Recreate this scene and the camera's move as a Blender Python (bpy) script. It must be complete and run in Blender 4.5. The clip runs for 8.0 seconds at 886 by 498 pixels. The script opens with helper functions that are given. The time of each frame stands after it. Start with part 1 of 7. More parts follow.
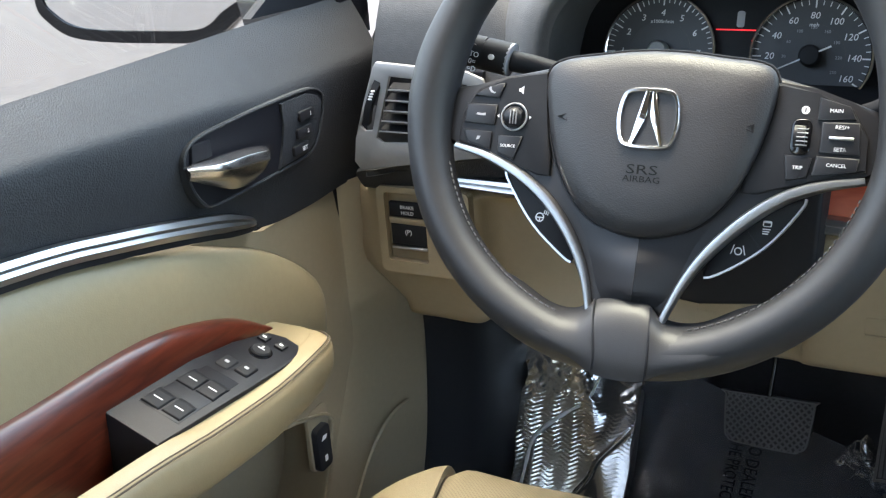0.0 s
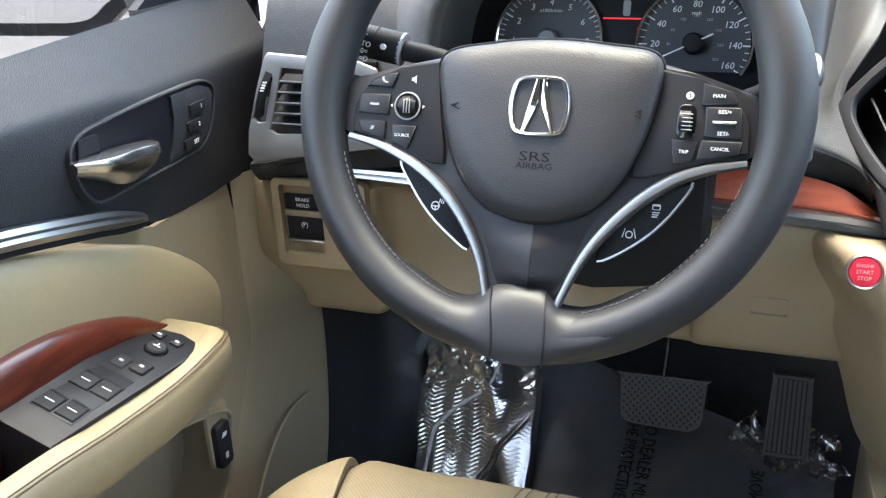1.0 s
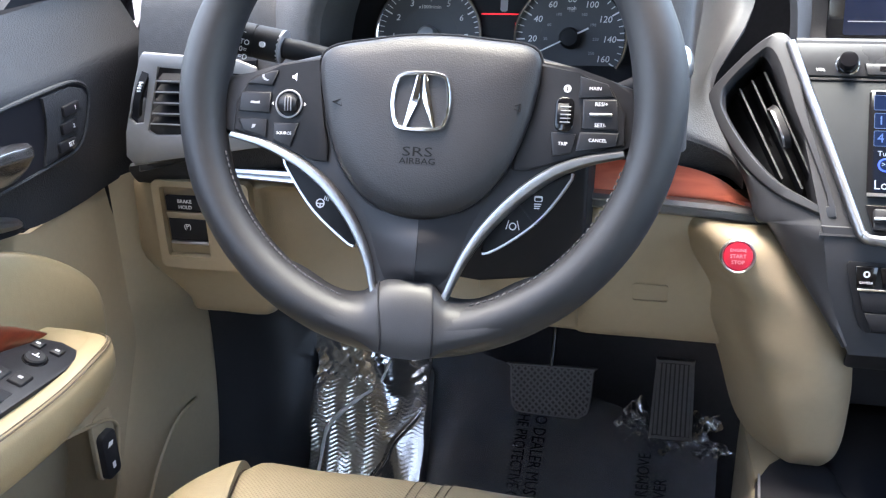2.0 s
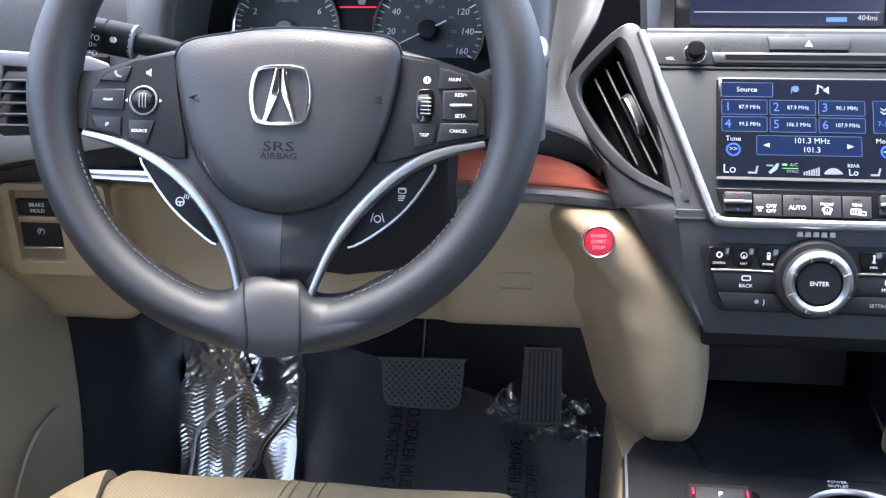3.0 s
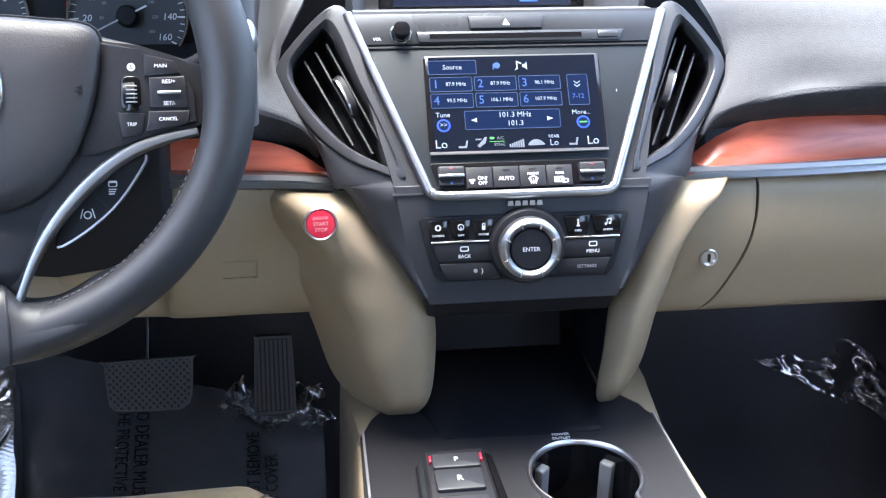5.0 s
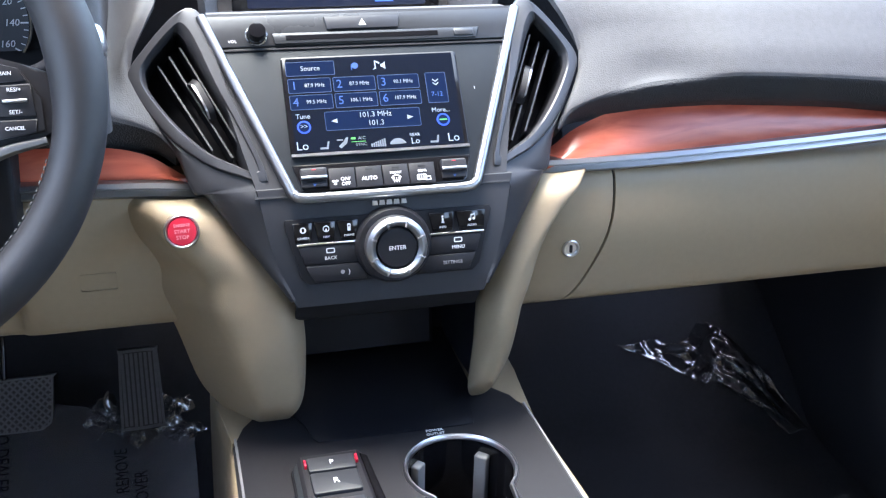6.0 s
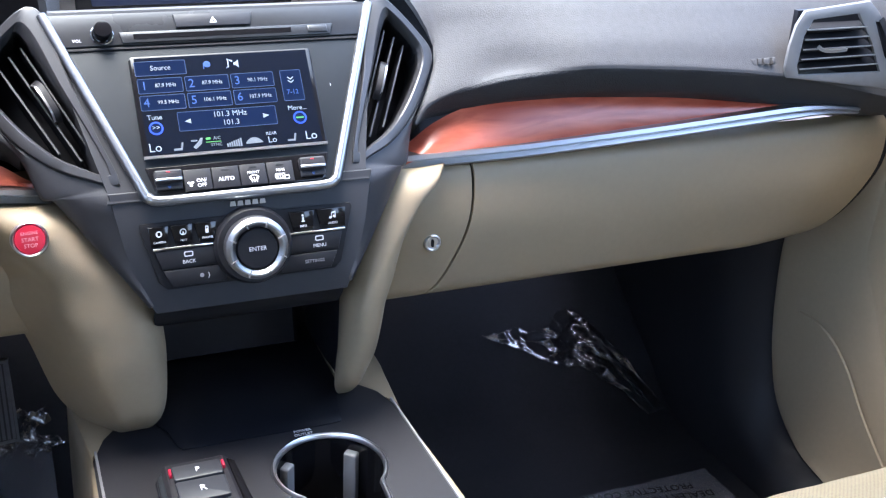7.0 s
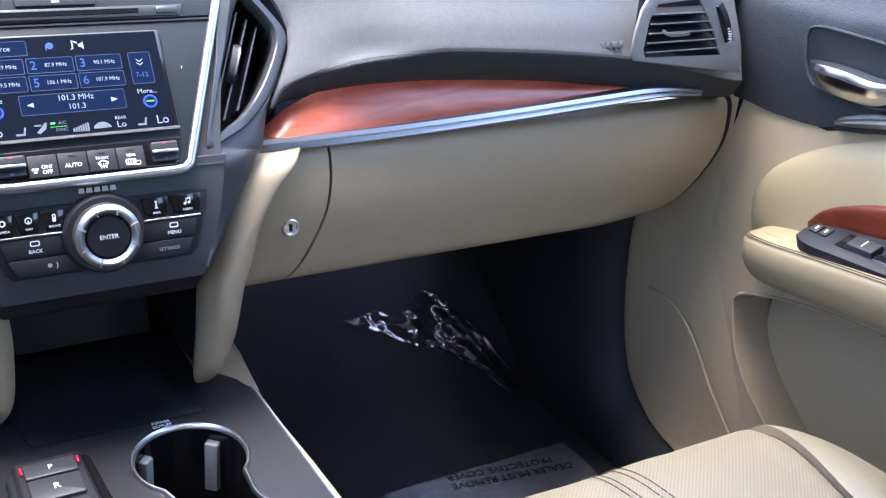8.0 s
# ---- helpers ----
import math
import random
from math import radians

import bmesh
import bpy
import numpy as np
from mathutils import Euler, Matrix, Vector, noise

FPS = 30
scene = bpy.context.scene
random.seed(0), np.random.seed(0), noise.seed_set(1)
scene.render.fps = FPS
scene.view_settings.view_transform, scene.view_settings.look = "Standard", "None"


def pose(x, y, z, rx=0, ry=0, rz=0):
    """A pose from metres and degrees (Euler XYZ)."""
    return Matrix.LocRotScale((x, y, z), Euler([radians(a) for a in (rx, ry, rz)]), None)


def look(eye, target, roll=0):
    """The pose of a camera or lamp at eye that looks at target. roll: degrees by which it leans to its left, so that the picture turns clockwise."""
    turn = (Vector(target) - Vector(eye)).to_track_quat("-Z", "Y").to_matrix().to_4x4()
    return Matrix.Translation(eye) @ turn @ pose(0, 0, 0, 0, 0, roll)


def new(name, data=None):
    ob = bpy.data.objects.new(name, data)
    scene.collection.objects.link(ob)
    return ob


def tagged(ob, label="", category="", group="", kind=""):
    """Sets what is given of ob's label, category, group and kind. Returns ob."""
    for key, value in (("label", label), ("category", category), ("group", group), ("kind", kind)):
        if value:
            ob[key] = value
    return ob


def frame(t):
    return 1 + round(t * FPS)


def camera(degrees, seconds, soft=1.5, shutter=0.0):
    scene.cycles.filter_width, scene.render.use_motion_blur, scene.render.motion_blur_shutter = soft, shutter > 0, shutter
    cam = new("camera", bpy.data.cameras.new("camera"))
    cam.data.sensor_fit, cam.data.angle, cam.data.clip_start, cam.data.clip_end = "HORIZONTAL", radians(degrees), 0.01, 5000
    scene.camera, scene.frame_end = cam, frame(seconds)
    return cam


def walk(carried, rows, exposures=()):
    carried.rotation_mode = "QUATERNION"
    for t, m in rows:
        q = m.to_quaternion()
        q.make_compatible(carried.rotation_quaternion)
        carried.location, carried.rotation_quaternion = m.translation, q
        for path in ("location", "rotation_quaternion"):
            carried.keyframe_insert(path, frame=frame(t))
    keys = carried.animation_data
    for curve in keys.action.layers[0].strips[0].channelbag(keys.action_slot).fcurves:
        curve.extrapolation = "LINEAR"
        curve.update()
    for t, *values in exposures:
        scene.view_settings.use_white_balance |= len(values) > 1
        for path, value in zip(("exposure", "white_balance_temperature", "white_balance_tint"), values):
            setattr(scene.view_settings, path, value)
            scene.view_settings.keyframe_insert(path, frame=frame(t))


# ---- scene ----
# ---------- camera ----------
cam = camera(45.06, 8.0, 1.25)
PATH = [
    (0.0, pose(-0.1849, -0.6953, 0.8651, 67.75, 3.81, 26.54)),
    (0.5, pose(-0.1837, -0.6961, 0.8646, 67.31, 3.35, 23.80)),
    (1.0, pose(-0.1828, -0.6968, 0.8636, 67.01, 3.05, 20.97)),
    (1.5, pose(-0.1819, -0.6984, 0.8635, 66.81, 2.74, 18.00)),
    (3.0, pose(-0.1779, -0.6997, 0.8601, 66.21, 1.35, 7.55)),
    (3.5, pose(-0.1782, -0.6993, 0.8588, 65.92, 0.82, 3.66)),
    (4.0, pose(-0.1784, -0.6988, 0.8572, 65.69, 0.15, -0.12)),
    (4.5, pose(-0.1791, -0.6995, 0.8562, 65.57, -0.43, -3.92)),
    (6.0, pose(-0.1786, -0.7025, 0.8548, 65.77, -1.45, -15.25)),
    (6.5, pose(-0.1777, -0.7019, 0.8561, 65.81, -1.91, -18.97)),
    (7.0, pose(-0.1775, -0.7020, 0.8571, 65.70, -2.62, -22.77)),
    (7.5, pose(-0.1773, -0.7018, 0.8572, 65.50, -3.58, -26.57)),
    (8.0, pose(-0.1788, -0.7019, 0.8563, 65.32, -4.66, -30.21)),
]
walk(cam, PATH, exposures=[(0.0, 4.23, 7050, 5), (1.5, 4.49, 6750, 9), (3.0, 4.49, 6350, 15), (4.5, 4.40, 6150, 13), (6.5, 4.21, 6050, 12), (8.0, 4.10, 5900, 17)])

# ---------- world and sun ----------
world = bpy.data.worlds.new("sky")
scene.world = world
world.use_nodes = True
wn = world.node_tree.nodes
sky = wn.new("ShaderNodeTexSky")
sky.sky_type = "NISHITA"
sky.sun_disc = False
sky.sun_elevation = radians(80)
sky.sun_rotation = radians(-45)
sky.air_density = 1.0
sky.dust_density = 4.0
wn["Background"].inputs["Strength"].default_value = 0.15
world.node_tree.links.new(sky.outputs[0], wn["Background"].inputs["Color"])

sun_data = bpy.data.lights.new("sun", "SUN")
sun_data.energy = 0.22
sun_data.angle = radians(40)
sun_data.color = (1.0, 0.96, 0.9)
sun = new("sun", sun_data)
sun.matrix_world = look((-2.2, 1.9, 12), (0, 0, 0.5))


# ---------- materials ----------
def material(name, color, rough=0.5, metal=0.0, grain=0.0, scale=400.0, var=0.0, coat=0.0, spec=0.5, cells=False, emit=0.0):
    """Procedural surface: base colour with mottling at two scales, and a fine relief."""
    m = bpy.data.materials.new(name)
    m.use_nodes = True
    nt = m.node_tree
    b = nt.nodes["Principled BSDF"]
    b.inputs["Base Color"].default_value = (*color, 1)
    b.inputs["Roughness"].default_value = rough
    b.inputs["Metallic"].default_value = metal
    b.inputs["Specular IOR Level"].default_value = spec
    b.inputs["Coat Weight"].default_value = coat
    b.inputs["Coat Roughness"].default_value = 0.08
    if emit:
        b.inputs["Emission Color"].default_value = (*color, 1)
        b.inputs["Emission Strength"].default_value = emit * 0.11
    geo = nt.nodes.new("ShaderNodeTexCoord")
    if var:
        big = nt.nodes.new("ShaderNodeTexNoise")
        big.inputs["Scale"].default_value = 9.0
        big.inputs["Detail"].default_value = 6.0
        fine = nt.nodes.new("ShaderNodeTexNoise")
        fine.inputs["Scale"].default_value = 160.0
        fine.inputs["Detail"].default_value = 3.0
        add = nt.nodes.new("ShaderNodeMath")
        add.operation = "ADD"
        ramp = nt.nodes.new("ShaderNodeMapRange")
        ramp.inputs["From Min"].default_value = 0.6
        ramp.inputs["From Max"].default_value = 1.4
        ramp.inputs["To Min"].default_value = 1.0 - var
        ramp.inputs["To Max"].default_value = 1.0 + var
        mul = nt.nodes.new("ShaderNodeVectorMath")
        mul.operation = "SCALE"
        mul.inputs[0].default_value = color
        for n in (big, fine):
            nt.links.new(geo.outputs["Object"], n.inputs["Vector"])
        nt.links.new(big.outputs[0], add.inputs[0])
        nt.links.new(fine.outputs[0], add.inputs[1])
        nt.links.new(add.outputs[0], ramp.inputs["Value"])
        nt.links.new(ramp.outputs[0], mul.inputs["Scale"])
        nt.links.new(mul.outputs[0], b.inputs["Base Color"])
        rr = nt.nodes.new("ShaderNodeMapRange")
        rr.inputs["From Min"].default_value = 0.3
        rr.inputs["From Max"].default_value = 0.7
        rr.inputs["To Min"].default_value = max(rough - 0.08, 0.02)
        rr.inputs["To Max"].default_value = min(rough + 0.08, 1.0)
        nt.links.new(big.outputs[0], rr.inputs["Value"])
        nt.links.new(rr.outputs[0], b.inputs["Roughness"])
    if grain:
        if cells:
            tex = nt.nodes.new("ShaderNodeTexVoronoi")
            tex.feature = "F1"
        else:
            tex = nt.nodes.new("ShaderNodeTexNoise")
            tex.inputs["Detail"].default_value = 4.0
        tex.inputs["Scale"].default_value = scale
        bump = nt.nodes.new("ShaderNodeBump")
        bump.inputs["Strength"].default_value = grain
        bump.inputs["Distance"].default_value = 0.0006
        nt.links.new(geo.outputs["Object"], tex.inputs["Vector"])
        nt.links.new(tex.outputs[0], bump.inputs["Height"])
        nt.links.new(bump.outputs[0], b.inputs["Normal"])
    return m


def wood_material(name, dark, light, stretch=(2.5, 14.0, 14.0)):
    """Lacquered reddish wood with streaked grain along the first axis."""
    m = material(name, light, 0.3, coat=1.0)
    m.node_tree.nodes["Principled BSDF"].inputs["Coat Roughness"].default_value = 0.16
    nt = m.node_tree
    b = nt.nodes["Principled BSDF"]
    tc = nt.nodes.new("ShaderNodeTexCoord")
    mp = nt.nodes.new("ShaderNodeMapping")
    mp.inputs["Scale"].default_value = stretch
    n1 = nt.nodes.new("ShaderNodeTexNoise")
    n1.inputs["Scale"].default_value = 6.0
    n1.inputs["Detail"].default_value = 9.0
    n1.inputs["Distortion"].default_value = 0.7
    cr = nt.nodes.new("ShaderNodeValToRGB")
    cr.color_ramp.elements[0].position = 0.3
    cr.color_ramp.elements[0].color = (*dark, 1)
    cr.color_ramp.elements[1].position = 0.72
    cr.color_ramp.elements[1].color = (*light, 1)
    nt.links.new(tc.outputs["Object"], mp.inputs["Vector"])
    nt.links.new(mp.outputs[0], n1.inputs["Vector"])
    nt.links.new(n1.outputs[0], cr.inputs[0])
    nt.links.new(cr.outputs[0], b.inputs["Base Color"])
    return m


def clear_material(name, tint=(1, 1, 1), gloss=0.12, rough=0.02, haze=0.0):
    """Thin clear sheet: lets light through and mirrors a little of it."""
    m = bpy.data.materials.new(name)
    m.use_nodes = True
    nt = m.node_tree
    nt.nodes.remove(nt.nodes["Principled BSDF"])
    tr = nt.nodes.new("ShaderNodeBsdfTransparent")
    tr.inputs[0].default_value = (*tint, 1)
    gl = nt.nodes.new("ShaderNodeBsdfGlossy")
    gl.inputs["Roughness"].default_value = rough
    mix = nt.nodes.new("ShaderNodeMixShader")
    fr = nt.nodes.new("ShaderNodeLayerWeight")
    fr.inputs["Blend"].default_value = 0.5
    pw = nt.nodes.new("ShaderNodeMath")
    pw.operation = "POWER"
    pw.inputs[1].default_value = 4.0
    ad = nt.nodes.new("ShaderNodeMath")
    ad.operation = "ADD"
    ad.inputs[1].default_value = gloss
    nt.links.new(fr.outputs["Facing"], pw.inputs[0])
    nt.links.new(pw.outputs[0], ad.inputs[0])
    nt.links.new(ad.outputs[0], mix.inputs[0])
    nt.links.new(tr.outputs[0], mix.inputs[1])
    nt.links.new(gl.outputs[0], mix.inputs[2])
    out = mix.outputs[0]
    if haze:
        # mottled diffuse haze that stands in for glare off the sheet
        df = nt.nodes.new("ShaderNodeBsdfDiffuse")
        df.inputs["Color"].default_value = (0.55, 0.56, 0.6, 1)
        cloudy = nt.nodes.new("ShaderNodeMixShader")
        tc = nt.nodes.new("ShaderNodeTexCoord")
        mottle = nt.nodes.new("ShaderNodeTexNoise")
        mottle.inputs["Scale"].default_value = 14.0
        mottle.inputs["Detail"].default_value = 8.0
        mottle.inputs["Distortion"].default_value = 1.2
        glare = nt.nodes.new("ShaderNodeMapRange")
        glare.inputs["From Min"].default_value = 0.35
        glare.inputs["From Max"].default_value = 0.75
        glare.inputs["To Min"].default_value = haze * 0.6
        glare.inputs["To Max"].default_value = haze * 1.4
        nt.links.new(tc.outputs["Object"], mottle.inputs["Vector"])
        nt.links.new(mottle.outputs[0], glare.inputs["Value"])
        nt.links.new(glare.outputs[0], cloudy.inputs[0])
        nt.links.new(out, cloudy.inputs[1])
        nt.links.new(df.outputs[0], cloudy.inputs[2])
        out = cloudy.outputs[0]
    nt.links.new(out, nt.nodes["Material Output"].inputs["Surface"])
    return m


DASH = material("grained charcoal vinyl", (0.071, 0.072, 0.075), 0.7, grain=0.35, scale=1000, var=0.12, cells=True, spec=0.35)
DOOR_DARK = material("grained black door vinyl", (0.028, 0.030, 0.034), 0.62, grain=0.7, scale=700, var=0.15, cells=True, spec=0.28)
BLACK = material("black plastic", (0.013, 0.0135, 0.016), 0.6, grain=0.15, scale=900, var=0.1, spec=0.2)
SATIN = material("satin black plastic", (0.015, 0.0152, 0.018), 0.48, grain=0.1, scale=1200, var=0.08, spec=0.3)
GLOSS = material("gloss black", (0.006, 0.006, 0.007), 0.1, coat=0.1, spec=0.35)
GREY = material("metallic grey plastic", (0.25, 0.25, 0.255), 0.45, metal=0.25, grain=0.05, scale=1500, var=0.06)
SILVER = material("brushed silver fascia", (0.046, 0.049, 0.053), 0.34, metal=0.5, grain=0.05, scale=1500, var=0.06)
DARKGREY = material("charcoal stack frame", (0.030, 0.032, 0.037), 0.45, metal=0.05, grain=0.06, scale=1500, var=0.08, spec=0.32)
VENTGREY = material("dark metallic vent grey", (0.050, 0.052, 0.057), 0.42, metal=0.3, grain=0.05, scale=1500, var=0.06)
CHROME = material("satin chrome", (0.56, 0.57, 0.60), 0.28, metal=1.0, grain=0.03, scale=300)
STRIP = material("brushed chrome strip", (0.40, 0.405, 0.41), 0.34, metal=1.0, grain=0.03, scale=300)
LEVER = material("polished chrome lever", (0.62, 0.62, 0.63), 0.22, metal=1.0)
BRIGHT = material("bright chrome", (0.85, 0.85, 0.86), 0.08, metal=1.0)
LEATHER = material("black wheel leather", (0.014, 0.0147, 0.017), 0.54, grain=0.06, scale=1300, var=0.15, cells=True)
PAD = material("airbag cover vinyl", (0.018, 0.018, 0.0205), 0.5, grain=0.22, scale=1000, var=0.1, cells=True)
BEIGE = material("beige grained plastic", (0.288, 0.230, 0.150), 0.52, grain=0.12, scale=1100, var=0.05, cells=True)
BEIGE_SOFT = material("beige leatherette", (0.245, 0.196, 0.116), 0.45, grain=0.15, scale=900, var=0.06, cells=True)
SEAT = material("beige seat leather", (0.185, 0.155, 0.100), 0.5, grain=0.4, scale=800, var=0.07, cells=True)
SEAT_HOLES = material("perforated beige seat leather", (0.185, 0.155, 0.100), 0.5, grain=0.4, scale=800, var=0.07, cells=True)


def perforate(m, pitch):
    """Rows of tiny round holes: dark, sunk dots on a regular grid seen from above."""
    nt = m.node_tree
    b = nt.nodes["Principled BSDF"]
    tc = nt.nodes.new("ShaderNodeTexCoord")
    mp = nt.nodes.new("ShaderNodeMapping")
    mp.inputs["Rotation"].default_value = (0, 0, radians(45))
    vo = nt.nodes.new("ShaderNodeTexVoronoi")
    vo.voronoi_dimensions = "2D"
    vo.inputs["Randomness"].default_value = 0.0
    vo.inputs["Scale"].default_value = 1.0 / pitch
    hole = nt.nodes.new("ShaderNodeMapRange")
    hole.inputs["From Min"].default_value = 0.20
    hole.inputs["From Max"].default_value = 0.32
    hole.inputs["To Min"].default_value = 0.6
    hole.inputs["To Max"].default_value = 1.0
    mul = nt.nodes.new("ShaderNodeVectorMath")
    mul.operation = "SCALE"
    old = b.inputs["Base Color"].links[0].from_socket
    nt.links.new(tc.outputs["Object"], mp.inputs["Vector"])
    nt.links.new(mp.outputs[0], vo.inputs["Vector"])
    nt.links.new(vo.outputs["Distance"], hole.inputs["Value"])
    nt.links.new(old, mul.inputs[0])
    nt.links.new(hole.outputs[0], mul.inputs["Scale"])
    nt.links.new(mul.outputs[0], b.inputs["Base Color"])


perforate(SEAT_HOLES, 0.0030)
SEAM = material("brown seam thread", (0.055, 0.042, 0.028), 0.8)
# base colour lifted: the sky sheen on the dash band is painted in
WOOD_LIT = wood_material("lit lacquered red wood", (0.38, 0.066, 0.034), (0.64, 0.17, 0.10))
WOOD_LIT.node_tree.nodes["Principled BSDF"].inputs["Coat Weight"].default_value = 0.6
WOOD_LIT.node_tree.nodes["Principled BSDF"].inputs["Coat Roughness"].default_value = 0.3
# darkened copy of the dash wood; the doors' weaker light is in the colour
DOOR_WOOD_DIM = wood_material("dim lacquered door wood", (0.040, 0.008, 0.004), (0.112, 0.021, 0.009), (30.0, 3.0, 30.0))
DOOR_WOOD_DIM.node_tree.nodes["Principled BSDF"].inputs["Coat Weight"].default_value = 0.2
CARPET = material("black carpet", (0.010, 0.0105, 0.014), 0.95, grain=1.0, scale=1400, var=0.3)
RUBBER = material("black rubber", (0.062, 0.057, 0.053), 0.6, grain=0.2, scale=900, var=0.15)
FILM = clear_material("clear protective film", (0.93, 0.93, 0.95), 0.04, 0.30, 0.13)
# the same film, hazier: window glare on the driver's floor is painted in
FILM_HAZED = clear_material("glare-hazed film", (0.93, 0.90, 0.93), 0.05, 0.32, 0.24)
SIDE_GLASS = clear_material("tinted side glass", (0.78, 0.795, 0.785), 0.03, 0.0)
GLASS = clear_material("window glass", (0.9, 0.95, 0.93), 0.03, 0.0)
WHITE = material("white print", (0.75, 0.75, 0.76), 0.5)
GREYPRINT = material("grey print", (0.30, 0.30, 0.32), 0.5)
FILMPRINT = material("film print", (0.002, 0.002, 0.002), 0.9, spec=0.05)
RED = material("red start button", (0.48, 0.010, 0.035), 0.4, coat=0.15)
PINK = material("pale button print", (0.75, 0.34, 0.38), 0.5)
REDLAMP = material("red indicator", (0.8, 0.02, 0.03), 0.4, emit=0.6)
MIRROR = material("mirror glass", (0.9, 0.9, 0.9), 0.02, metal=1.0)
BODY = material("dark body paint", (0.02, 0.02, 0.022), 0.25, coat=1.0)
HEADLINER = material("headliner cloth", (0.26, 0.24, 0.20), 0.9, grain=0.4, scale=900, var=0.05)
ASPHALT = material("pale tarmac", (0.033, 0.028, 0.027), 0.9, grain=0.6, scale=40, var=0.12)

# blacker than BLACK: shade inside the bin and ducts is put into the colour
BINBLACK = material("deep black plastic", (0.008, 0.0086, 0.012), 0.5, grain=0.2, scale=900, var=0.1, spec=0.3)
# pedal rubber lightened for ribs and borders: light on them is painted in
PEDAL = material("lightened grey rib rubber", (0.19, 0.178, 0.172), 0.6, grain=0.3, scale=900, var=0.2)
FOIL = clear_material("crumpled clear film", (0.96, 0.96, 0.97), 0.42, 0.01)
# dimmer copy of FOIL: weaker light on the passenger side is built in
FOIL_DIM = clear_material("dim-glint clear film", (0.96, 0.96, 0.97), 0.14, 0.03)
STEEL = material("satin silver ring", (0.36, 0.37, 0.385), 0.36, metal=1.0, grain=0.04, scale=1500)
AT = {}


# ---------- building helpers ----------
def part(name, bm, mat, parent=None, label="", smooth=40):
    """Links a bmesh, given in world places, as one mesh object under a thing or a part."""
    me = bpy.data.meshes.new(name)
    bmesh.ops.recalc_face_normals(bm, faces=bm.faces)
    bm.to_mesh(me)
    bm.free()
    me.materials.append(mat)
    if smooth:
        me.polygons.foreach_set("use_smooth", [True] * len(me.polygons))
        me.set_sharp_from_angle(angle=radians(smooth))
    ob = new(name, me)
    if parent is not None:
        ob.parent = parent
        ob.matrix_parent_inverse = AT.get(parent.name, Matrix()).inverted()
    return tagged(ob, label)


def thing(name, label, category, at=(0, 0, 0), group=""):
    """An Empty at a thing's base, that parents its parts."""
    ob = new(name)
    ob.empty_display_size = 0.02
    ob.location = at
    AT[ob.name] = Matrix.Translation(at)
    return tagged(ob, label, category, group)


def spline(pts, n=6, closed=False):
    """Points on a smooth curve through the given ones, n to a stretch."""
    p = [Vector(q) for q in pts]
    k = len(p)
    out = []
    for i in range(k if closed else k - 1):
        b, c = p[i % k], p[(i + 1) % k]
        a = p[(i - 1) % k] if closed or i else b * 2 - c
        d = p[(i + 2) % k] if closed or i < k - 2 else c * 2 - b
        for j in range(n):
            t = j / n
            out.append(0.5 * (2 * b + (c - a) * t + (2 * a - 5 * b + 4 * c - d) * t * t + (3 * b - a - 3 * c + d) * t ** 3))
    if not closed:
        out.append(p[-1])
    return out


CABIN = Vector((0.0, -0.6, 0.85))


def surface(rows, nu=4, nv=4, thick=0.0, bm=None):
    """A smooth sheet through rows of control points; its thickness, if given, lies on the side away from the cabin's middle."""
    rows = [spline(r, nv) for r in rows]
    cols = [spline(c, nu) for c in zip(*rows)]
    grid = [list(r) for r in zip(*cols)]
    bm = bm or bmesh.new()
    n, m = len(grid), len(grid[0])
    layers = [grid]
    if thick:
        nor = []
        side_ = 0.0
        for i in range(n):
            row = []
            for j in range(m):
                a = grid[min(i + 1, n - 1)][j] - grid[max(i - 1, 0)][j]
                b = grid[i][min(j + 1, m - 1)] - grid[i][max(j - 1, 0)]
                v = a.cross(b)
                v = v.normalized() if v.length > 1e-12 else Vector((0, 0, 1))
                side_ += v.dot((CABIN - grid[i][j]).normalized())
                row.append(v)
            nor.append(row)
        k = -thick if side_ > 0 else thick
        layers.append([[grid[i][j] + nor[i][j] * k for j in range(m)] for i in range(n)])
    made = []
    for g in layers:
        vs = [[bm.verts.new(p) for p in r] for r in g]
        made.append(vs)
        for i in range(n - 1):
            for j in range(m - 1):
                bm.faces.new((vs[i][j], vs[i][j + 1], vs[i + 1][j + 1], vs[i + 1][j]))
    if thick:
        a, b = made
        loop = [(0, j) for j in range(m)] + [(i, m - 1) for i in range(1, n)] + [(n - 1, j) for j in range(m - 2, -1, -1)] + [(i, 0) for i in range(n - 2, 0, -1)]
        for (p, q), (r, s) in zip(loop, loop[1:] + loop[:1]):
            bm.faces.new((a[p][q], a[r][s], b[r][s], b[p][q]))
    return bm


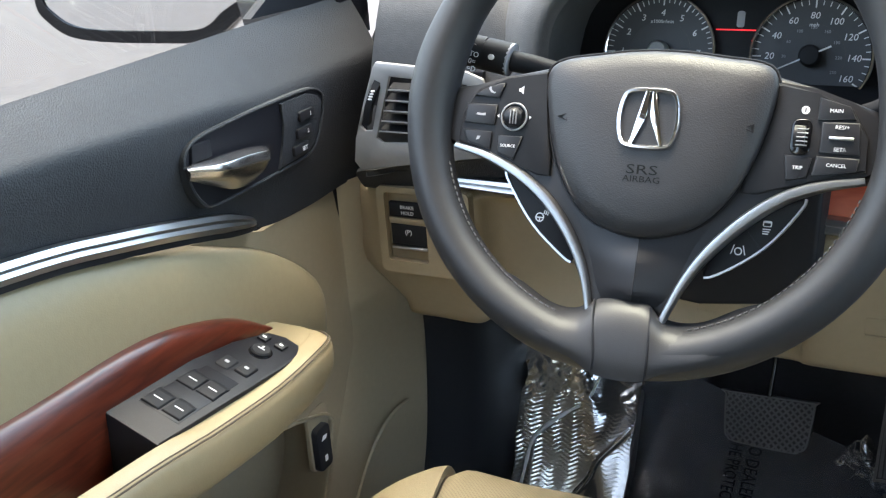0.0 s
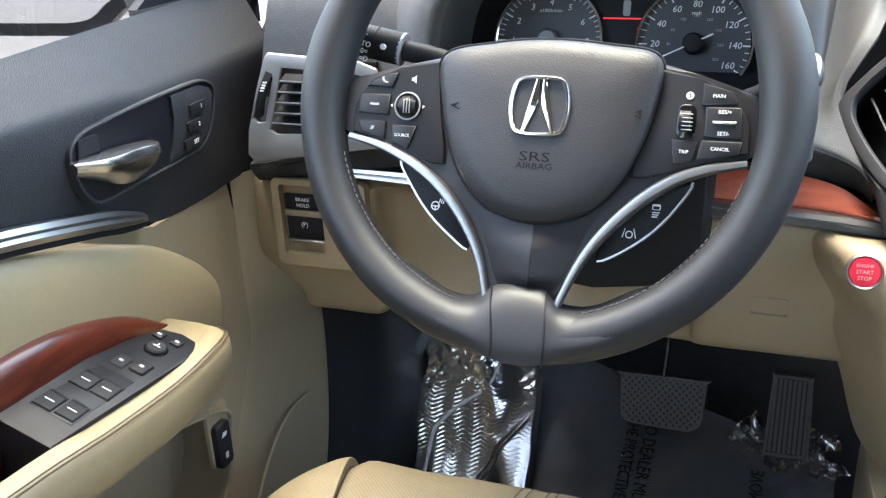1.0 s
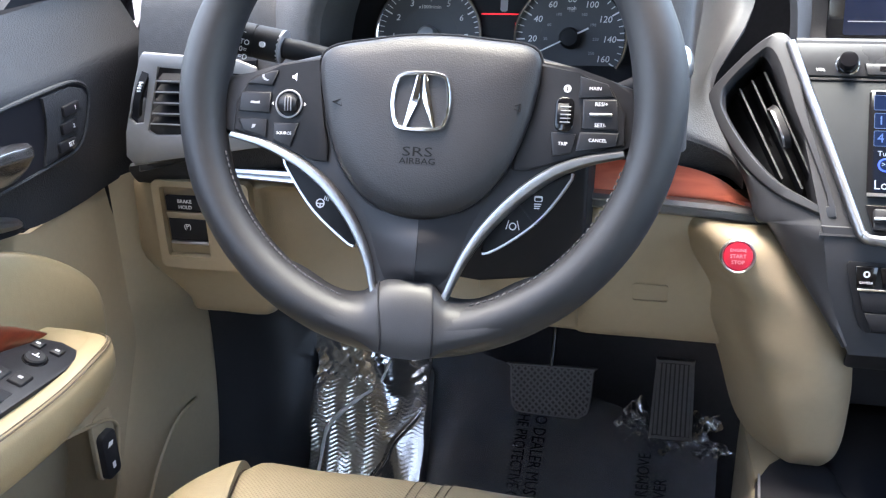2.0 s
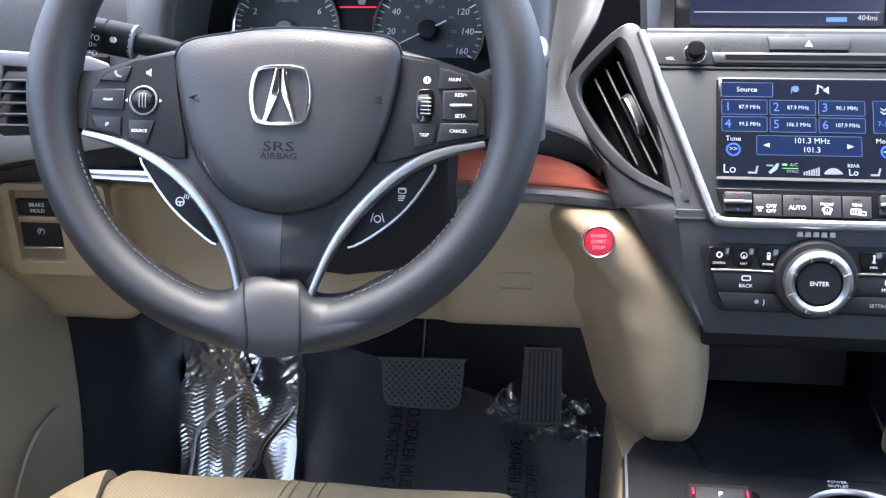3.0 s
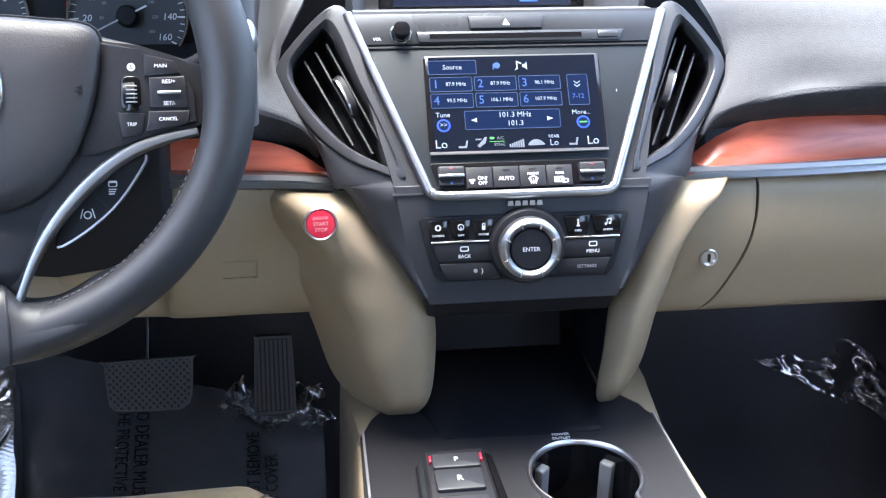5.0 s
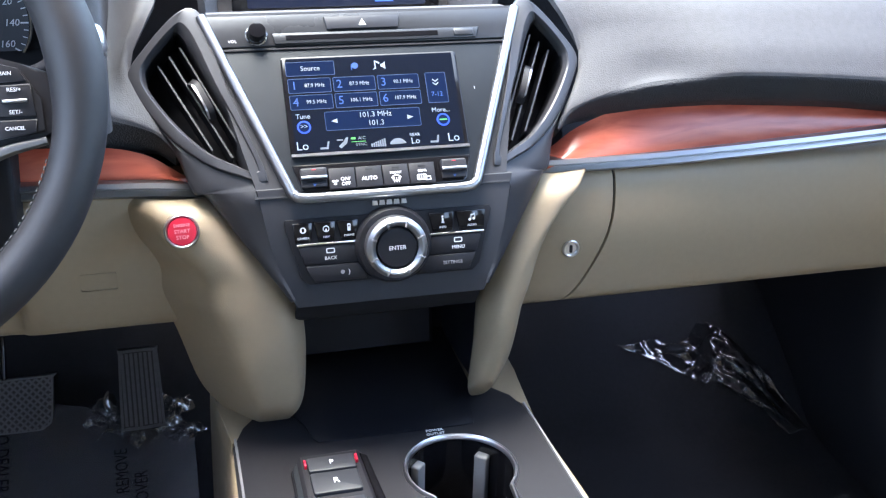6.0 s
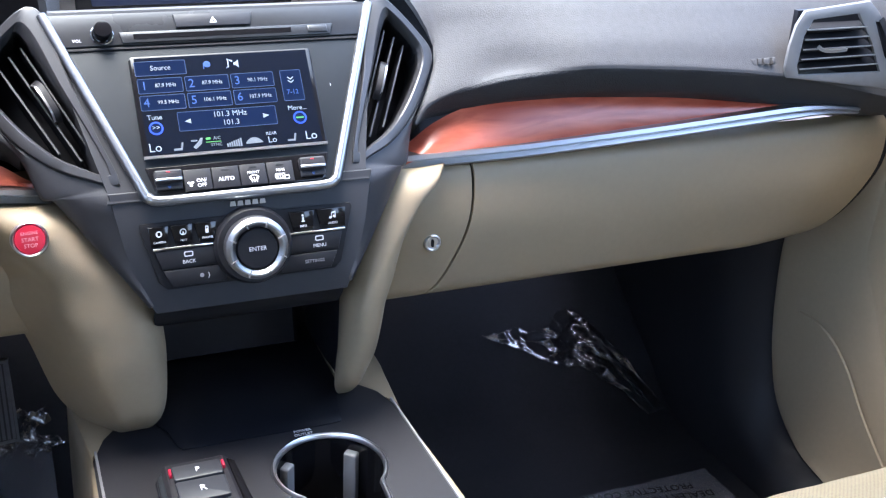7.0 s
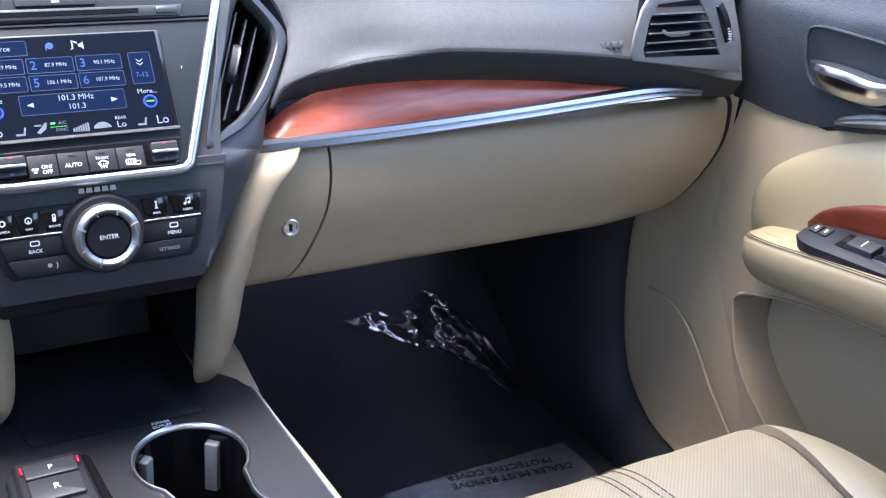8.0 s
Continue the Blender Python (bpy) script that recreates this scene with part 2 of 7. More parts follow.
def prism(outline, d0, d1, m=None, bevel=0.0, seg=2, bm=None, both=False):
    """A flat outline drawn out from depth d0 to d1 along the frame's z, with a rounded front edge."""
    bm = bm or bmesh.new()
    lo = [bm.verts.new((p[0], p[1], d0)) for p in outline]
    hi = [bm.verts.new((p[0], p[1], d1)) for p in outline]
    k = len(outline)
    top = bm.faces.new(hi)
    bot = bm.faces.new(lo[::-1])
    for i in range(k):
        bm.faces.new((lo[i], lo[(i + 1) % k], hi[(i + 1) % k], hi[i]))
    verts = lo + hi
    if bevel:
        edges = list(top.edges) + (list(bot.edges) if both else [])
        r = bmesh.ops.bevel(bm, geom=edges, offset=bevel, segments=seg, profile=0.5, affect="EDGES", clamp_overlap=True)
        verts = list({v for v in verts if v.is_valid} | set(r["verts"]))
    if m is not None:
        bmesh.ops.transform(bm, matrix=m, verts=verts)
    return bm


def rounded(w, h, r, n=4, cx=0.0, cy=0.0):
    """The outline of a rectangle with round corners."""
    out = []
    for sx, sy, a0 in ((1, 1, 0), (-1, 1, 90), (-1, -1, 180), (1, -1, 270)):
        for i in range(n + 1):
            a = radians(a0 + 90 * i / n)
            out.append((cx + sx * (w / 2 - r) + r * math.cos(a), cy + sy * (h / 2 - r) + r * math.sin(a)))
    return out


def circle(r, n=32, cx=0.0, cy=0.0, ry=None):
    return [(cx + r * math.cos(2 * math.pi * i / n), cy + (ry or r) * math.sin(2 * math.pi * i / n)) for i in range(n)]


def sweep(path, profile, up=(0, 0, 1), closed=False, sizes=None, bm=None, caps=True):
    """A closed profile carried along a path; its x lies across the path, its y along the side that up gives."""
    bm = bm or bmesh.new()
    path = [Vector(p) for p in path]
    k = len(path)
    rings = []
    for i, p in enumerate(path):
        a = path[(i - 1) % k] if closed or i else p
        b = path[(i + 1) % k] if closed or i < k - 1 else p
        t = (b - a).normalized()
        s = t.cross(Vector(up)).normalized()
        u = s.cross(t).normalized()
        f = sizes[i] if sizes else 1.0
        rings.append([bm.verts.new(p + s * x * f + u * y * f) for x, y in profile])
    q = len(profile)
    for i in range(k if closed else k - 1):
        r0, r1 = rings[i], rings[(i + 1) % k]
        for j in range(q):
            bm.faces.new((r0[j], r0[(j + 1) % q], r1[(j + 1) % q], r1[j]))
    if caps and not closed:
        bm.faces.new(rings[0][::-1])
        bm.faces.new(rings[-1])
    return bm


def ring(r0, r1, d0, d1, m, n=40, bevel=0.0):
    """A flat ring between two radii, from depth d0 to d1."""
    bm = bmesh.new()
    prof = [(r0, d0), (r1, d0), (r1, d1 - bevel), (r1 - bevel, d1), (r0 + bevel, d1), (r0, d1 - bevel)] if bevel else [(r0, d0), (r1, d0), (r1, d1), (r0, d1)]
    rows = []
    for i in range(n):
        a = 2 * math.pi * i / n
        rows.append([bm.verts.new((math.cos(a) * r, math.sin(a) * r, d)) for r, d in prof])
    for i in range(n):
        for j in range(len(prof)):
            k = (j + 1) % len(prof)
            bm.faces.new((rows[i][j], rows[i][k], rows[(i + 1) % n][k], rows[(i + 1) % n][j]))
    bmesh.ops.transform(bm, matrix=m, verts=bm.verts)
    return bm


def lettering(text, size, m, mat, parent, depth=0.0002, stretch=1.0, align="CENTER", name="lettering", lean=0.0):
    """Raised print in the built-in font, lying on the frame m."""
    cu = bpy.data.curves.new("print", "FONT")
    cu.body = text
    cu.size = size
    cu.extrude = depth
    cu.shear = lean
    cu.resolution_u = 2
    cu.align_x = align
    cu.align_y = "CENTER"
    tmp = bpy.data.objects.new("print", cu)
    me = tmp.to_mesh()
    bm = bmesh.new()
    bm.from_mesh(me)
    tmp.to_mesh_clear()
    bpy.data.objects.remove(tmp)
    bpy.data.curves.remove(cu)
    bmesh.ops.transform(bm, matrix=m @ Matrix.Diagonal((stretch, 1, 1, 1)), verts=bm.verts)
    return part(name, bm, mat, parent, smooth=0)


def move(m, x=0.0, y=0.0, z=0.0, rz=0.0):
    return m @ pose(x, y, z, 0, 0, rz)


def side(pts, s):
    """Points given for the right-hand side, or mirrored for the left."""
    return [(p[0] * s, *p[1:]) for p in pts]


WHEEL = pose(-0.39, 0, 0.66, 66, 0, 0)
UPPER = pose(-0.003, 0.085, 0.546, 52, 0, 0)
LOWER = pose(-0.001, 0.085, 0.546, 78, 0, 0)


def pillow(outline, m, profile, bm=None):
    """A padded form: rings of the outline, drawn in about its middle, each at its height; closed at the last."""
    bm = bm or bmesh.new()
    cx = sum(p[0] for p in outline) / len(outline)
    cy = sum(p[1] for p in outline) / len(outline)
    rows = []
    for f, h in profile:
        rows.append([bm.verts.new(m @ Vector((cx + (p[0] - cx) * f, cy + (p[1] - cy) * f, h))) for p in outline])
    k = len(outline)
    for a, b in zip(rows, rows[1:]):
        for i in range(k):
            bm.faces.new((a[i], a[(i + 1) % k], b[(i + 1) % k], b[i]))
    bm.faces.new(rows[-1])
    bm.faces.new(rows[0][::-1])
    return bm


def frustum(front, back, d_front, d_back, m, bevel=0.0, shut=True):
    """A solid between two outlines of as many corners, the front one smaller."""
    bm = bmesh.new()
    lo = [bm.verts.new((p[0], p[1], d_back)) for p in back]
    hi = [bm.verts.new((p[0], p[1], d_front)) for p in front]
    k = len(front)
    if shut:
        top = bm.faces.new(hi)
        bm.faces.new(lo[::-1])
    for i in range(k):
        bm.faces.new((lo[i], lo[(i + 1) % k], hi[(i + 1) % k], hi[i]))
    if bevel:
        bmesh.ops.bevel(bm, geom=list(top.edges), offset=bevel, segments=3, profile=0.5, affect="EDGES", clamp_overlap=True)
    bmesh.ops.transform(bm, matrix=m, verts=bm.verts)
    return bm


def plate(outline, holes, d0, d1, m=None):
    """A flat plate with holes through it."""
    bm = bmesh.new()
    edges = []
    for loop in (outline, *holes):
        vs = [bm.verts.new((p[0], p[1], d1)) for p in loop]
        edges += [bm.edges.new((vs[i], vs[(i + 1) % len(vs)])) for i in range(len(vs))]
    bmesh.ops.triangle_fill(bm, edges=edges, use_beauty=True, use_dissolve=False)
    r = bmesh.ops.extrude_face_region(bm, geom=list(bm.faces))
    for e in r["geom"]:
        if isinstance(e, bmesh.types.BMVert):
            e.co.z = d0
    if m is not None:
        bmesh.ops.transform(bm, matrix=m, verts=bm.verts)
    return bm


def soften(bm, w):
    """Round off the sharp edges of a finished piece."""
    bmesh.ops.recalc_face_normals(bm, faces=bm.faces)
    sharp = [e for e in bm.edges if len(e.link_faces) == 2 and e.calc_face_angle(0) > radians(50) and e.calc_length() > 2.2 * w]
    bmesh.ops.bevel(bm, geom=sharp, offset=w, segments=2, affect="EDGES", profile=0.5, clamp_overlap=True)
    return bm


def box(x, y, w, h, d0, d1, m, bevel=0.0008):
    return prism([(x - w / 2, y - h / 2), (x + w / 2, y - h / 2), (x + w / 2, y + h / 2), (x - w / 2, y + h / 2)], d0, d1, m, bevel)


def outline_frame(w, h, cx, cy, t, d0, d1, m, r=0.0015):
    """A thin rectangular outline with round corners."""
    return plate(rounded(w, h, r, 3, cx, cy), [rounded(w - 2 * t, h - 2 * t, max(r - t, 0.0003), 3, cx, cy)], d0, d1, m)


def thread(path, r, mat, parent, name="seam", up=(0, 0, 1)):
    return part(name, sweep(path, circle(r, 6), up=up), mat, parent)


def stitches(path, length, gap, r, mat, parent, up=(0, 0, 1), name="stitching"):
    """A row of short threads along a path, as one part."""
    bm = bmesh.new()
    path = [Vector(p) for p in path]
    acc, start = 0.0, path[0]
    for a, b in zip(path, path[1:]):
        seg = (b - a).length
        n = max(int(seg / (length + gap)), 1)
        d = (b - a) / n
        for i in range(n):
            p = a + d * i
            sweep([p, p + d * (length / (length + gap))], circle(r, 5), up=up, bm=bm)
    return tagged(part(name, bm, mat, parent), kind="stuff")

# ---------- dashboard ----------
dash = thing("dashboard", "charcoal and beige dashboard with red wood and chrome trim", "dashboard", (0, 0.3, 0.4))
BROW = [(0.165, 0.566), (0.179, 0.581), (0.206, 0.592), (0.250, 0.6065), (0.303, 0.6135), (0.345, 0.614), (0.455, 0.605), (0.566, 0.588), (0.690, 0.560), (0.722, 0.555)]
for s in (1, -1):
    back = [0.030, 0.035, 0.035, 0.020, 0.005, 0.0, 0.0, 0.012, 0.016, 0.016]
    tall = [0.5, 0.7, 0.9, 1.0, 1.0, 1.0, 1.0, 1.0, 0.8, 0.7]
    rows = []
    for r, (y, f) in enumerate(((0.158, -0.046), (0.132, -0.034), (0.122, -0.027), (0.1115, -0.004), (0.110, 0.001), (0.113, 0.008), (0.136, None), (0.20, None), (0.45, None), (0.90, None))):
        row = []
        for i, ((x, z), b, k) in enumerate(zip(BROW, back, tall)):
            low = s < 0 and 0.2 < x < 0.56
            zz = z + (f + 0.005 if s > 0 and r < 3 and i < 7 else f) * (k if f < 0 else 1) if f is not None else {6: 0.5 * z + (0.318 if low else 0.342), 7: 0.640 if low else 0.688, 8: 0.66 if low else 0.73, 9: 0.765}[r]
            yy = y + b
            if r > 3 and i < 4:
                # the pad ends against the vent bezel, which leans back
                lim = max(0.135, min(0.159 + 0.68 * (zz - 0.564), 0.197 - 0.75 * (zz - 0.622)))
                x = max(x, lim + (0.003 if r < 6 else 0.010) * i)
                if r < 8:
                    yy = max(yy, 0.129 + 0.85 * (zz - 0.564) - 0.5 * (x - lim))
            if s < 0 and x > 0.56 and r > 5:
                # beside the driver's vent the pad stands up steeply
                yy, zz = ((0.134, 0.642), (0.178, 0.742), (0.45, 0.772), (0.90, 0.775))[r - 6]
                x = {8: (0.640, 0.640, 0.70, 0.70), 9: (0.691, 0.688, 0.80, 0.80)}.get(i, (x, x, x, x))[r - 6]
            elif s < 0 and i > 7:
                x = {8: 0.676, 9: 0.700 if r > 3 else 0.712}[i]
            row.append((s * x, yy, zz))
        rows.append(row)
    part("upper_pad", surface(rows[4:], 4, 5, 0.006), DASH, dash, "grained charcoal upper dash pad")
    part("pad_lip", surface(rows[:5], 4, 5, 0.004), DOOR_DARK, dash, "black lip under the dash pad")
    wt = [(0.135, 0.524), (0.160, 0.538), (0.19, 0.559), (0.234, 0.573), (0.33, 0.580), (0.42, 0.576), (0.49, 0.569), (0.616, 0.556), (0.66, 0.549)]
    wb = [(0.135, 0.5315), (0.160, 0.5345), (0.19, 0.5345), (0.234, 0.5355), (0.33, 0.540), (0.42, 0.5445), (0.49, 0.5495), (0.616, 0.5545), (0.66, 0.548)]
    strip = [(0.128, 0.146, 0.532), (0.20, 0.141, 0.5335), (0.285, 0.138, 0.5355), (0.41, 0.134, 0.5415), (0.52, 0.132, 0.5475), (0.60, 0.131, 0.5505), (0.668, 0.133, 0.5445)]
    if s < 0:
        # the driver's band sits a little higher and stays level
        wt = [(0.135, 0.524), (0.160, 0.540), (0.19, 0.560), (0.234, 0.569), (0.33, 0.574), (0.42, 0.574), (0.49, 0.573), (0.616, 0.570), (0.66, 0.566)]
        wb = [(0.135, 0.5315), (0.160, 0.541), (0.19, 0.5455), (0.234, 0.5475), (0.33, 0.549), (0.42, 0.551), (0.49, 0.553), (0.616, 0.557), (0.66, 0.558)]
        strip = [(0.128, 0.146, 0.529), (0.165, 0.143, 0.535), (0.20, 0.141, 0.5385), (0.285, 0.138, 0.5435), (0.41, 0.137, 0.5465), (0.56, 0.136, 0.5495), (0.668, 0.137, 0.5515)]
    depth = (0.156, 0.1475, 0.140, 0.137) if s > 0 else (0.150, 0.1465, 0.1440, 0.1425)
    rows = [[(s * x, depth[0], z + 0.004) for x, z in wt],
            [(s * a[0], depth[1], a[1] * 0.8 + b[1] * 0.2) for a, b in zip(wt, wb)],
            [(s * a[0], depth[2], a[1] * 0.45 + b[1] * 0.55) for a, b in zip(wt, wb)],
            [(s * x, depth[3], z) for x, z in wb],
            [(s * x, 0.150, z - 0.004) for x, z in wb]]
    part("wood_trim", surface(rows, 4, 6, 0.003), WOOD_LIT, dash, "glossy reddish wood band")
    path = spline(side(strip, s), 6)
    prof = [(-0.006, -0.0075), (0.003, -0.0075), (0.0065, -0.0045), (0.0035, -0.0005), (0.0085, 0.003), (0.006, 0.0065), (-0.006, 0.0065)]
    n = len(path)
    part("chrome_strip", sweep(path, [(x * s, z) for x, z in prof], sizes=[1.0 if i < n - 8 else 0.45 + 0.55 * (n - 1 - i) / 8 for i in range(n)]), STRIP, dash, "satin chrome strip under the wood")

# centre pad behind the stack, and the display hood
rows = [[(x, y, z) for x in (-0.13, -0.08, 0.0, 0.08, 0.13)] for y, z in ((0.195, 0.66), (0.22, 0.662), (0.33, 0.634), (0.36, 0.70), (0.60, 0.735), (0.90, 0.76))]
part("center_pad", surface(rows, 3, 3, 0.005), DASH, dash, "charcoal centre dash pad")
for s in (1, -1):
    rows = [[(s * x, y, z) for x, y in ((a, 0.235), (a - 0.006, 0.27), (a - 0.016, 0.33))] for a, z in ((0.128, 0.62), (0.130, 0.68), (0.142, 0.73), (0.18, 0.745))]
    part("display_hood_side", surface(rows, 3, 3, 0.006), DASH, dash, "charcoal cheek beside the upper display")
DISPLAY = pose(0, 0.322, 0.69, 80, 0, 0)
DISPLAY_MAT = material("dim upper display", (0.008, 0.011, 0.024), 0.2, emit=0.35)
up_disp = part("upper_display", prism(rounded(0.20, 0.105, 0.006), -0.004, 0.0, DISPLAY, 0.001), GLOSS, dash, "upper display in a black surround")
part("display_glass", prism(rounded(0.172, 0.092, 0.002), 0.0, 0.0008, DISPLAY), DISPLAY_MAT, up_disp, "dim blue display")
part("display_line", box(0.0, -0.034, 0.165, 0.0008, 0.0008, 0.0011, DISPLAY, 0), GREYPRINT, up_disp)
part("display_bar", box(0.045, -0.0405, 0.018, 0.004, 0.0008, 0.0011, DISPLAY, 0), material("display blue print", (0.05, 0.12, 0.5), 0.5, emit=0.5), up_disp)
lettering("404mi", 0.007, move(DISPLAY, 0.072, -0.039, 0.001), GREYPRINT, up_disp)

# beige lower dash, passenger side
PANEL_Z = (0.530, 0.518, 0.47, 0.417, 0.393, 0.384)
PANEL_Y = (0.160, 0.139, 0.132, 0.140, 0.148, 0.170)
g0 = (0.222, 0.2235, 0.2205, 0.202, 0.186, 0.179)
g1 = (0.734, 0.733, 0.724, 0.692, 0.652, 0.618)
rows = [[(a + (b - a) * k / 6, y + 0.012 * (k == 6), z) for k in range(7)] for a, b, y, z in zip(g0, g1, PANEL_Y, PANEL_Z)]
part("glove_box_door", surface(rows, 5, 5, 0.008), BEIGE, dash, "smooth beige glove box door, shut")
rows = [[(max(0.13, e - 0.10), y + 0.012, z), (e - 0.06, y + 0.001, z), (e - 0.03, y, z), (e - 0.003, y, z)] for e, y, z in zip(g0, PANEL_Y, PANEL_Z)]
part("lower_panel", surface(rows, 5, 4, 0.008), BEIGE, dash, "beige lower dash panel with a lock")
part("glove_gap", surface([[(e - 0.012, y + 0.018, z), (e + 0.013, y + 0.018, z)] for e, y, z in zip(g1, PANEL_Y, PANEL_Z)], 5, 2, 0.003), BLACK, dash, "dark gap at the end of the glove box")
part("glove_gap", surface([[(e - 0.010, y + 0.004, z), (e + 0.008, y + 0.004, z)] for e, y, z in zip(g0, PANEL_Y, PANEL_Z)], 5, 2, 0.003), BLACK, dash, "dark gap beside the glove box door")
LOCK = pose(0.182, 0.1335, 0.453, 86, 0, 0)
part("latch_button", plate([(-0.006, 0.0095), (0.0180, 0.0105), (0.0195, 0.0315), (-0.003, 0.0285)], [[(-0.0049, 0.0105), (0.0171, 0.0115), (0.0184, 0.0303), (-0.0020, 0.0275)]], -0.003, 0.0012, LOCK), SEAM, dash, "thin gap round the latch button")
part("lock_ring", ring(0.0056, 0.0084, -0.002, 0.003, LOCK, 28, 0.001), CHROME, dash, "chrome lock")
part("lock_barrel", prism(circle(0.0056, 20), -0.002, 0.0012, LOCK), CHROME, dash)
part("keyhole", prism(rounded(0.0026, 0.0075, 0.0010), 0.0, 0.0024, LOCK), BLACK, dash)
# raised mark on the passenger pad, worn and not readable
MARK = pose(0.520, 0.1210, 0.6085, 70, 0, 0)
for k, w in enumerate((0.007, 0.005, 0.007, 0.004)):
    part("embossed_mark", box(-0.0125 + 0.0085 * k, 0.0, w, 0.0065, -0.01, 0.0014, MARK), DASH, dash)

# beige lower dash, driver side
rows = []
for z, y, hollow in ((0.546, 0.168, 0.0), (0.534, 0.146, 0.1), (0.524, 0.141, 0.8), (0.49, 0.140, 1.0), (0.45, 0.142, 1.0), (0.424, 0.148, 0.75), (0.405, 0.158, 0.3), (0.398, 0.185, 0.0)):
    lowc = z < 0.43
    row = []
    for k, (x, deep) in enumerate(((-0.726, 0.0), (-0.70, 0.0), (-0.65, 0.0), (-0.607, 0.0), (-0.594, 0.006), (-0.578, 0.026), (-0.50, 0.032), (-0.40, 0.030), (-0.312, 0.022), (-0.292, 0.0), (-0.23, 0.0), (-0.15, 0.0))):
        x += (0.036 if k == 0 else 0.022 if k == 1 else 0.0) * lowc
        row.append((x, y + (0.012 if k == 0 else 0) + deep * hollow, z - (0.010 if x < -0.6 and lowc else 0)))
    rows.append(row)
part("lower_panel", surface(rows, 4, 4, 0.008), BEIGE, dash, "beige knee panel under the steering column")
COLUMN = pose(-0.37, 0.13, 0.51, 90, 0, 0)
part("column_ledge", prism([(-0.012, -0.052), (0.046, -0.050), (0.046, -0.034), (-0.012, -0.036)], -0.05, 0.006, COLUMN, 0.003), BEIGE, dash, "beige ledge under the column")
part("panel_cap", plate(rounded(0.030, 0.016, 0.002, cx=-0.235, cy=0.458), [rounded(0.0292, 0.0152, 0.0016, cx=-0.235, cy=0.458)], -0.006, 0.0003, pose(0, 0.140, 0, 90, 0, 0)), BEIGE, dash, "thin outline of a small cap")
for s in (1, -1):
    part("under_panel", surface([[(s * x, y, z) for x in (0.14, 0.3, 0.5, 0.61)] for y, z in ((0.188, 0.398), (0.215, 0.391), (0.30, 0.375), (0.60, 0.36))], 3, 2, 0.006), BINBLACK, dash, "black panel closing the dash from below")
# knee pillars beside the stack
for s in (1, -1):
    lev = [
        (0.526, [(0.128, 0.155), (0.138, 0.148), (0.152, 0.144), (0.166, 0.143), (0.182, 0.145), (0.194, 0.149), (0.210, 0.155)]),
        (0.530, [(0.126, 0.150), (0.132, 0.134), (0.148, 0.125), (0.165, 0.123), (0.183, 0.129), (0.196, 0.140), (0.210, 0.150)]),
        (0.521, [(0.122, 0.150), (0.126, 0.125), (0.142, 0.110), (0.162, 0.106), (0.182, 0.114), (0.196, 0.130), (0.212, 0.147)]),
        (0.500, [(0.112, 0.145), (0.112, 0.118), (0.126, 0.103), (0.148, 0.099), (0.172, 0.107), (0.190, 0.127), (0.206, 0.145)]),
        (0.470, [(0.102, 0.145), (0.092, 0.118), (0.102, 0.099), (0.122, 0.092), (0.146, 0.100), (0.166, 0.122), (0.190, 0.145)]),
        (0.440, [(0.098, 0.145), (0.080, 0.116), (0.086, 0.096), (0.104, 0.086), (0.128, 0.094), (0.150, 0.120), (0.178, 0.148)]),
        (0.415, [(0.096, 0.145), (0.077, 0.115), (0.080, 0.095), (0.096, 0.083), (0.118, 0.091), (0.138, 0.120), (0.165, 0.165)]),
        (0.390, [(0.095, 0.145), (0.077, 0.115), (0.080, 0.095), (0.095, 0.083), (0.112, 0.088), (0.128, 0.115), (0.150, 0.172)]),
        (0.362, [(0.095, 0.145), (0.079, 0.115), (0.081, 0.096), (0.092, 0.087), (0.104, 0.090), (0.116, 0.115), (0.134, 0.165)]),
        (0.345, [(0.095, 0.145), (0.083, 0.118), (0.085, 0.100), (0.093, 0.092), (0.100, 0.095), (0.108, 0.115), (0.118, 0.155)]),
        (0.336, [(0.095, 0.147), (0.089, 0.130), (0.090, 0.116), (0.094, 0.110), (0.098, 0.112), (0.102, 0.125), (0.106, 0.150)]),
        (0.334, [(0.095, 0.148), (0.092, 0.140), (0.092, 0.134), (0.094, 0.131), (0.096, 0.132), (0.098, 0.138), (0.100, 0.150)]),
    ]
    # outer flank: cut back hard towards the passenger footwell, fuller and wider towards the driver
    if s > 0:
        cut = (0.2, 0.16, 0.135, 0.116, 0.102, 0.0945, 0.0885, 0.0825, 0.074, 0.067, 0.062, 0.060)
        thin = {0.470: 0.008, 0.440: 0.012, 0.415: 0.012, 0.390: 0.009, 0.362: 0.004}
        lev = [(z, [(min(x + (thin.get(z, 0.0) if k in (1, 2) else 0.4 * thin.get(z, 0.0) if k == 3 else 0.0), c + 0.367 * y), y) for k, (x, y) in enumerate(r)]) for (z, r), c in zip(lev, cut)]
    else:
        lev = [(z, [(x - (0.006 if z < 0.48 and 0 < k < 4 else 0.0) + (0.010 if z < 0.45 and k > 3 else 0.0), y) for k, (x, y) in enumerate(r)]) for z, r in lev]
    part("knee_pillar", surface([[(s * x, y, z - (y - 0.09) * (0.65 if z < 0.4 else 0.3 if z < 0.43 else 0.0)) for x, y in r] for z, r in lev], 5, 5, 0.004), BEIGE, dash, "beige padded pillar beside the centre stack")

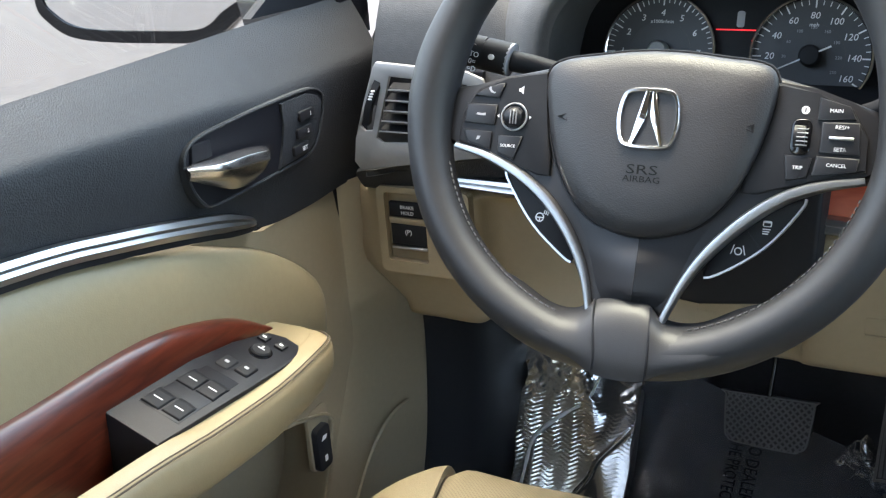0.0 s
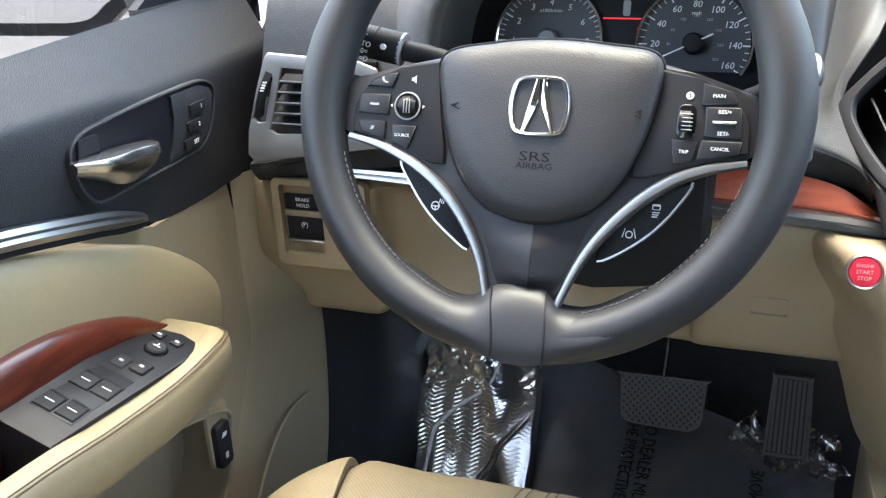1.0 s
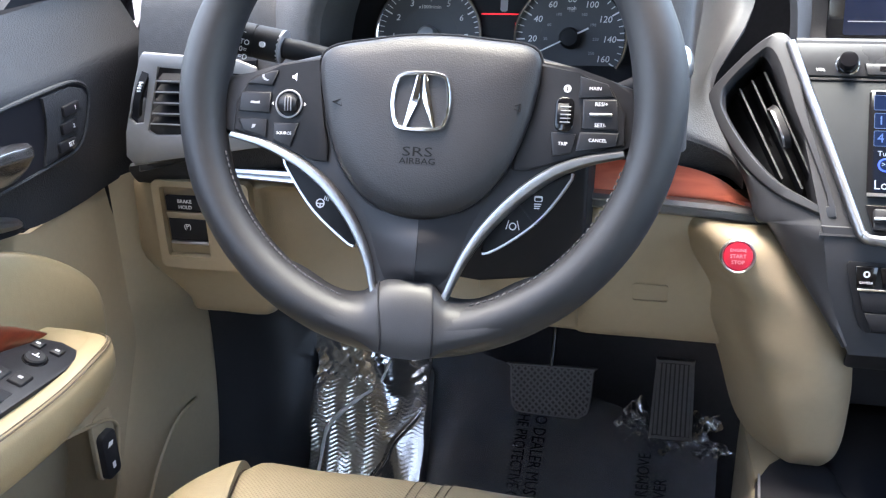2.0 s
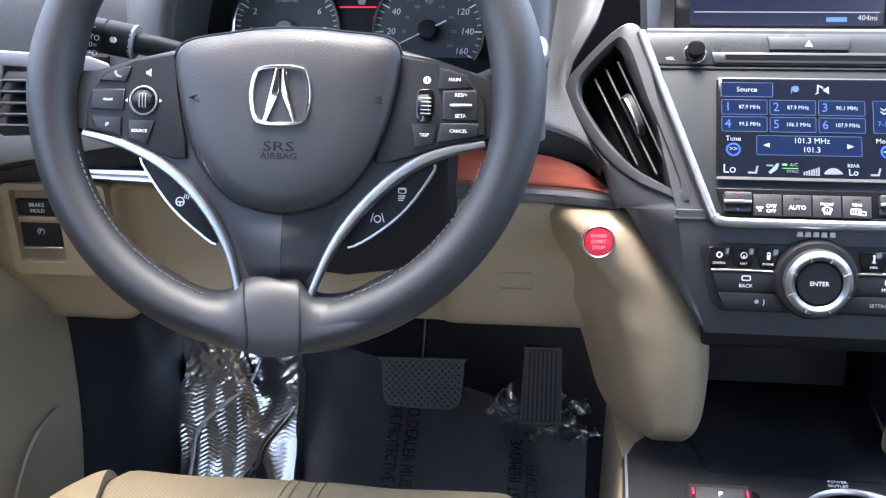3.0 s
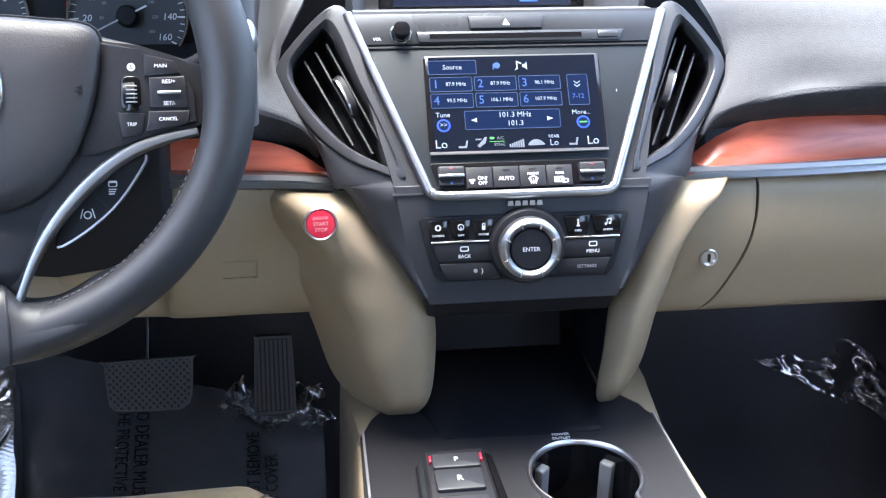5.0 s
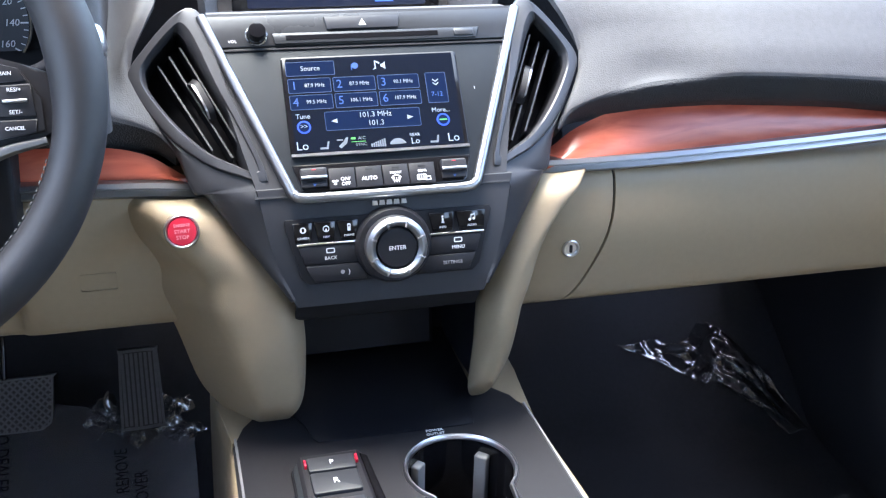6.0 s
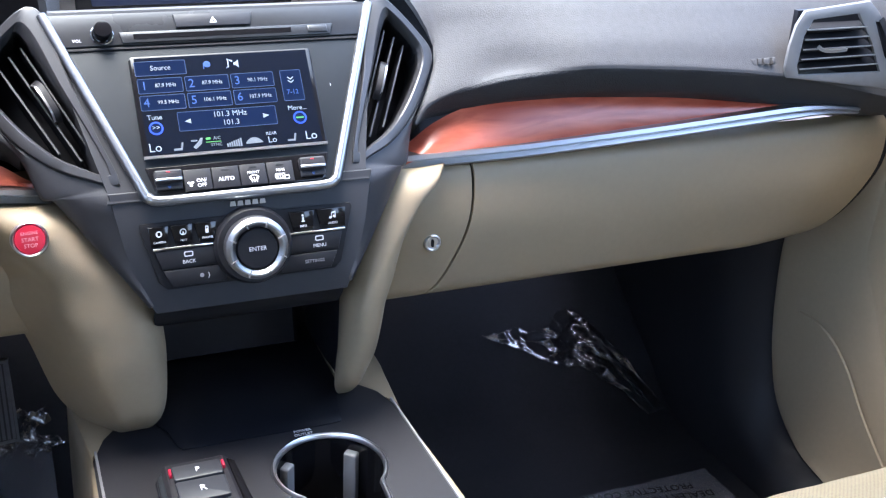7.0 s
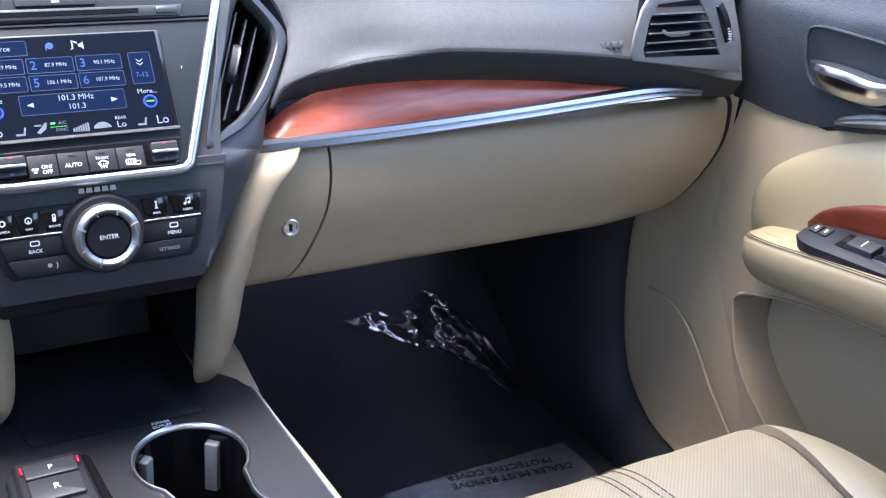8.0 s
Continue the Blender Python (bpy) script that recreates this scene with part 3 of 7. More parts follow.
for s in (1, -1):
    part("end_pad", surface([side([(0.706, y, z - 0.010), (0.76, y, z), (0.80, y, z + 0.006)], s) for y, z in (((0.165, 0.655), (0.19, 0.680), (0.25, 0.705)) if s > 0 else ((0.29, 0.700), (0.31, 0.710), (0.34, 0.720))) + ((0.40, 0.735), (0.75, 0.775))], 3, 3, 0.006), DASH, dash, "charcoal dash end by the pillar")

# start button
START = pose(-0.1655, 0.100, 0.5150, 72, 0, 4)
start = thing("start_button", "round red engine start button in a chrome ring", "button", (-0.1655, 0.11, 0.511))
part("ring", ring(0.0116, 0.0136, -0.03, 0.002, START, 36, 0.0008), CHROME, start, "chrome ring")
part("cap", pillow(circle(0.0115, 32), START, [(1, -0.03), (1, 0.0005), (0.96, 0.0018), (0.5, 0.0022)]), RED, start, "glossy red cap")
for k, (txt, sz) in enumerate((("ENGINE", 0.0036), ("START", 0.0043), ("STOP", 0.0043))):
    lettering(txt, sz, move(START, 0, 0.0048 - 0.0048 * k, 0.0024), PINK, start)

# switches left of the column
HOLD = pose(-0.664, 0.139, 0.50, 90, 0, 0)
sw = thing("parking_brake_switches", "black brake hold and parking brake switches in a beige surround", "switch panel", (-0.664, 0.14, 0.5))
part("surround", plate(rounded(0.098, 0.088, 0.006, cx=0.018, cy=-0.004), [rounded(0.044, 0.070, 0.003, cx=-0.001, cy=-0.001), rounded(0.026, 0.062, 0.003, cx=0.049, cy=-0.001)], -0.004, 0.007, HOLD), BEIGE, sw, "beige surround")
part("hold_switch", box(-0.0005, 0.016, 0.039, 0.0145, -0.004, 0.004, HOLD), BLACK, sw, "black brake hold switch")
part("brake_switch", box(0.0, -0.0095, 0.038, 0.022, -0.004, 0.0045, HOLD), BLACK, sw, "black parking brake switch")
part("bridge", box(0.0, 0.0045, 0.042, 0.006, -0.004, 0.004, HOLD), BEIGE, sw)
part("chrome_edge", box(0.0, -0.0225, 0.038, 0.0025, -0.004, 0.006, HOLD), CHROME, sw)
part("blank", box(0.049, -0.001, 0.025, 0.060, -0.004, 0.001, HOLD), BLACK, sw)
lettering("BRAKE", 0.0050, move(HOLD, 0, 0.019, 0.0043), WHITE, sw)
lettering("HOLD", 0.0050, move(HOLD, 0, 0.0132, 0.0043), WHITE, sw)
lettering("(P)", 0.0066, move(HOLD, 0, -0.006, 0.0048), WHITE, sw)


# ---------- outer air vents ----------
def outer_vent(s):
    m = pose(0, 0.117, 0, 90, 0, 0)
    v = thing("air_vent", "silver-grey air vent with black slats and thumb wheel", "air vent", (s * 0.63, 0.12, 0.6), "outer dash vents")
    if s < 0:
        out = [(0.564, 0.634), (0.569, 0.652), (0.585, 0.658), (0.674, 0.663), (0.678, 0.658), (0.691, 0.625), (0.703, 0.590), (0.7065, 0.567), (0.700, 0.5595), (0.566, 0.582), (0.561, 0.600)]
        hole = [(0.576, 0.634), (0.585, 0.646), (0.661, 0.650), (0.680, 0.592), (0.674, 0.588), (0.579, 0.593)]
        slit = [(0.6715, 0.641), (0.6795, 0.642), (0.697, 0.603), (0.692, 0.598), (0.684, 0.599)]
        x0, x1, lean, w0, w1 = 0.578, 0.679, 0.31, 0.674, 0.6905
    else:
        out = [(0.548, 0.622), (0.552, 0.643), (0.560, 0.657), (0.640, 0.664), (0.655, 0.652), (0.684, 0.615), (0.700, 0.588), (0.7075, 0.572), (0.704, 0.568), (0.551, 0.591), (0.547, 0.601)]
        hole = [(0.564, 0.632), (0.572, 0.648), (0.628, 0.652), (0.653, 0.621), (0.672, 0.590), (0.566, 0.593), (0.562, 0.602)]
        slit = [(0.652, 0.643), (0.6625, 0.641), (0.676, 0.623), (0.6875, 0.605), (0.676, 0.603), (0.662, 0.626)]
        x0, x1, lean, w0, w1 = 0.565, 0.671, 0.62, 0.659, 0.680
    out, hole, slit = side(out, s), side(hole, s), side(slit, s)
    part("bezel", soften(plate(out, [hole, slit], -0.0050, -0.0012, m), 0.0011), GREY, v, "satin silver-grey bezel")
    part("duct", prism(side([(x0 - 0.004, 0.583), (x0 - 0.004, 0.655), (x1 - 0.012, 0.655), (x1 + 0.024, 0.600), (x1 + 0.022, 0.583)], s), -0.019, -0.013, m), BINBLACK, v, "black duct")
    for k in range(5):
        z = 0.5990 + 0.0098 * k
        a, b = x0, x1 - (z - 0.590) * lean
        part("slat", surface([side([(a, 0.118 + dy, z + dz), ((a + b) / 2, 0.118 + dy, z + dz), (b, 0.118 + dy, z + dz)], s) for dy, dz in ((0.012, 0.004), (0.0, 0.0))], 2, 2, 0.0016), BLACK, v)
        part("slat_edge", sweep(side([(a, 0.1172, z), (b, 0.1172, z)], s), [(-0.0006, -0.0005), (0.0006, -0.0005), (0.0006, 0.0007), (-0.0006, 0.0007)]), GREY, v)
    part("tab", sweep(spline(side([(x0 + 0.014, 0.113, 0.623), (x0 + 0.019, 0.109, 0.6195), (x0 + 0.032, 0.108, 0.619), (x0 + 0.046, 0.109, 0.6195)], s), 4), [(-0.002, -0.002), (0.002, -0.002), (0.002, 0.001), (-0.002, 0.001)]), STEEL, v, "bright slat tab")
    wh = part("thumb_wheel", sweep(spline(side([(w0 + (w1 - w0) * q, yy, 0.645 - 0.040 * q) for q, yy in ((0, 0.121), (0.33, 0.1165), (0.66, 0.1165), (1, 0.121))], s), 5), [(-0.0032, -0.0028), (0.0032, -0.0028), (0.0032, 0.0028), (-0.0032, 0.0028)], up=(0, -1, 0)), BLACK, v, "black thumb wheel")
    for k in range(6):
        q = 0.55 + 0.075 * k if s > 0 else 0.2 + 0.06 * k
        part("notch", prism(rounded(0.0036, 0.0014, 0.0003, cx=s * (w0 + (w1 - w0) * q), cy=0.645 - 0.040 * q), 0.0, 0.0046 - 0.0006 * abs(k - 2.5), m), WHITE, wh)
    return v


outer_vent(1)
outer_vent(-1)

# ---------- instrument cluster ----------
cluster = thing("instrument_cluster", "instrument cluster with chrome-ringed rev counter and speedometer", "instrument cluster", (-0.365, 0.17, 0.66))
rows = []
for a, h, y in ((0.128, 0.088, 0.185), (0.134, 0.094, 0.115), (0.140, 0.098, 0.104), (0.150, 0.104, 0.102), (0.172, 0.112, 0.118), (0.205, 0.118, 0.17), (0.235, 0.115, 0.30), (0.25, 0.10, 0.5)):
    row = []
    for i in range(13):
        t = radians(205 - 230 * i / 12)
        c, q = math.cos(t), math.sin(t)
        e = 0.7
        row.append((min(-0.368 + a * math.copysign(abs(c) ** e, c), -0.212), y, 0.655 + h * math.copysign(abs(q) ** e, q)))
    rows.append(row)
part("hood", surface(rows, 4, 3, 0.004), DASH, cluster, "charcoal hood over the gauges")
GAUGE = pose(-0.365, 0.158, 0.6705, 70, 0, 0)
part("face", prism(rounded(0.29, 0.13, 0.03, cy=0.01), -0.012, -0.006, GAUGE, 0.002), BLACK, cluster, "black gauge face")
part("lower_shelf", surface([[(x, y, z) for x in (-0.515, -0.37, -0.222)] for y, z in ((0.085, 0.625), (0.12, 0.646), (0.168, 0.652))], 3, 3, 0.004), BLACK, cluster)
# lightened base: reflected haze on the gauge glass is put into the colour
DIAL = material("dial face", (0.042, 0.044, 0.050), 0.45, grain=0.1, scale=900, var=0.1)
for cx, labels, step, a0, minor, cap in ((-0.0630, ["1", "2", "3", "4", "5", "6", "7"], -30.3, 181.0, 5, "x1000r/min"), (0.0566, ["20", "40", "60", "80", "100", "120", "140", "160"], -30.3, 181.0, 4, "mph")):
    g = move(GAUGE, cx, 0.002)
    part("dial", prism(circle(0.0445, 48), -0.008, -0.004, g), DIAL, cluster, "dark dial")
    part("dial_ring", ring(0.0440, 0.0468, -0.008, 0.001, g, 56, 0.0008), BRIGHT, cluster, "chrome dial ring")
    part("inner_ring", ring(0.0252, 0.0255, -0.008, -0.0038, g, 40), RUBBER, cluster)
    for k in range((len(labels) - 1) * minor + 1):
        a = radians(a0 + step * k / minor)
        big = k % minor == 0
        tick = g @ pose(0.0418 * math.cos(a), 0.0418 * math.sin(a), -0.004, 0, 0, math.degrees(a))
        part("tick", box(-0.001 if big else 0.0, 0.0, 0.0062 if big else 0.0036, 0.0011 if big else 0.0006, 0.0, 0.0004, tick, 0), WHITE, cluster)
    for k, txt in enumerate(labels):
        a = radians(a0 + step * k)
        lettering(txt, 0.0074, move(g, 0.0315 * math.cos(a), 0.0315 * math.sin(a), -0.0036), WHITE, cluster, lean=0.15)
        if len(labels) == 8:
            lettering(str((30, 60, 100, 130, 160, 190, 220, 250)[k]), 0.0034, move(g, 0.0205 * math.cos(a), 0.0225 * math.sin(a), -0.0036), GREYPRINT, cluster)
    lettering(cap, 0.0042, move(g, 0, 0.0245, -0.0036), WHITE, cluster)
    part("hub", pillow(circle(0.0085, 24), g, [(1, -0.004), (1, 0.003), (0.8, 0.006), (0.3, 0.0065)]), GREY if cx < 0 else BLACK, cluster)
NEEDLE = GAUGE @ pose(0.0566, 0.002, 0.004, 0, 0, 206)
part("needle", prism([(-0.017, -0.0006), (0.040, -0.0003), (0.040, 0.0003), (-0.017, 0.0006)], -0.001, 0.001, NEEDLE), WHITE, cluster, "white speedometer needle")
part("red_line", box(-0.002, 0.0215, 0.034, 0.0009, -0.006, -0.0052, GAUGE, 0), REDLAMP, cluster, "red line between the gauges")
part("car_symbol", prism(rounded(0.006, 0.013, 0.002, cy=0.030), -0.006, -0.0052, GAUGE), GREYPRINT, cluster)
for k in range(2):
    part("warning_symbol", prism(rounded(0.012 - 0.004 * k, 0.003 + 0.002 * k, 0.001, cx=0.114 + 0.001 * k, cy=-0.008 - 0.013 * k), -0.006, -0.005, GAUGE), GREYPRINT, cluster)

# ---------- stalks ----------
stalk = thing("light_stalk", "black light stalk with ribbed turning end beside the column", "stalk", (-0.50, 0.05, 0.68))
part("lever", sweep(spline([(-0.44, 0.06, 0.665), (-0.49, 0.055, 0.680), (-0.512, 0.052, 0.685)], 4), circle(0.0080, 14)), BLACK, stalk)
part("band", sweep([(-0.512, 0.052, 0.6855), (-0.514, 0.052, 0.686)], circle(0.01285, 20)), GREYPRINT, stalk, "pale band")
part("turning_end", sweep([(-0.514, 0.052, 0.686), (-0.532, 0.05, 0.690), (-0.533, 0.05, 0.690), (-0.5335, 0.05, 0.6903), (-0.551, 0.048, 0.694), (-0.553, 0.048, 0.6945)], circle(0.0128, 24), sizes=[1, 1, 0.93, 1, 1, 0.9]), BLACK, stalk, "black turning end")
STK = pose(-0.541, 0.036, 0.691, 72, 0, 0) @ pose(0, 0, 0, 0, 0, -12)
for k, txt in enumerate(("OFF", "AUTO", "=0=", "=D")):
    lettering(txt, 0.0058, move(STK, 0.002 * k - 0.002, 0.0080 - 0.0055 * k, 0.001 - 0.0007 * abs(k - 1.5) * 2), WHITE, stalk)
part("sun_symbol", prism(circle(0.0022, 10), -0.002, 0.0006, move(STK, 0.018, 0.004)), WHITE, stalk)
wiper = thing("wiper_stalk", "wiper stalk with a silver end beside the column", "stalk", (-0.25, 0.05, 0.67))
part("lever", sweep(spline([(-0.30, 0.085, 0.635), (-0.25, 0.07, 0.655), (-0.225, 0.055, 0.677)], 4), circle(0.008, 14)), BLACK, wiper)
part("end_cap", sweep(spline([(-0.226, 0.055, 0.677), (-0.214, 0.054, 0.679), (-0.206, 0.054, 0.680)], 4), circle(0.0125, 18), sizes=[1, 1, 1, 1, 1, 0.98, 0.92, 0.8, 0.45]), CHROME, wiper, "silver end cap")
shroud = thing("column_shroud", "black steering column shroud", "column shroud", (-0.38, 0.06, 0.54))
part("upper_shell", frustum(rounded(0.11, 0.09, 0.02), rounded(0.17, 0.11, 0.025), -0.05, -0.17, WHEEL @ pose(0, 0.0, 0, 0, 0, 0), 0.006), BLACK, shroud)
part("lower_shell", prism([(-0.455, 0.60), (-0.462, 0.50), (-0.440, 0.484), (-0.375, 0.477), (-0.312, 0.486), (-0.294, 0.494), (-0.286, 0.508), (-0.283, 0.60)], -0.16, -0.098, pose(0, 0, 0, 90, 0, 0), 0.004, 3), BLACK, shroud, "black lower shell")

# ---------- centre stack ----------
stack = thing("center_stack", "charcoal and silver centre stack with touch screen and climate buttons", "center stack", (0, 0.12, 0.5))
f_out = [(-0.138, 0.157), (0.138, 0.157), (0.104, 0.008), (0.105, -0.002), (-0.105, -0.002), (-0.104, 0.008)]
part("upper_frame", prism(f_out, -0.05, -0.003, UPPER), DARKGREY, stack, "charcoal frame round the screen")


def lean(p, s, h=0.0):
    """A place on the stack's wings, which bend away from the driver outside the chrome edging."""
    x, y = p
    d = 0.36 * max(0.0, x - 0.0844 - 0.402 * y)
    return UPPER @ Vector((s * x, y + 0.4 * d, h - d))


def loops(rings, closed=True):
    """A skin over loops of as many points each."""
    bm = bmesh.new()
    vs = [[bm.verts.new(p) for p in r] for r in rings]
    k = len(rings[0])
    for a, b in zip(vs, vs[1:]):
        for i in range(k if closed else k - 1):
            bm.faces.new((a[i], a[(i + 1) % k], b[(i + 1) % k], b[i]))
    return bm


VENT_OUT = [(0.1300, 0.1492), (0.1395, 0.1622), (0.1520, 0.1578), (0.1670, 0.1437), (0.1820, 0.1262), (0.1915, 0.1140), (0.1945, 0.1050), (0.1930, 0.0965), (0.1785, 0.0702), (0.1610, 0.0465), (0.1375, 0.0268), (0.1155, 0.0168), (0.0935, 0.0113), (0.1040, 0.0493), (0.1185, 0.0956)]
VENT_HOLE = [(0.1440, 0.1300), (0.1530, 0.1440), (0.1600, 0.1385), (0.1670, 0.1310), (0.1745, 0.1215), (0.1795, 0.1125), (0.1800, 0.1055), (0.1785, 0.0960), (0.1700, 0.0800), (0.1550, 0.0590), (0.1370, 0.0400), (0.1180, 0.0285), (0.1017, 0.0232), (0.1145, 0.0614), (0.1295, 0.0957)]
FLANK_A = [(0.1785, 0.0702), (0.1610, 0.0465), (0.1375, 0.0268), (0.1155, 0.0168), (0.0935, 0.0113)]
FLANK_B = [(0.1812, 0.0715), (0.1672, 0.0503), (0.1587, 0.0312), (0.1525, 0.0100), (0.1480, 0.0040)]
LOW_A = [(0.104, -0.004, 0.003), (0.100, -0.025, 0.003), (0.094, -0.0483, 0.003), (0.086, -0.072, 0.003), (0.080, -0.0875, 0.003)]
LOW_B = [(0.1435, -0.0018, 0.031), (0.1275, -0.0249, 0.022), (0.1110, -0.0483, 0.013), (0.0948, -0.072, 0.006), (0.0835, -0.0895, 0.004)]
trap = [(-0.134, 0.153), (0.134, 0.153), (0.1235, 0.1255), (-0.1235, 0.1255)]
part("fascia", prism(trap, -0.02, 0.001, UPPER, 0.0008), SILVER, stack, "brushed silver fascia")
DARKMETAL = material("dark brushed metal", (0.016, 0.019, 0.022), 0.40, metal=0.1, spec=0.22, grain=0.05, scale=1500, var=0.08)
trap2 = [(-0.1232, 0.1248), (0.1232, 0.1248), (0.077, 0.004), (0.070, -0.004), (-0.070, -0.004), (-0.077, 0.004)]
part("screen_surround", prism(trap2, -0.02, 0.0, UPPER, 0.0008), DARKMETAL, stack, "dark brushed panel round the screen")
l_front = [(-0.106, 0.004), (0.106, 0.004), (0.098, -0.040), (0.0875, -0.076), (0.079, -0.0945), (-0.079, -0.0945), (-0.0875, -0.076), (-0.098, -0.040)]
l_back = [(x * 1.01, y) for x, y in l_front]
part("lower_frame", frustum(l_front, l_back, -0.0026, -0.05, LOWER, 0.0005), DARKGREY, stack, "charcoal lower control panel")
# unseen plate, added to keep leaking light off the knee pillars
part("housing", prism([(-0.175, 0.0), (0.175, 0.0), (0.19, 0.08), (0.17, 0.13), (-0.17, 0.13), (-0.19, 0.08)], -0.075, -0.070, UPPER), BINBLACK, stack, "unseen black plate behind the vents, added against a light leak")
part("lower_lip", surface([[(x, y, z) for x in (-0.079, 0.0, 0.079)] for y, z in ((0.082, 0.452), (0.090, 0.440), (0.104, 0.427), (0.135, 0.421), (0.20, 0.42))], 3, 3, 0.004), BLACK, stack, "black lip under the controls")
ZU = UPPER.to_3x3() @ Vector((0, 0, 1))
ZL = LOWER.to_3x3() @ Vector((0, 0, 1))
for s in (1, -1):
    path = [UPPER @ Vector(p) for p in spline(side([(0.1335, 0.1535, 0.001), (0.105, 0.077, 0.001), (0.0785, 0.006, 0.001), (0.0745, -0.001, 0.001), (0.068, -0.0045, 0.001), (0.04, -0.005, 0.001), (0.0, -0.005, 0.001)], s), 6)]
    part("chrome_trim", sweep(path, [(-0.0038, -0.002), (0.0038, -0.002), (0.0036, 0.0015), (0.0024, 0.0032), (0.0, 0.0040), (-0.0024, 0.0032), (-0.0036, 0.0015)], up=ZU), STEEL, stack, "bright chrome edging")
    # vent beside the screen
    v = thing("air_vent", "charcoal-framed centre air vent with black upright slats", "air vent", tuple(UPPER @ Vector((s * 0.14, 0.08, 0))), "centre dash vents")
    vo = [tuple(p) for p in spline(VENT_OUT, 3, True)]
    vh = [tuple(p) for p in spline(VENT_HOLE, 3, True)]
    mid = lambda f: [(a[0] + (b[0] - a[0]) * f, a[1] + (b[1] - a[1]) * f) for a, b in zip(vo, vh)]
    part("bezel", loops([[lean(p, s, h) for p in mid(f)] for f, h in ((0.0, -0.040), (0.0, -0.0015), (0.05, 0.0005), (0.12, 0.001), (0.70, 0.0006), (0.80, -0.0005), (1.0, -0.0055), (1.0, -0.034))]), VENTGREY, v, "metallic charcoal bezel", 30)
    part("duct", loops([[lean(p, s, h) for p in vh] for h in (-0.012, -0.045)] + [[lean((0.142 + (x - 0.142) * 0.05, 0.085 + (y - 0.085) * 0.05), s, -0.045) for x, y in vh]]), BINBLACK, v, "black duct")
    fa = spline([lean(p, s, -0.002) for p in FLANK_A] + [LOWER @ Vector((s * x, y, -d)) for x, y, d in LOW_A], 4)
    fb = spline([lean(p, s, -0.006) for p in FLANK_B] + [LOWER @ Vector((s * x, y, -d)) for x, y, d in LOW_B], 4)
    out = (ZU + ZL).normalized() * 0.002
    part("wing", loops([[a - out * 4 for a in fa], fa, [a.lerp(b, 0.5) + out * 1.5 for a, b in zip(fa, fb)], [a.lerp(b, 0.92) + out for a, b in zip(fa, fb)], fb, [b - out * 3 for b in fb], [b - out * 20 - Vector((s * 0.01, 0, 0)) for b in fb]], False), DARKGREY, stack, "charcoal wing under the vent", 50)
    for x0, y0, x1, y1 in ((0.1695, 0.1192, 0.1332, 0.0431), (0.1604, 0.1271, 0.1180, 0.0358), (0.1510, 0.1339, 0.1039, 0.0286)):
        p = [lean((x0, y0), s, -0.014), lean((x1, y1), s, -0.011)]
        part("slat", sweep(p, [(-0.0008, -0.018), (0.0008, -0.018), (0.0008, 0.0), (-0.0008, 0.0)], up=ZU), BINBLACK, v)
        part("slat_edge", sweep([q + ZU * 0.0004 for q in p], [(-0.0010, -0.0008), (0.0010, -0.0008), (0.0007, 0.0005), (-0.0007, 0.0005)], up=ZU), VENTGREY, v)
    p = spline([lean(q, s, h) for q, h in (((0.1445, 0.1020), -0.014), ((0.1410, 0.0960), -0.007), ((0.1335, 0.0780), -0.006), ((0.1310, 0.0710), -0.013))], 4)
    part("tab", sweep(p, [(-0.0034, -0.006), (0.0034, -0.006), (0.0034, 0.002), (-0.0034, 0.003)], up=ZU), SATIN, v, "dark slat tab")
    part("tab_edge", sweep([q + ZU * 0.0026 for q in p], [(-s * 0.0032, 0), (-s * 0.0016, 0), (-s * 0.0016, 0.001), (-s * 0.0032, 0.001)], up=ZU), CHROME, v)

# screen and its picture
SCR = UPPER @ Matrix.Diagonal((1, 0.98, 1, 1))
part("screen_bezel", prism(rounded(0.1475, 0.0865, 0.003, cy=0.0733), 0.0, 0.003, SCR, 0.001), GLOSS, stack, "gloss black screen bezel")
part("screen_edge", sweep([SCR @ Vector((x, 0.0305, 0.003)) for x in (-0.0735, 0.0735)], [(-0.0012, -0.001), (0.0012, -0.001), (0.0012, 0.001), (-0.0012, 0.001)], up=ZU), CHROME, stack)
SCREEN_MAT = material("lit screen", (0.0035, 0.0052, 0.010), 0.16, emit=0.3, spec=0.35)
UI_BLUE = material("screen blue", (0.012, 0.042, 0.15), 0.4, emit=0.6)
UI_PANEL = material("screen button blue", (0.004, 0.008, 0.023), 0.2, emit=0.4, spec=0.1)
UI_LINE = material("screen line", (0.016, 0.034, 0.085), 0.4, emit=0.5)
UI_TEXT = material("screen text", (0.17, 0.20, 0.24), 0.4, emit=0.3)
UI_DIM = material("dim screen symbol", (0.085, 0.10, 0.12), 0.4, emit=0.3)
UI_GLOW = material("screen glow", (0.008, 0.035, 0.36), 0.4, emit=0.8)
UI_GREEN = material("screen green", (0.05, 0.22, 0.05), 0.4, emit=0.5)
screen = part("touch_screen", prism(rounded(0.1395, 0.0822, 0.001, cy=0.0737), 0.0, 0.0034, SCR), SCREEN_MAT, stack, "lit blue touch screen with radio stations")
S0, S1, S2 = 0.0034, 0.0037, 0.0039


def ui(x, y, w, h, mat=UI_PANEL, line=True):
    part("screen_button", prism(rounded(w, h, 0.0012, 2, x, y), S0, S0 + 0.0001, SCR), mat, screen)
    if line:
        part("screen_outline", outline_frame(w, h, x, y, 0.0004, S0, S0 + 0.0002, SCR, 0.0012), UI_LINE, screen)


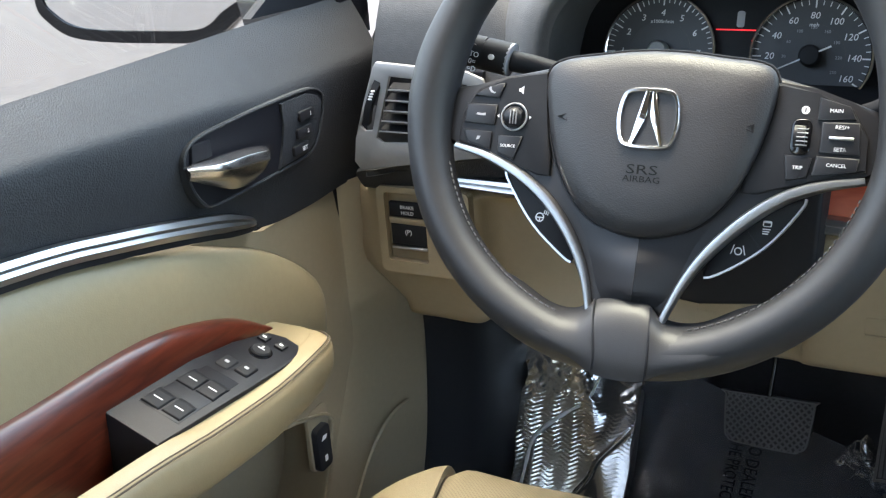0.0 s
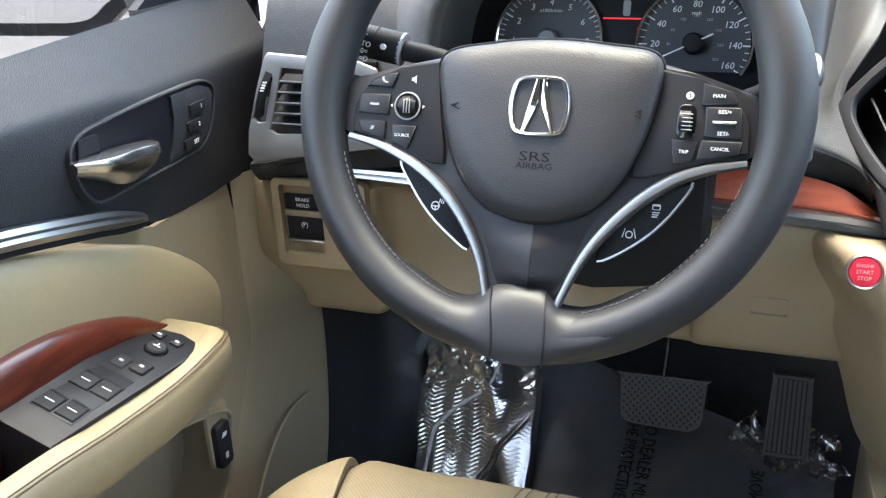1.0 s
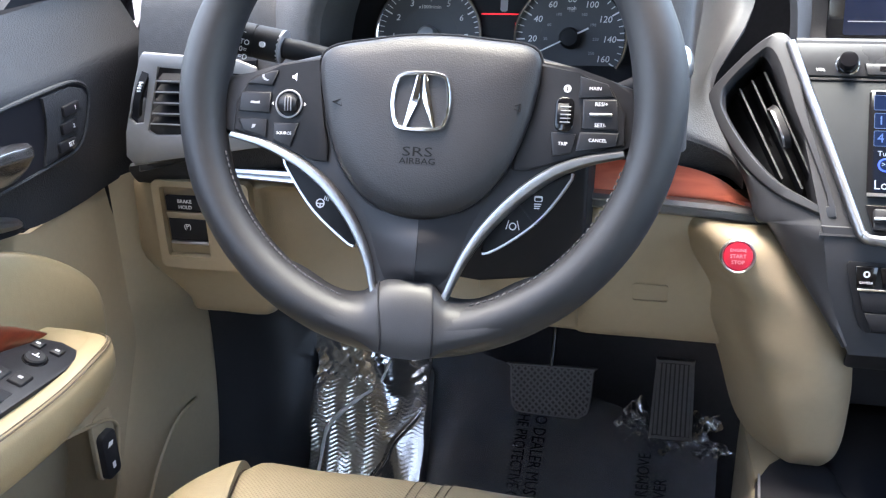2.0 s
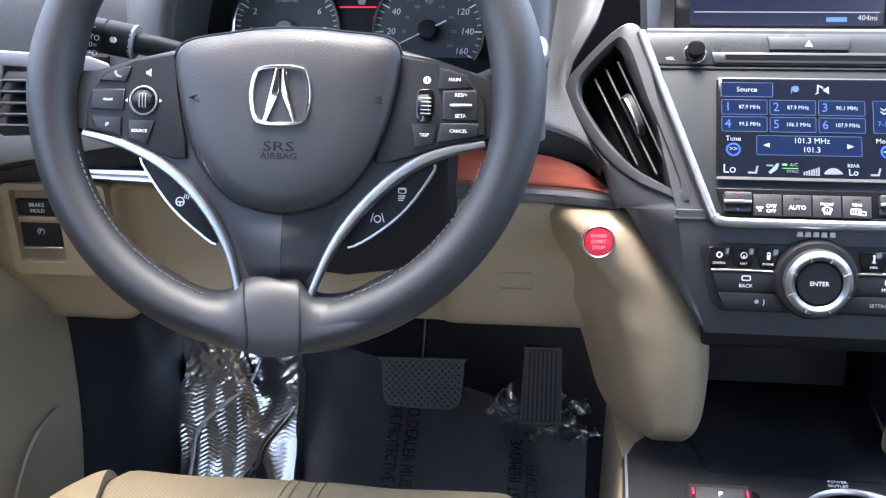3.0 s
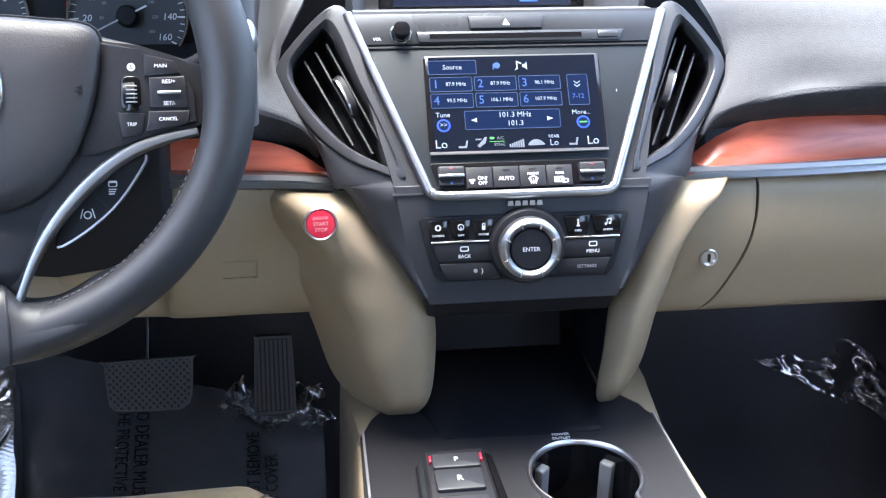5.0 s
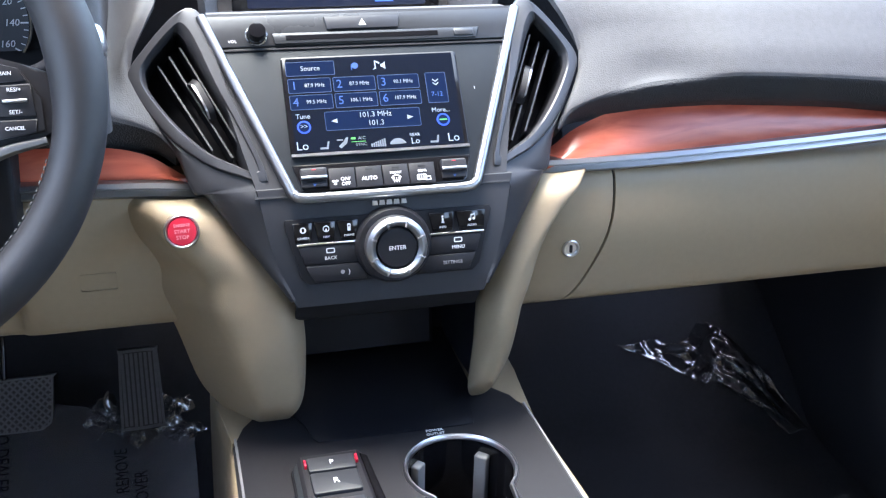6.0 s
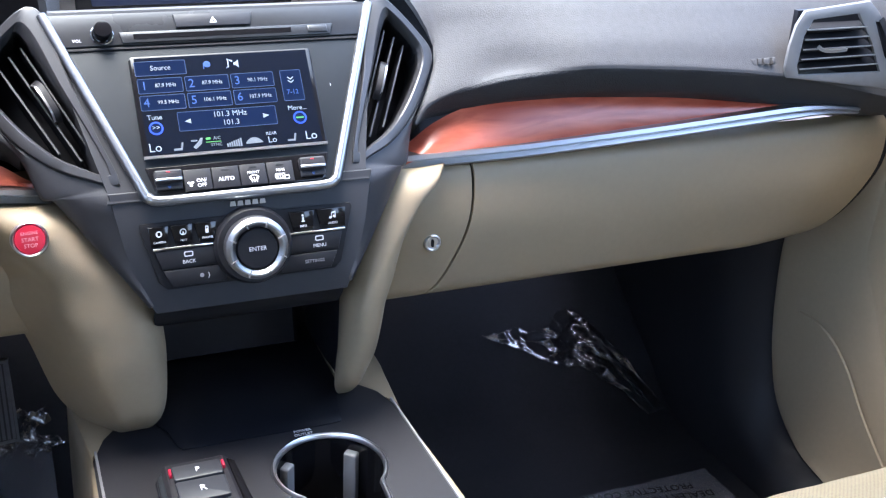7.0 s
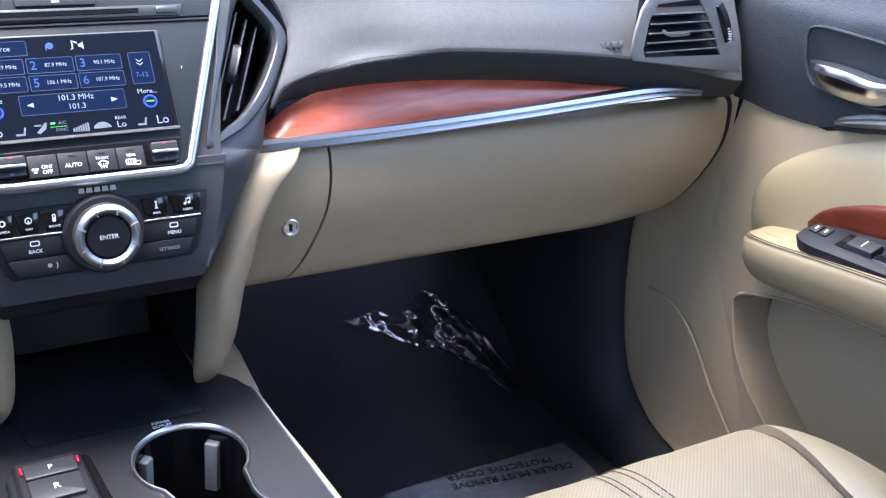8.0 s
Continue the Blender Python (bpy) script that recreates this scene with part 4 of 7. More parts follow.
def ui_text(txt, size, x, y, mat=UI_TEXT, stretch=1.0):
    lettering(txt, size * 0.93, move(SCR, x, y, S1), mat, screen, 0.0001, stretch * 0.95)


ui(-0.0505, 0.1055, 0.040, 0.0125)
ui_text("Source", 0.0064, -0.0505, 0.1055)
ui_text("i", 0.009, -0.0165, 0.105, UI_BLUE)
part("screen_icon", prism(circle(0.0028, 14, -0.0135, 0.1065), S0, S1, SCR), UI_BLUE, screen)
part("screen_icon", prism([(0.001, 0.102), (0.004, 0.103), (0.004, 0.109), (0.007, 0.107), (0.0075, 0.1085), (0.003, 0.1105), (0.003, 0.104)], S0, S1, SCR), UI_TEXT, screen)
part("screen_icon", prism([(0.008, 0.1045), (0.0095, 0.1045), (0.0118, 0.1022), (0.0118, 0.1092), (0.0095, 0.107), (0.008, 0.107)], S0, S1, SCR), UI_TEXT, screen)
for i, (num, txt) in enumerate((("1", "87.9 MHz"), ("2", "87.9 MHz"), ("3", "90.1 MHz"), ("4", "99.5 MHz"), ("5", "106.1 MHz"), ("6", "107.9 MHz"))):
    x, y = -0.0525 + 0.0368 * (i % 3), 0.0905 - 0.0145 * (i // 3)
    ui(x, y, 0.0350, 0.0128)
    ui_text(num, 0.0112, x - 0.0125, y, UI_BLUE)
    ui_text(txt, 0.0050, x + 0.004, y, UI_TEXT, 0.95)
ui(0.053, 0.0835, 0.0175, 0.0275)
for k in range(2):
    part("screen_icon", prism([(0.050, 0.0905 - 0.003 * k), (0.0525, 0.0885 - 0.003 * k), (0.055, 0.0905 - 0.003 * k), (0.055, 0.0915 - 0.003 * k), (0.0525, 0.0895 - 0.003 * k), (0.050, 0.0915 - 0.003 * k)], S0 + 0.0002, S1, SCR), UI_TEXT, screen)
ui_text("7-12", 0.0062, 0.0525, 0.0775, UI_BLUE)
ui(-0.004, 0.0585, 0.079, 0.0165)
ui_text("101.3 MHz", 0.0070, -0.002, 0.0625)
ui_text("101.3", 0.0070, -0.002, 0.0550)
for s in (1, -1):
    part("screen_icon", prism([(-0.0045 + s * 0.034, 0.0585), (-0.0045 + s * 0.029, 0.0605), (-0.0045 + s * 0.029, 0.0565)], S0 + 0.0002, S1, SCR), UI_TEXT, screen)
ui_text("Tune", 0.0064, -0.061, 0.0635)
ui_text("More...", 0.0062, 0.0535, 0.0632)
for x in (-0.061, 0.0545):
    part("screen_icon", prism(circle(0.0056, 20, x, 0.0545), S0, S0 + 0.0002, SCR), UI_GLOW, screen)
    part("screen_icon", prism(circle(0.0042, 18, x, 0.0545), S0, S1, SCR), UI_PANEL, screen)
ui_text(">>", 0.006, -0.061, 0.0548)
part("screen_icon", box(0.0545, 0.0545, 0.0065, 0.0012, S0, S2, SCR, 0), UI_GREEN, screen)
ui_text("Lo", 0.0112, -0.064, 0.038)
ui_text("Lo", 0.0112, 0.0610, 0.038)
ui_text("Lo", 0.0082, 0.0285, 0.0370)
ui_text("REAR", 0.0042, 0.0285, 0.0425)
for x in (-0.0465, 0.0445):
    part("screen_icon", prism([(x - 0.0035, 0.0345), (x + 0.003, 0.0345), (x + 0.0045, 0.0410), (x + 0.003, 0.0410), (x + 0.0018, 0.0362), (x - 0.0035, 0.0362)], S0, S1, SCR), UI_DIM, screen)
part("screen_icon", prism([(-0.033, 0.0345), (-0.028, 0.0385), (-0.0265, 0.0435), (-0.0285, 0.0435), (-0.031, 0.0400), (-0.035, 0.0362)], S0, S1, SCR), UI_DIM, screen)
part("screen_icon", prism([(-0.0360, 0.0410), (-0.0310, 0.0410), (-0.0310, 0.0422), (-0.0360, 0.0422)], S0, S1, SCR), UI_DIM, screen)
part("screen_icon", box(-0.0185, 0.0395, 0.012, 0.0005, S0, S1, SCR, 0), UI_GREEN, screen)
part("screen_icon", prism(rounded(0.004, 0.0018, 0.0008, 2, -0.0225, 0.0425), S0, S1, SCR), UI_GREEN, screen)
ui_text("A/C", 0.0042, -0.0155, 0.0423, UI_DIM)
ui_text("SYNC", 0.0040, -0.0165, 0.0368, UI_DIM)
for k in range(7):
    part("screen_icon", box(-0.0078 + 0.0018 * k, 0.0355 + 0.0003 * k, 0.0013, 0.0028 + 0.0007 * k, S0, S1, SCR, 0), UI_DIM, screen)
part("screen_icon", prism(spline([(0.007, 0.036), (0.0085, 0.0382), (0.012, 0.0402), (0.016, 0.0400), (0.019, 0.0380), (0.0205, 0.0362), (0.0195, 0.0355), (0.0085, 0.0352)], 3, True), S0, S1, SCR), UI_DIM, screen)

# controls above the screen
haz = part("hazard_button", prism([(-0.034, 0.1520), (0.0300, 0.1520), (0.0275, 0.1405), (-0.0325, 0.1405)], 0.0, 0.004, SCR, 0.0012), DARKGREY, stack, "dark hazard button with a white triangle")
part("triangle", plate([(-0.0055, 0.1430), (0.0005, 0.1430), (-0.0025, 0.1486)], [[(-0.0038, 0.1440), (-0.0012, 0.1440), (-0.0025, 0.1465)]], 0.004, 0.0043, SCR), WHITE, haz)
part("disc_bar", prism([(-0.078, 0.1385), (0.098, 0.1385), (0.094, 0.1290), (-0.076, 0.1290)], 0.0005, 0.003, SCR, 0.0006), SILVER, stack, "silver disc slot surround")
part("disc_slot", box(-0.003, 0.1340, 0.128, 0.0040, 0.002, 0.0034, SCR, 0), GLOSS, stack, "black disc slot")
part("eject_button", box(0.0835, 0.1338, 0.017, 0.0062, 0.002, 0.0042, SCR), SILVER, stack)
part("panel_line", box(0.0, 0.1252, 0.246, 0.0014, 0.0, 0.0014, SCR, 0), BLACK, stack)
knob = part("volume_knob", pillow(circle(0.0072, 28), move(SCR, -0.0905, 0.1375), [(1, 0), (1, 0.011), (0.9, 0.013), (0.4, 0.0134)]), GLOSS, stack, "gloss black volume knob with chrome ring")
part("knob_ring", ring(0.0070, 0.0090, 0, 0.003, move(SCR, -0.0905, 0.1375), 36, 0.0008), BRIGHT, knob)
lettering("VOL", 0.0036, move(SCR, -0.110, 0.1330, 0.0013), WHITE, stack)
lettering("1", 0.0035, move(SCR, 0.0865, 0.083, 0.0004), WHITE, stack)

# climate bar
CLIM = move(UPPER, -0.0005, 0.0018)
part("climate_recess", prism([(-0.0735, 0.0205), (0.0735, 0.0205), (0.068, 0.0000), (0.064, -0.0020), (-0.064, -0.0020), (-0.068, 0.0000)], 0.0, 0.002, CLIM, 0.0006), GLOSS, stack, "gloss black climate strip")
for k, txt in enumerate(("ON/", "AUTO", "FRONT", "REAR")):
    x = -0.0352 + 0.0219 * k
    b = part("climate_button", box(x, 0.0068, 0.0214, 0.0175, 0.001, 0.0048, CLIM, 0.0012), SATIN, stack, "satin black climate button")
    if txt == "AUTO":
        lettering(txt, 0.0046, move(CLIM, x, 0.0050, 0.0051), WHITE, b)
    elif txt == "ON/":
        lettering("ON/", 0.0042, move(CLIM, x + 0.0025, 0.0058, 0.0051), WHITE, b)
        lettering("OFF", 0.0042, move(CLIM, x + 0.0025, 0.0018, 0.0051), WHITE, b)
        for q in (30, 150, 270):
            part("fan_symbol", prism(circle(0.0013, 8, x - 0.0060 + 0.0015 * math.cos(radians(q)), 0.0038 + 0.0015 * math.sin(radians(q)), 0.0009), 0.0048, 0.0051, CLIM), WHITE, b)
    else:
        lettering(txt, 0.0030, move(CLIM, x, 0.0082, 0.0051), WHITE, b)
        if txt == "FRONT":
            fan = [(x + 0.0058 * math.cos(radians(q)), -0.0012 + 0.0078 * math.sin(radians(q))) for q in range(45, 136, 15)]
            part("screen_symbol", plate([(x + 0.0022, 0.0012)] + fan + [(x - 0.0022, 0.0012)], [[(x + 0.0014, 0.0020)] + [(x + (p[0] - x) * 0.82, p[1] - 0.0008) for p in fan] + [(x - 0.0014, 0.0020)]], 0.0048, 0.0051, CLIM), WHITE, b)
            for d in (-1, 0, 1):
                part("heat_line", box(x + 0.0020 * d, 0.0020, 0.0005, 0.0042, 0.0048, 0.0052, CLIM, 0), WHITE, b)
        else:
            part("screen_symbol", outline_frame(0.0080, 0.0048, x - 0.0008, 0.0030, 0.0007, 0.0048, 0.0051, CLIM, 0.001), WHITE, b)
            part("screen_symbol", outline_frame(0.0052, 0.0034, x + 0.0040, 0.0018, 0.0006, 0.0048, 0.0052, CLIM, 0.0008), WHITE, b)
            for d in (-1, 0, 1):
                part("heat_line", box(x - 0.0010 + 0.0018 * d, 0.0026, 0.0005, 0.0036, 0.0048, 0.0052, CLIM, 0), WHITE, b)
    if k:
        part("indicator", box(x, 0.0125, 0.006, 0.0010, 0.004, 0.0051, CLIM, 0), BLACK, b)
for s in (1, -1):
    x = s * 0.0575
    r = part("temperature_rocker", prism(rounded(0.0215, 0.0105, 0.002, cx=x, cy=0.0115), 0.001, 0.007, CLIM, 0.0025, 3), SATIN, stack, "dark temperature rocker with a silver edge")
    part("rocker_edge", box(x, 0.0085, 0.0205, 0.0022, 0.005, 0.0078, CLIM, 0.0008), CHROME, r)
    part("rocker_base", box(x, 0.0045, 0.0205, 0.0065, 0.001, 0.004, CLIM), SATIN, r)
    part("mark", prism([(x - 0.0014, 0.0038), (x + 0.0014, 0.0038), (x, 0.0014)], 0.004, 0.0043, CLIM), UI_BLUE, r)
    part("mark", box(x, 0.0145, 0.003, 0.0007, 0.0068, 0.0072, CLIM, 0), RED, r)

LOWC = move(LOWER, 0.0, 0.0022)
# lower controls; the maker's name above the dial is drawn as plain bars
for k in range(5):
    part("name_bar", prism([(-0.0145 + 0.006 * k, -0.0165), (-0.0098 + 0.006 * k, -0.0165), (-0.0103 + 0.006 * k, -0.0128), (-0.0140 + 0.006 * k, -0.0128)], -0.001, 0.0004, LOWC), CHROME, stack)
part("control_recess", prism([(-0.0845, -0.0235), (0.0845, -0.0235), (0.0860, -0.0265), (0.0745, -0.0715), (0.0685, -0.0775), (-0.0685, -0.0775), (-0.0745, -0.0715), (-0.0860, -0.0265)], -0.002, 0.0003, LOWC, 0.0004), BLACK, stack, "black control recess")
for x0, x1, txt in ((-0.0815, -0.0640, "CAMERA"), (-0.0630, -0.0455, "NAV"), (-0.0445, -0.0270, "PHONE"), (0.0315, 0.0530, "INFO"), (0.0545, 0.0800, "AUDIO")):
    b = part("mode_button", prism([(x0 + 0.0015 * (x0 < -0.07), -0.0262), (x1 - 0.0 * (x1 > 0.07), -0.0262), (x1 - 0.0015, -0.0425), (x0 + 0.0035, -0.0425)], 0.0, 0.0026, LOWC, 0.0007), GLOSS, stack, "gloss black mode button")
    c = (x0 + x1) / 2 + 0.001
    lettering(txt, 0.0025, move(LOWC, c, -0.0385, 0.0029), WHITE, b)
    y = -0.0320
    if txt == "CAMERA":
        icon = [(circle(0.0025, 16, c, y), [rounded(0.0022, 0.0030, 0.0008, 2, c, y)])]
    elif txt == "NAV":
        icon = [(circle(0.0026, 18, c, y), [circle(0.0020, 14, c, y)]), ([(c - 0.0010, y - 0.0022), (c, y - 0.0014), (c + 0.0010, y - 0.0022), (c, y + 0.0008)], [])]
    elif txt == "PHONE":
        icon = [(rounded(0.0026, 0.0058, 0.0006, 2, c, y), [rounded(0.0014, 0.0014, 0.0003, 2, c, y + 0.0012)])]
    elif txt == "INFO":
        icon = [(rounded(0.0014, 0.0036, 0.0003, 2, c, y - 0.0008), []), (rounded(0.0028, 0.0008, 0.0003, 2, c, y - 0.0026), []), (circle(0.0009, 10, c - 0.0002, y + 0.0023), [])]
    else:
        icon = [(circle(0.0011, 10, c - 0.0018, y - 0.0018), []), (circle(0.0011, 10, c + 0.0016, y - 0.0012), []), ([(c - 0.0011, y - 0.0018), (c - 0.0005, y - 0.0018), (c - 0.0005, y + 0.0014), (c + 0.0021, y + 0.0020), (c + 0.0021, y - 0.0012), (c + 0.0027, y - 0.0012), (c + 0.0027, y + 0.0032), (c - 0.0011, y + 0.0024)], [])]
    for shape_, gaps in icon:
        part("symbol", plate(shape_, gaps, 0.0026, 0.0029, LOWC), WHITE, b)
for x0, x1 in ((-0.0775, -0.0285), (0.0315, 0.0785)):
    part("silver_strip", box((x0 + x1) / 2, -0.0440, x1 - x0, 0.0016, 0.0, 0.0030, LOWC, 0.0004), BRIGHT, stack, "bright strip between buttons")
for (x0, x1, y0, y1, dx), txt in (((-0.0760, -0.0270, -0.0455, -0.0608, 0.004), "BACK"), ((-0.0710, -0.0220, -0.0620, -0.0755, 0.006), ""), ((0.0270, 0.0760, -0.0455, -0.0608, -0.004), "MENU"), ((0.0220, 0.0710, -0.0620, -0.0755, -0.006), "SETTINGS")):
    l = dx > 0
    o = [(x0, y0), (x1, y0), (x1, y1), (x0 + dx, y1)] if l else [(x0, y0), (x1, y0), (x1 + dx, y1), (x0, y1)]
    b = part("control_button", prism(o, 0.0, 0.0024, LOWC, 0.0008), SATIN, stack, "satin black control button")
    c = (x0 + x1) / 2 + (0.001 if l else 0.0045)
    if txt:
        lettering(txt, 0.0040 if txt != "SETTINGS" else 0.0038, move(LOWC, c, (y0 + y1) / 2 - (0.003 if txt != "SETTINGS" else 0), 0.0027), WHITE if txt != "SETTINGS" else GREYPRINT, b)
        if txt != "SETTINGS":
            part("symbol", plate(rounded(0.007, 0.0042, 0.001, 2, c, -0.0500), [rounded(0.0055, 0.0027, 0.0006, 2, c, -0.0500)], 0.0024, 0.0027, LOWC), WHITE, b)
    else:
        part("symbol", prism(circle(0.0017, 10, c + 0.004, -0.0685), 0.0024, 0.0027, LOWC), GREYPRINT, b)
        lettering(")", 0.0052, move(LOWC, c + 0.0095, -0.0685, 0.0027), WHITE, b)
DIALM = move(LOWC, 0.001, -0.0490)
dial = part("selector_base", pillow(circle(0.0315, 44), DIALM, [(1, -0.002), (1, 0.004), (0.93, 0.0075), (0.5, 0.0075)]), SATIN, stack, "black selector base")
part("selector_ring", ring(0.0175, 0.0250, 0.004, 0.0205, DIALM, 48, 0.003), STEEL, dial, "knurled silver selector ring")
for k in range(8):
    a = 22.5 + 45 * k
    part("ring_mark", box(0.0210, 0.0, 0.0060, 0.0007, 0.0205, 0.0218, DIALM @ pose(0, 0, 0, 0, 0, a), 0), GREY, dial)
part("selector_cap", pillow(circle(0.0166, 36), DIALM, [(1, 0.004), (1, 0.0170), (0.95, 0.0185), (0.4, 0.0188)]), BLACK, dial, "gloss black selector cap")
lettering("ENTER", 0.0048, move(DIALM, 0, 0, 0.0191), WHITE, dial)

# ---------- steering wheel ----------
wheel = thing("steering_wheel", "black leather steering wheel with chrome spoke trim", "steering wheel", (-0.39, 0, 0.66))
path = []
R = 0.1665
sizes = []
for i in range(120):
    a = 2 * math.pi * i / 120
    path.append(WHEEL @ Vector((R * math.cos(a), R * math.sin(a) * (1.0 if math.sin(a) > 0 else 0.975), 0)))
    d = min(abs((math.degrees(a) - q + 180) % 360 - 180) for q in (8, 172))
    sizes.append(1.0 + 0.12 * math.exp(-(d / 14) ** 2))
NW = WHEEL.to_3x3() @ Vector((0, 0, 1))
rim = part("rim", sweep(path, circle(0.0165, 18, ry=0.0185), up=NW, closed=True, sizes=sizes), LEATHER, wheel, "black leather rim with grey stitching")
inner = []
for i in range(31):
    a = radians(196 + 56 * i / 30)
    inner.append(WHEEL @ Vector((0.1497 * math.cos(a), 0.1497 * 0.975 * math.sin(a), 0.0050)))
THREAD = material("grey thread", (0.075, 0.075, 0.08), 0.8)
stitches(inner, 0.0026, 0.0019, 0.0006, THREAD, rim, NW)
inner = []
for i in range(31):
    a = radians(288 + 56 * i / 30)
    inner.append(WHEEL @ Vector((0.1497 * math.cos(a), 0.1497 * 0.975 * math.sin(a), 0.0050)))
stitches(inner, 0.0026, 0.0019, 0.0006, THREAD, rim, NW)
# the faces lean a little towards the driver's eye, as moulded
FACE = WHEEL @ Matrix(((1, 0, 0.29, 0), (0, 1, -0.14, 0), (0, 0, 1, 0), (0, 0, 0, 1)))
spoke = [(-0.156, 0.002), (-0.146, 0.016), (-0.130, 0.0185), (-0.105, 0.026), (-0.074, 0.033), (0.08, 0.035), (0.11, 0.027), (0.132, 0.0195), (0.148, 0.014), (0.157, 0.0), (0.152, -0.028), (0.1195, -0.0345), (0.0975, -0.0434), (0.0757, -0.0593), (0.0541, -0.0822), (0.0382, -0.1069), (0.0240, -0.1416), (0.018, -0.152), (-0.018, -0.152), (-0.0232, -0.1422), (-0.0314, -0.1107), (-0.0443, -0.0855), (-0.0636, -0.0624), (-0.0870, -0.0453), (-0.1150, -0.0328), (-0.152, -0.026)]
part("spokes", prism(spoke, -0.022, -0.001, FACE, 0.004, 3), SATIN, wheel, "satin black spokes")
# ridge down the lower spoke
part("lower_spoke", surface([[FACE @ Vector((c - w, v, -0.002)), FACE @ Vector((c - w * 0.55, v, 0.0035 * q)), FACE @ Vector((c - 0.0006, v, 0.0098 * q)), FACE @ Vector((c + 0.0006, v, 0.0098 * q)), FACE @ Vector((c + w * 0.55, v, 0.0035 * q)), FACE @ Vector((c + w, v, -0.002))] for v, w, c, q in ((-0.066, 0.060, 0.0045, 0.0), (-0.084, 0.044, 0.0045, 0.35), (-0.097, 0.0365, 0.0045, 0.95), (-0.110, 0.031, 0.0042, 1.0), (-0.1195, 0.027, 0.004, 0.9), (-0.127, 0.023, 0.003, 0.1))], 3, 2, 0.002), SATIN, wheel, "satin black lower spoke", 12)
for s, c in ((-1, [(-0.1425, -0.0272), (-0.1153, -0.0335), (-0.0873, -0.046), (-0.0639, -0.0631), (-0.0446, -0.0862), (-0.0317, -0.1114), (-0.0235, -0.1429)]), (1, [(0.1440, -0.0300), (0.1195, -0.0352), (0.0975, -0.0441), (0.0757, -0.06), (0.0541, -0.0829), (0.0382, -0.1076), (0.0238, -0.1423)])):
    p = [FACE @ Vector((x, y, 0.001)) for x, y in spline(c, 6)]
    n = len(p)
    part("chrome_trim", sweep(p, [(-0.0034, -0.006), (0.0034, -0.006), (0.0033, 0.0012), (0.0022, 0.0030), (0.0, 0.0036), (-0.0022, 0.0030), (-0.0033, 0.0012)], up=NW, sizes=[0.7 + 0.55 * math.sin(math.pi * min(1, i / (n * 0.9))) for i in range(n)]), STEEL, wheel, "satin chrome spoke trim")
grip = [(-0.122, -0.112), (-0.085, -0.1225), (-0.060, -0.1345), (-0.045, -0.1385), (-0.033, -0.1375), (-0.026, -0.1320), (-0.0205, -0.1270), (-0.010, -0.1235), (0.004, -0.1228), (0.0165, -0.1245), (0.022, -0.130), (0.030, -0.137), (0.045, -0.138), (0.06, -0.134), (0.085, -0.1215), (0.122, -0.111)]
rows = []
for t, w in ((-0.02, -0.016), (0.0, -0.004), (0.06, 0.005), (0.2, 0.0115), (0.5, 0.0165), (1.0, 0.0192), (1.35, 0.0172)):
    row = []
    for x, v in grip:
        vc = -0.975 * math.sqrt(R * R - x * x)
        row.append(FACE @ Vector((x, v + (vc - v) * t, w - 0.009 * min(1.0, max(0.0, (abs(x) - 0.055) / 0.06)))))
    rows.append(row)
part("lower_grip", surface(rows, 3, 4), LEATHER, wheel, "smooth black leather lower grip", 60)
for x0, x1 in ((-0.0215, -0.0178), (0.0182, 0.0192)):
    thread(spline([FACE @ Vector((x0, -0.127, 0.002)), FACE @ Vector((x0, -0.131, 0.010)), FACE @ Vector(((x0 + x1) / 2, -0.147, 0.0175)), FACE @ Vector((x1, -0.162, 0.0195)), FACE @ Vector((x1, -0.173, 0.0165)), WHEEL @ Vector((x1 + 0.002, -0.1795, 0.004))], 4), 0.0008, BLACK, wheel, "leather_seam", NW)
pad = spline([(-0.073, 0.034), (-0.035, 0.044), (0.004, 0.0475), (0.045, 0.045), (0.0815, 0.037), (0.081, 0.0), (0.066, -0.042), (0.040, -0.071), (0.003, -0.0815), (-0.033, -0.071), (-0.058, -0.042), (-0.072, 0.0)], 6, True)
air = part("airbag_cover", pillow(pad, FACE, [(1.0, -0.02), (1.0, 0.002), (0.985, 0.0055), (0.94, 0.0085), (0.8, 0.0115), (0.55, 0.0135), (0.25, 0.014)]), PAD, wheel, "grained black airbag cover")
part("cover_gap", sweep([FACE @ Vector((p[0] * 1.012 - 0.00005, p[1] * 1.012 + 0.0002, 0.0)) for p in pad], circle(0.0009, 6), up=NW, closed=True), BLACK, wheel)
EMB = move(FACE, 0.0003, 0.001, 0.0142)
emb_o = [(x, y * 0.97) for x, y in spline([(0.0225, 0.0), (0.0200, 0.0160), (0.0140, 0.0212), (0, 0.0222), (-0.0140, 0.0212), (-0.0200, 0.0160), (-0.0225, 0.0), (-0.0200, -0.0150), (-0.0150, -0.0205), (0, -0.0218), (0.0150, -0.0205), (0.0200, -0.0150)], 4, True)]
emblem = part("emblem", sweep([EMB @ Vector((x * 0.90, y * 0.91, 0.0008)) for x, y in emb_o], [(-0.0018, -0.002), (0.0018, -0.002), (0.0017, 0.0004), (0.0008, 0.0014), (-0.0008, 0.0014), (-0.0017, 0.0004)], up=NW, closed=True), BRIGHT, air, "chrome ring emblem")
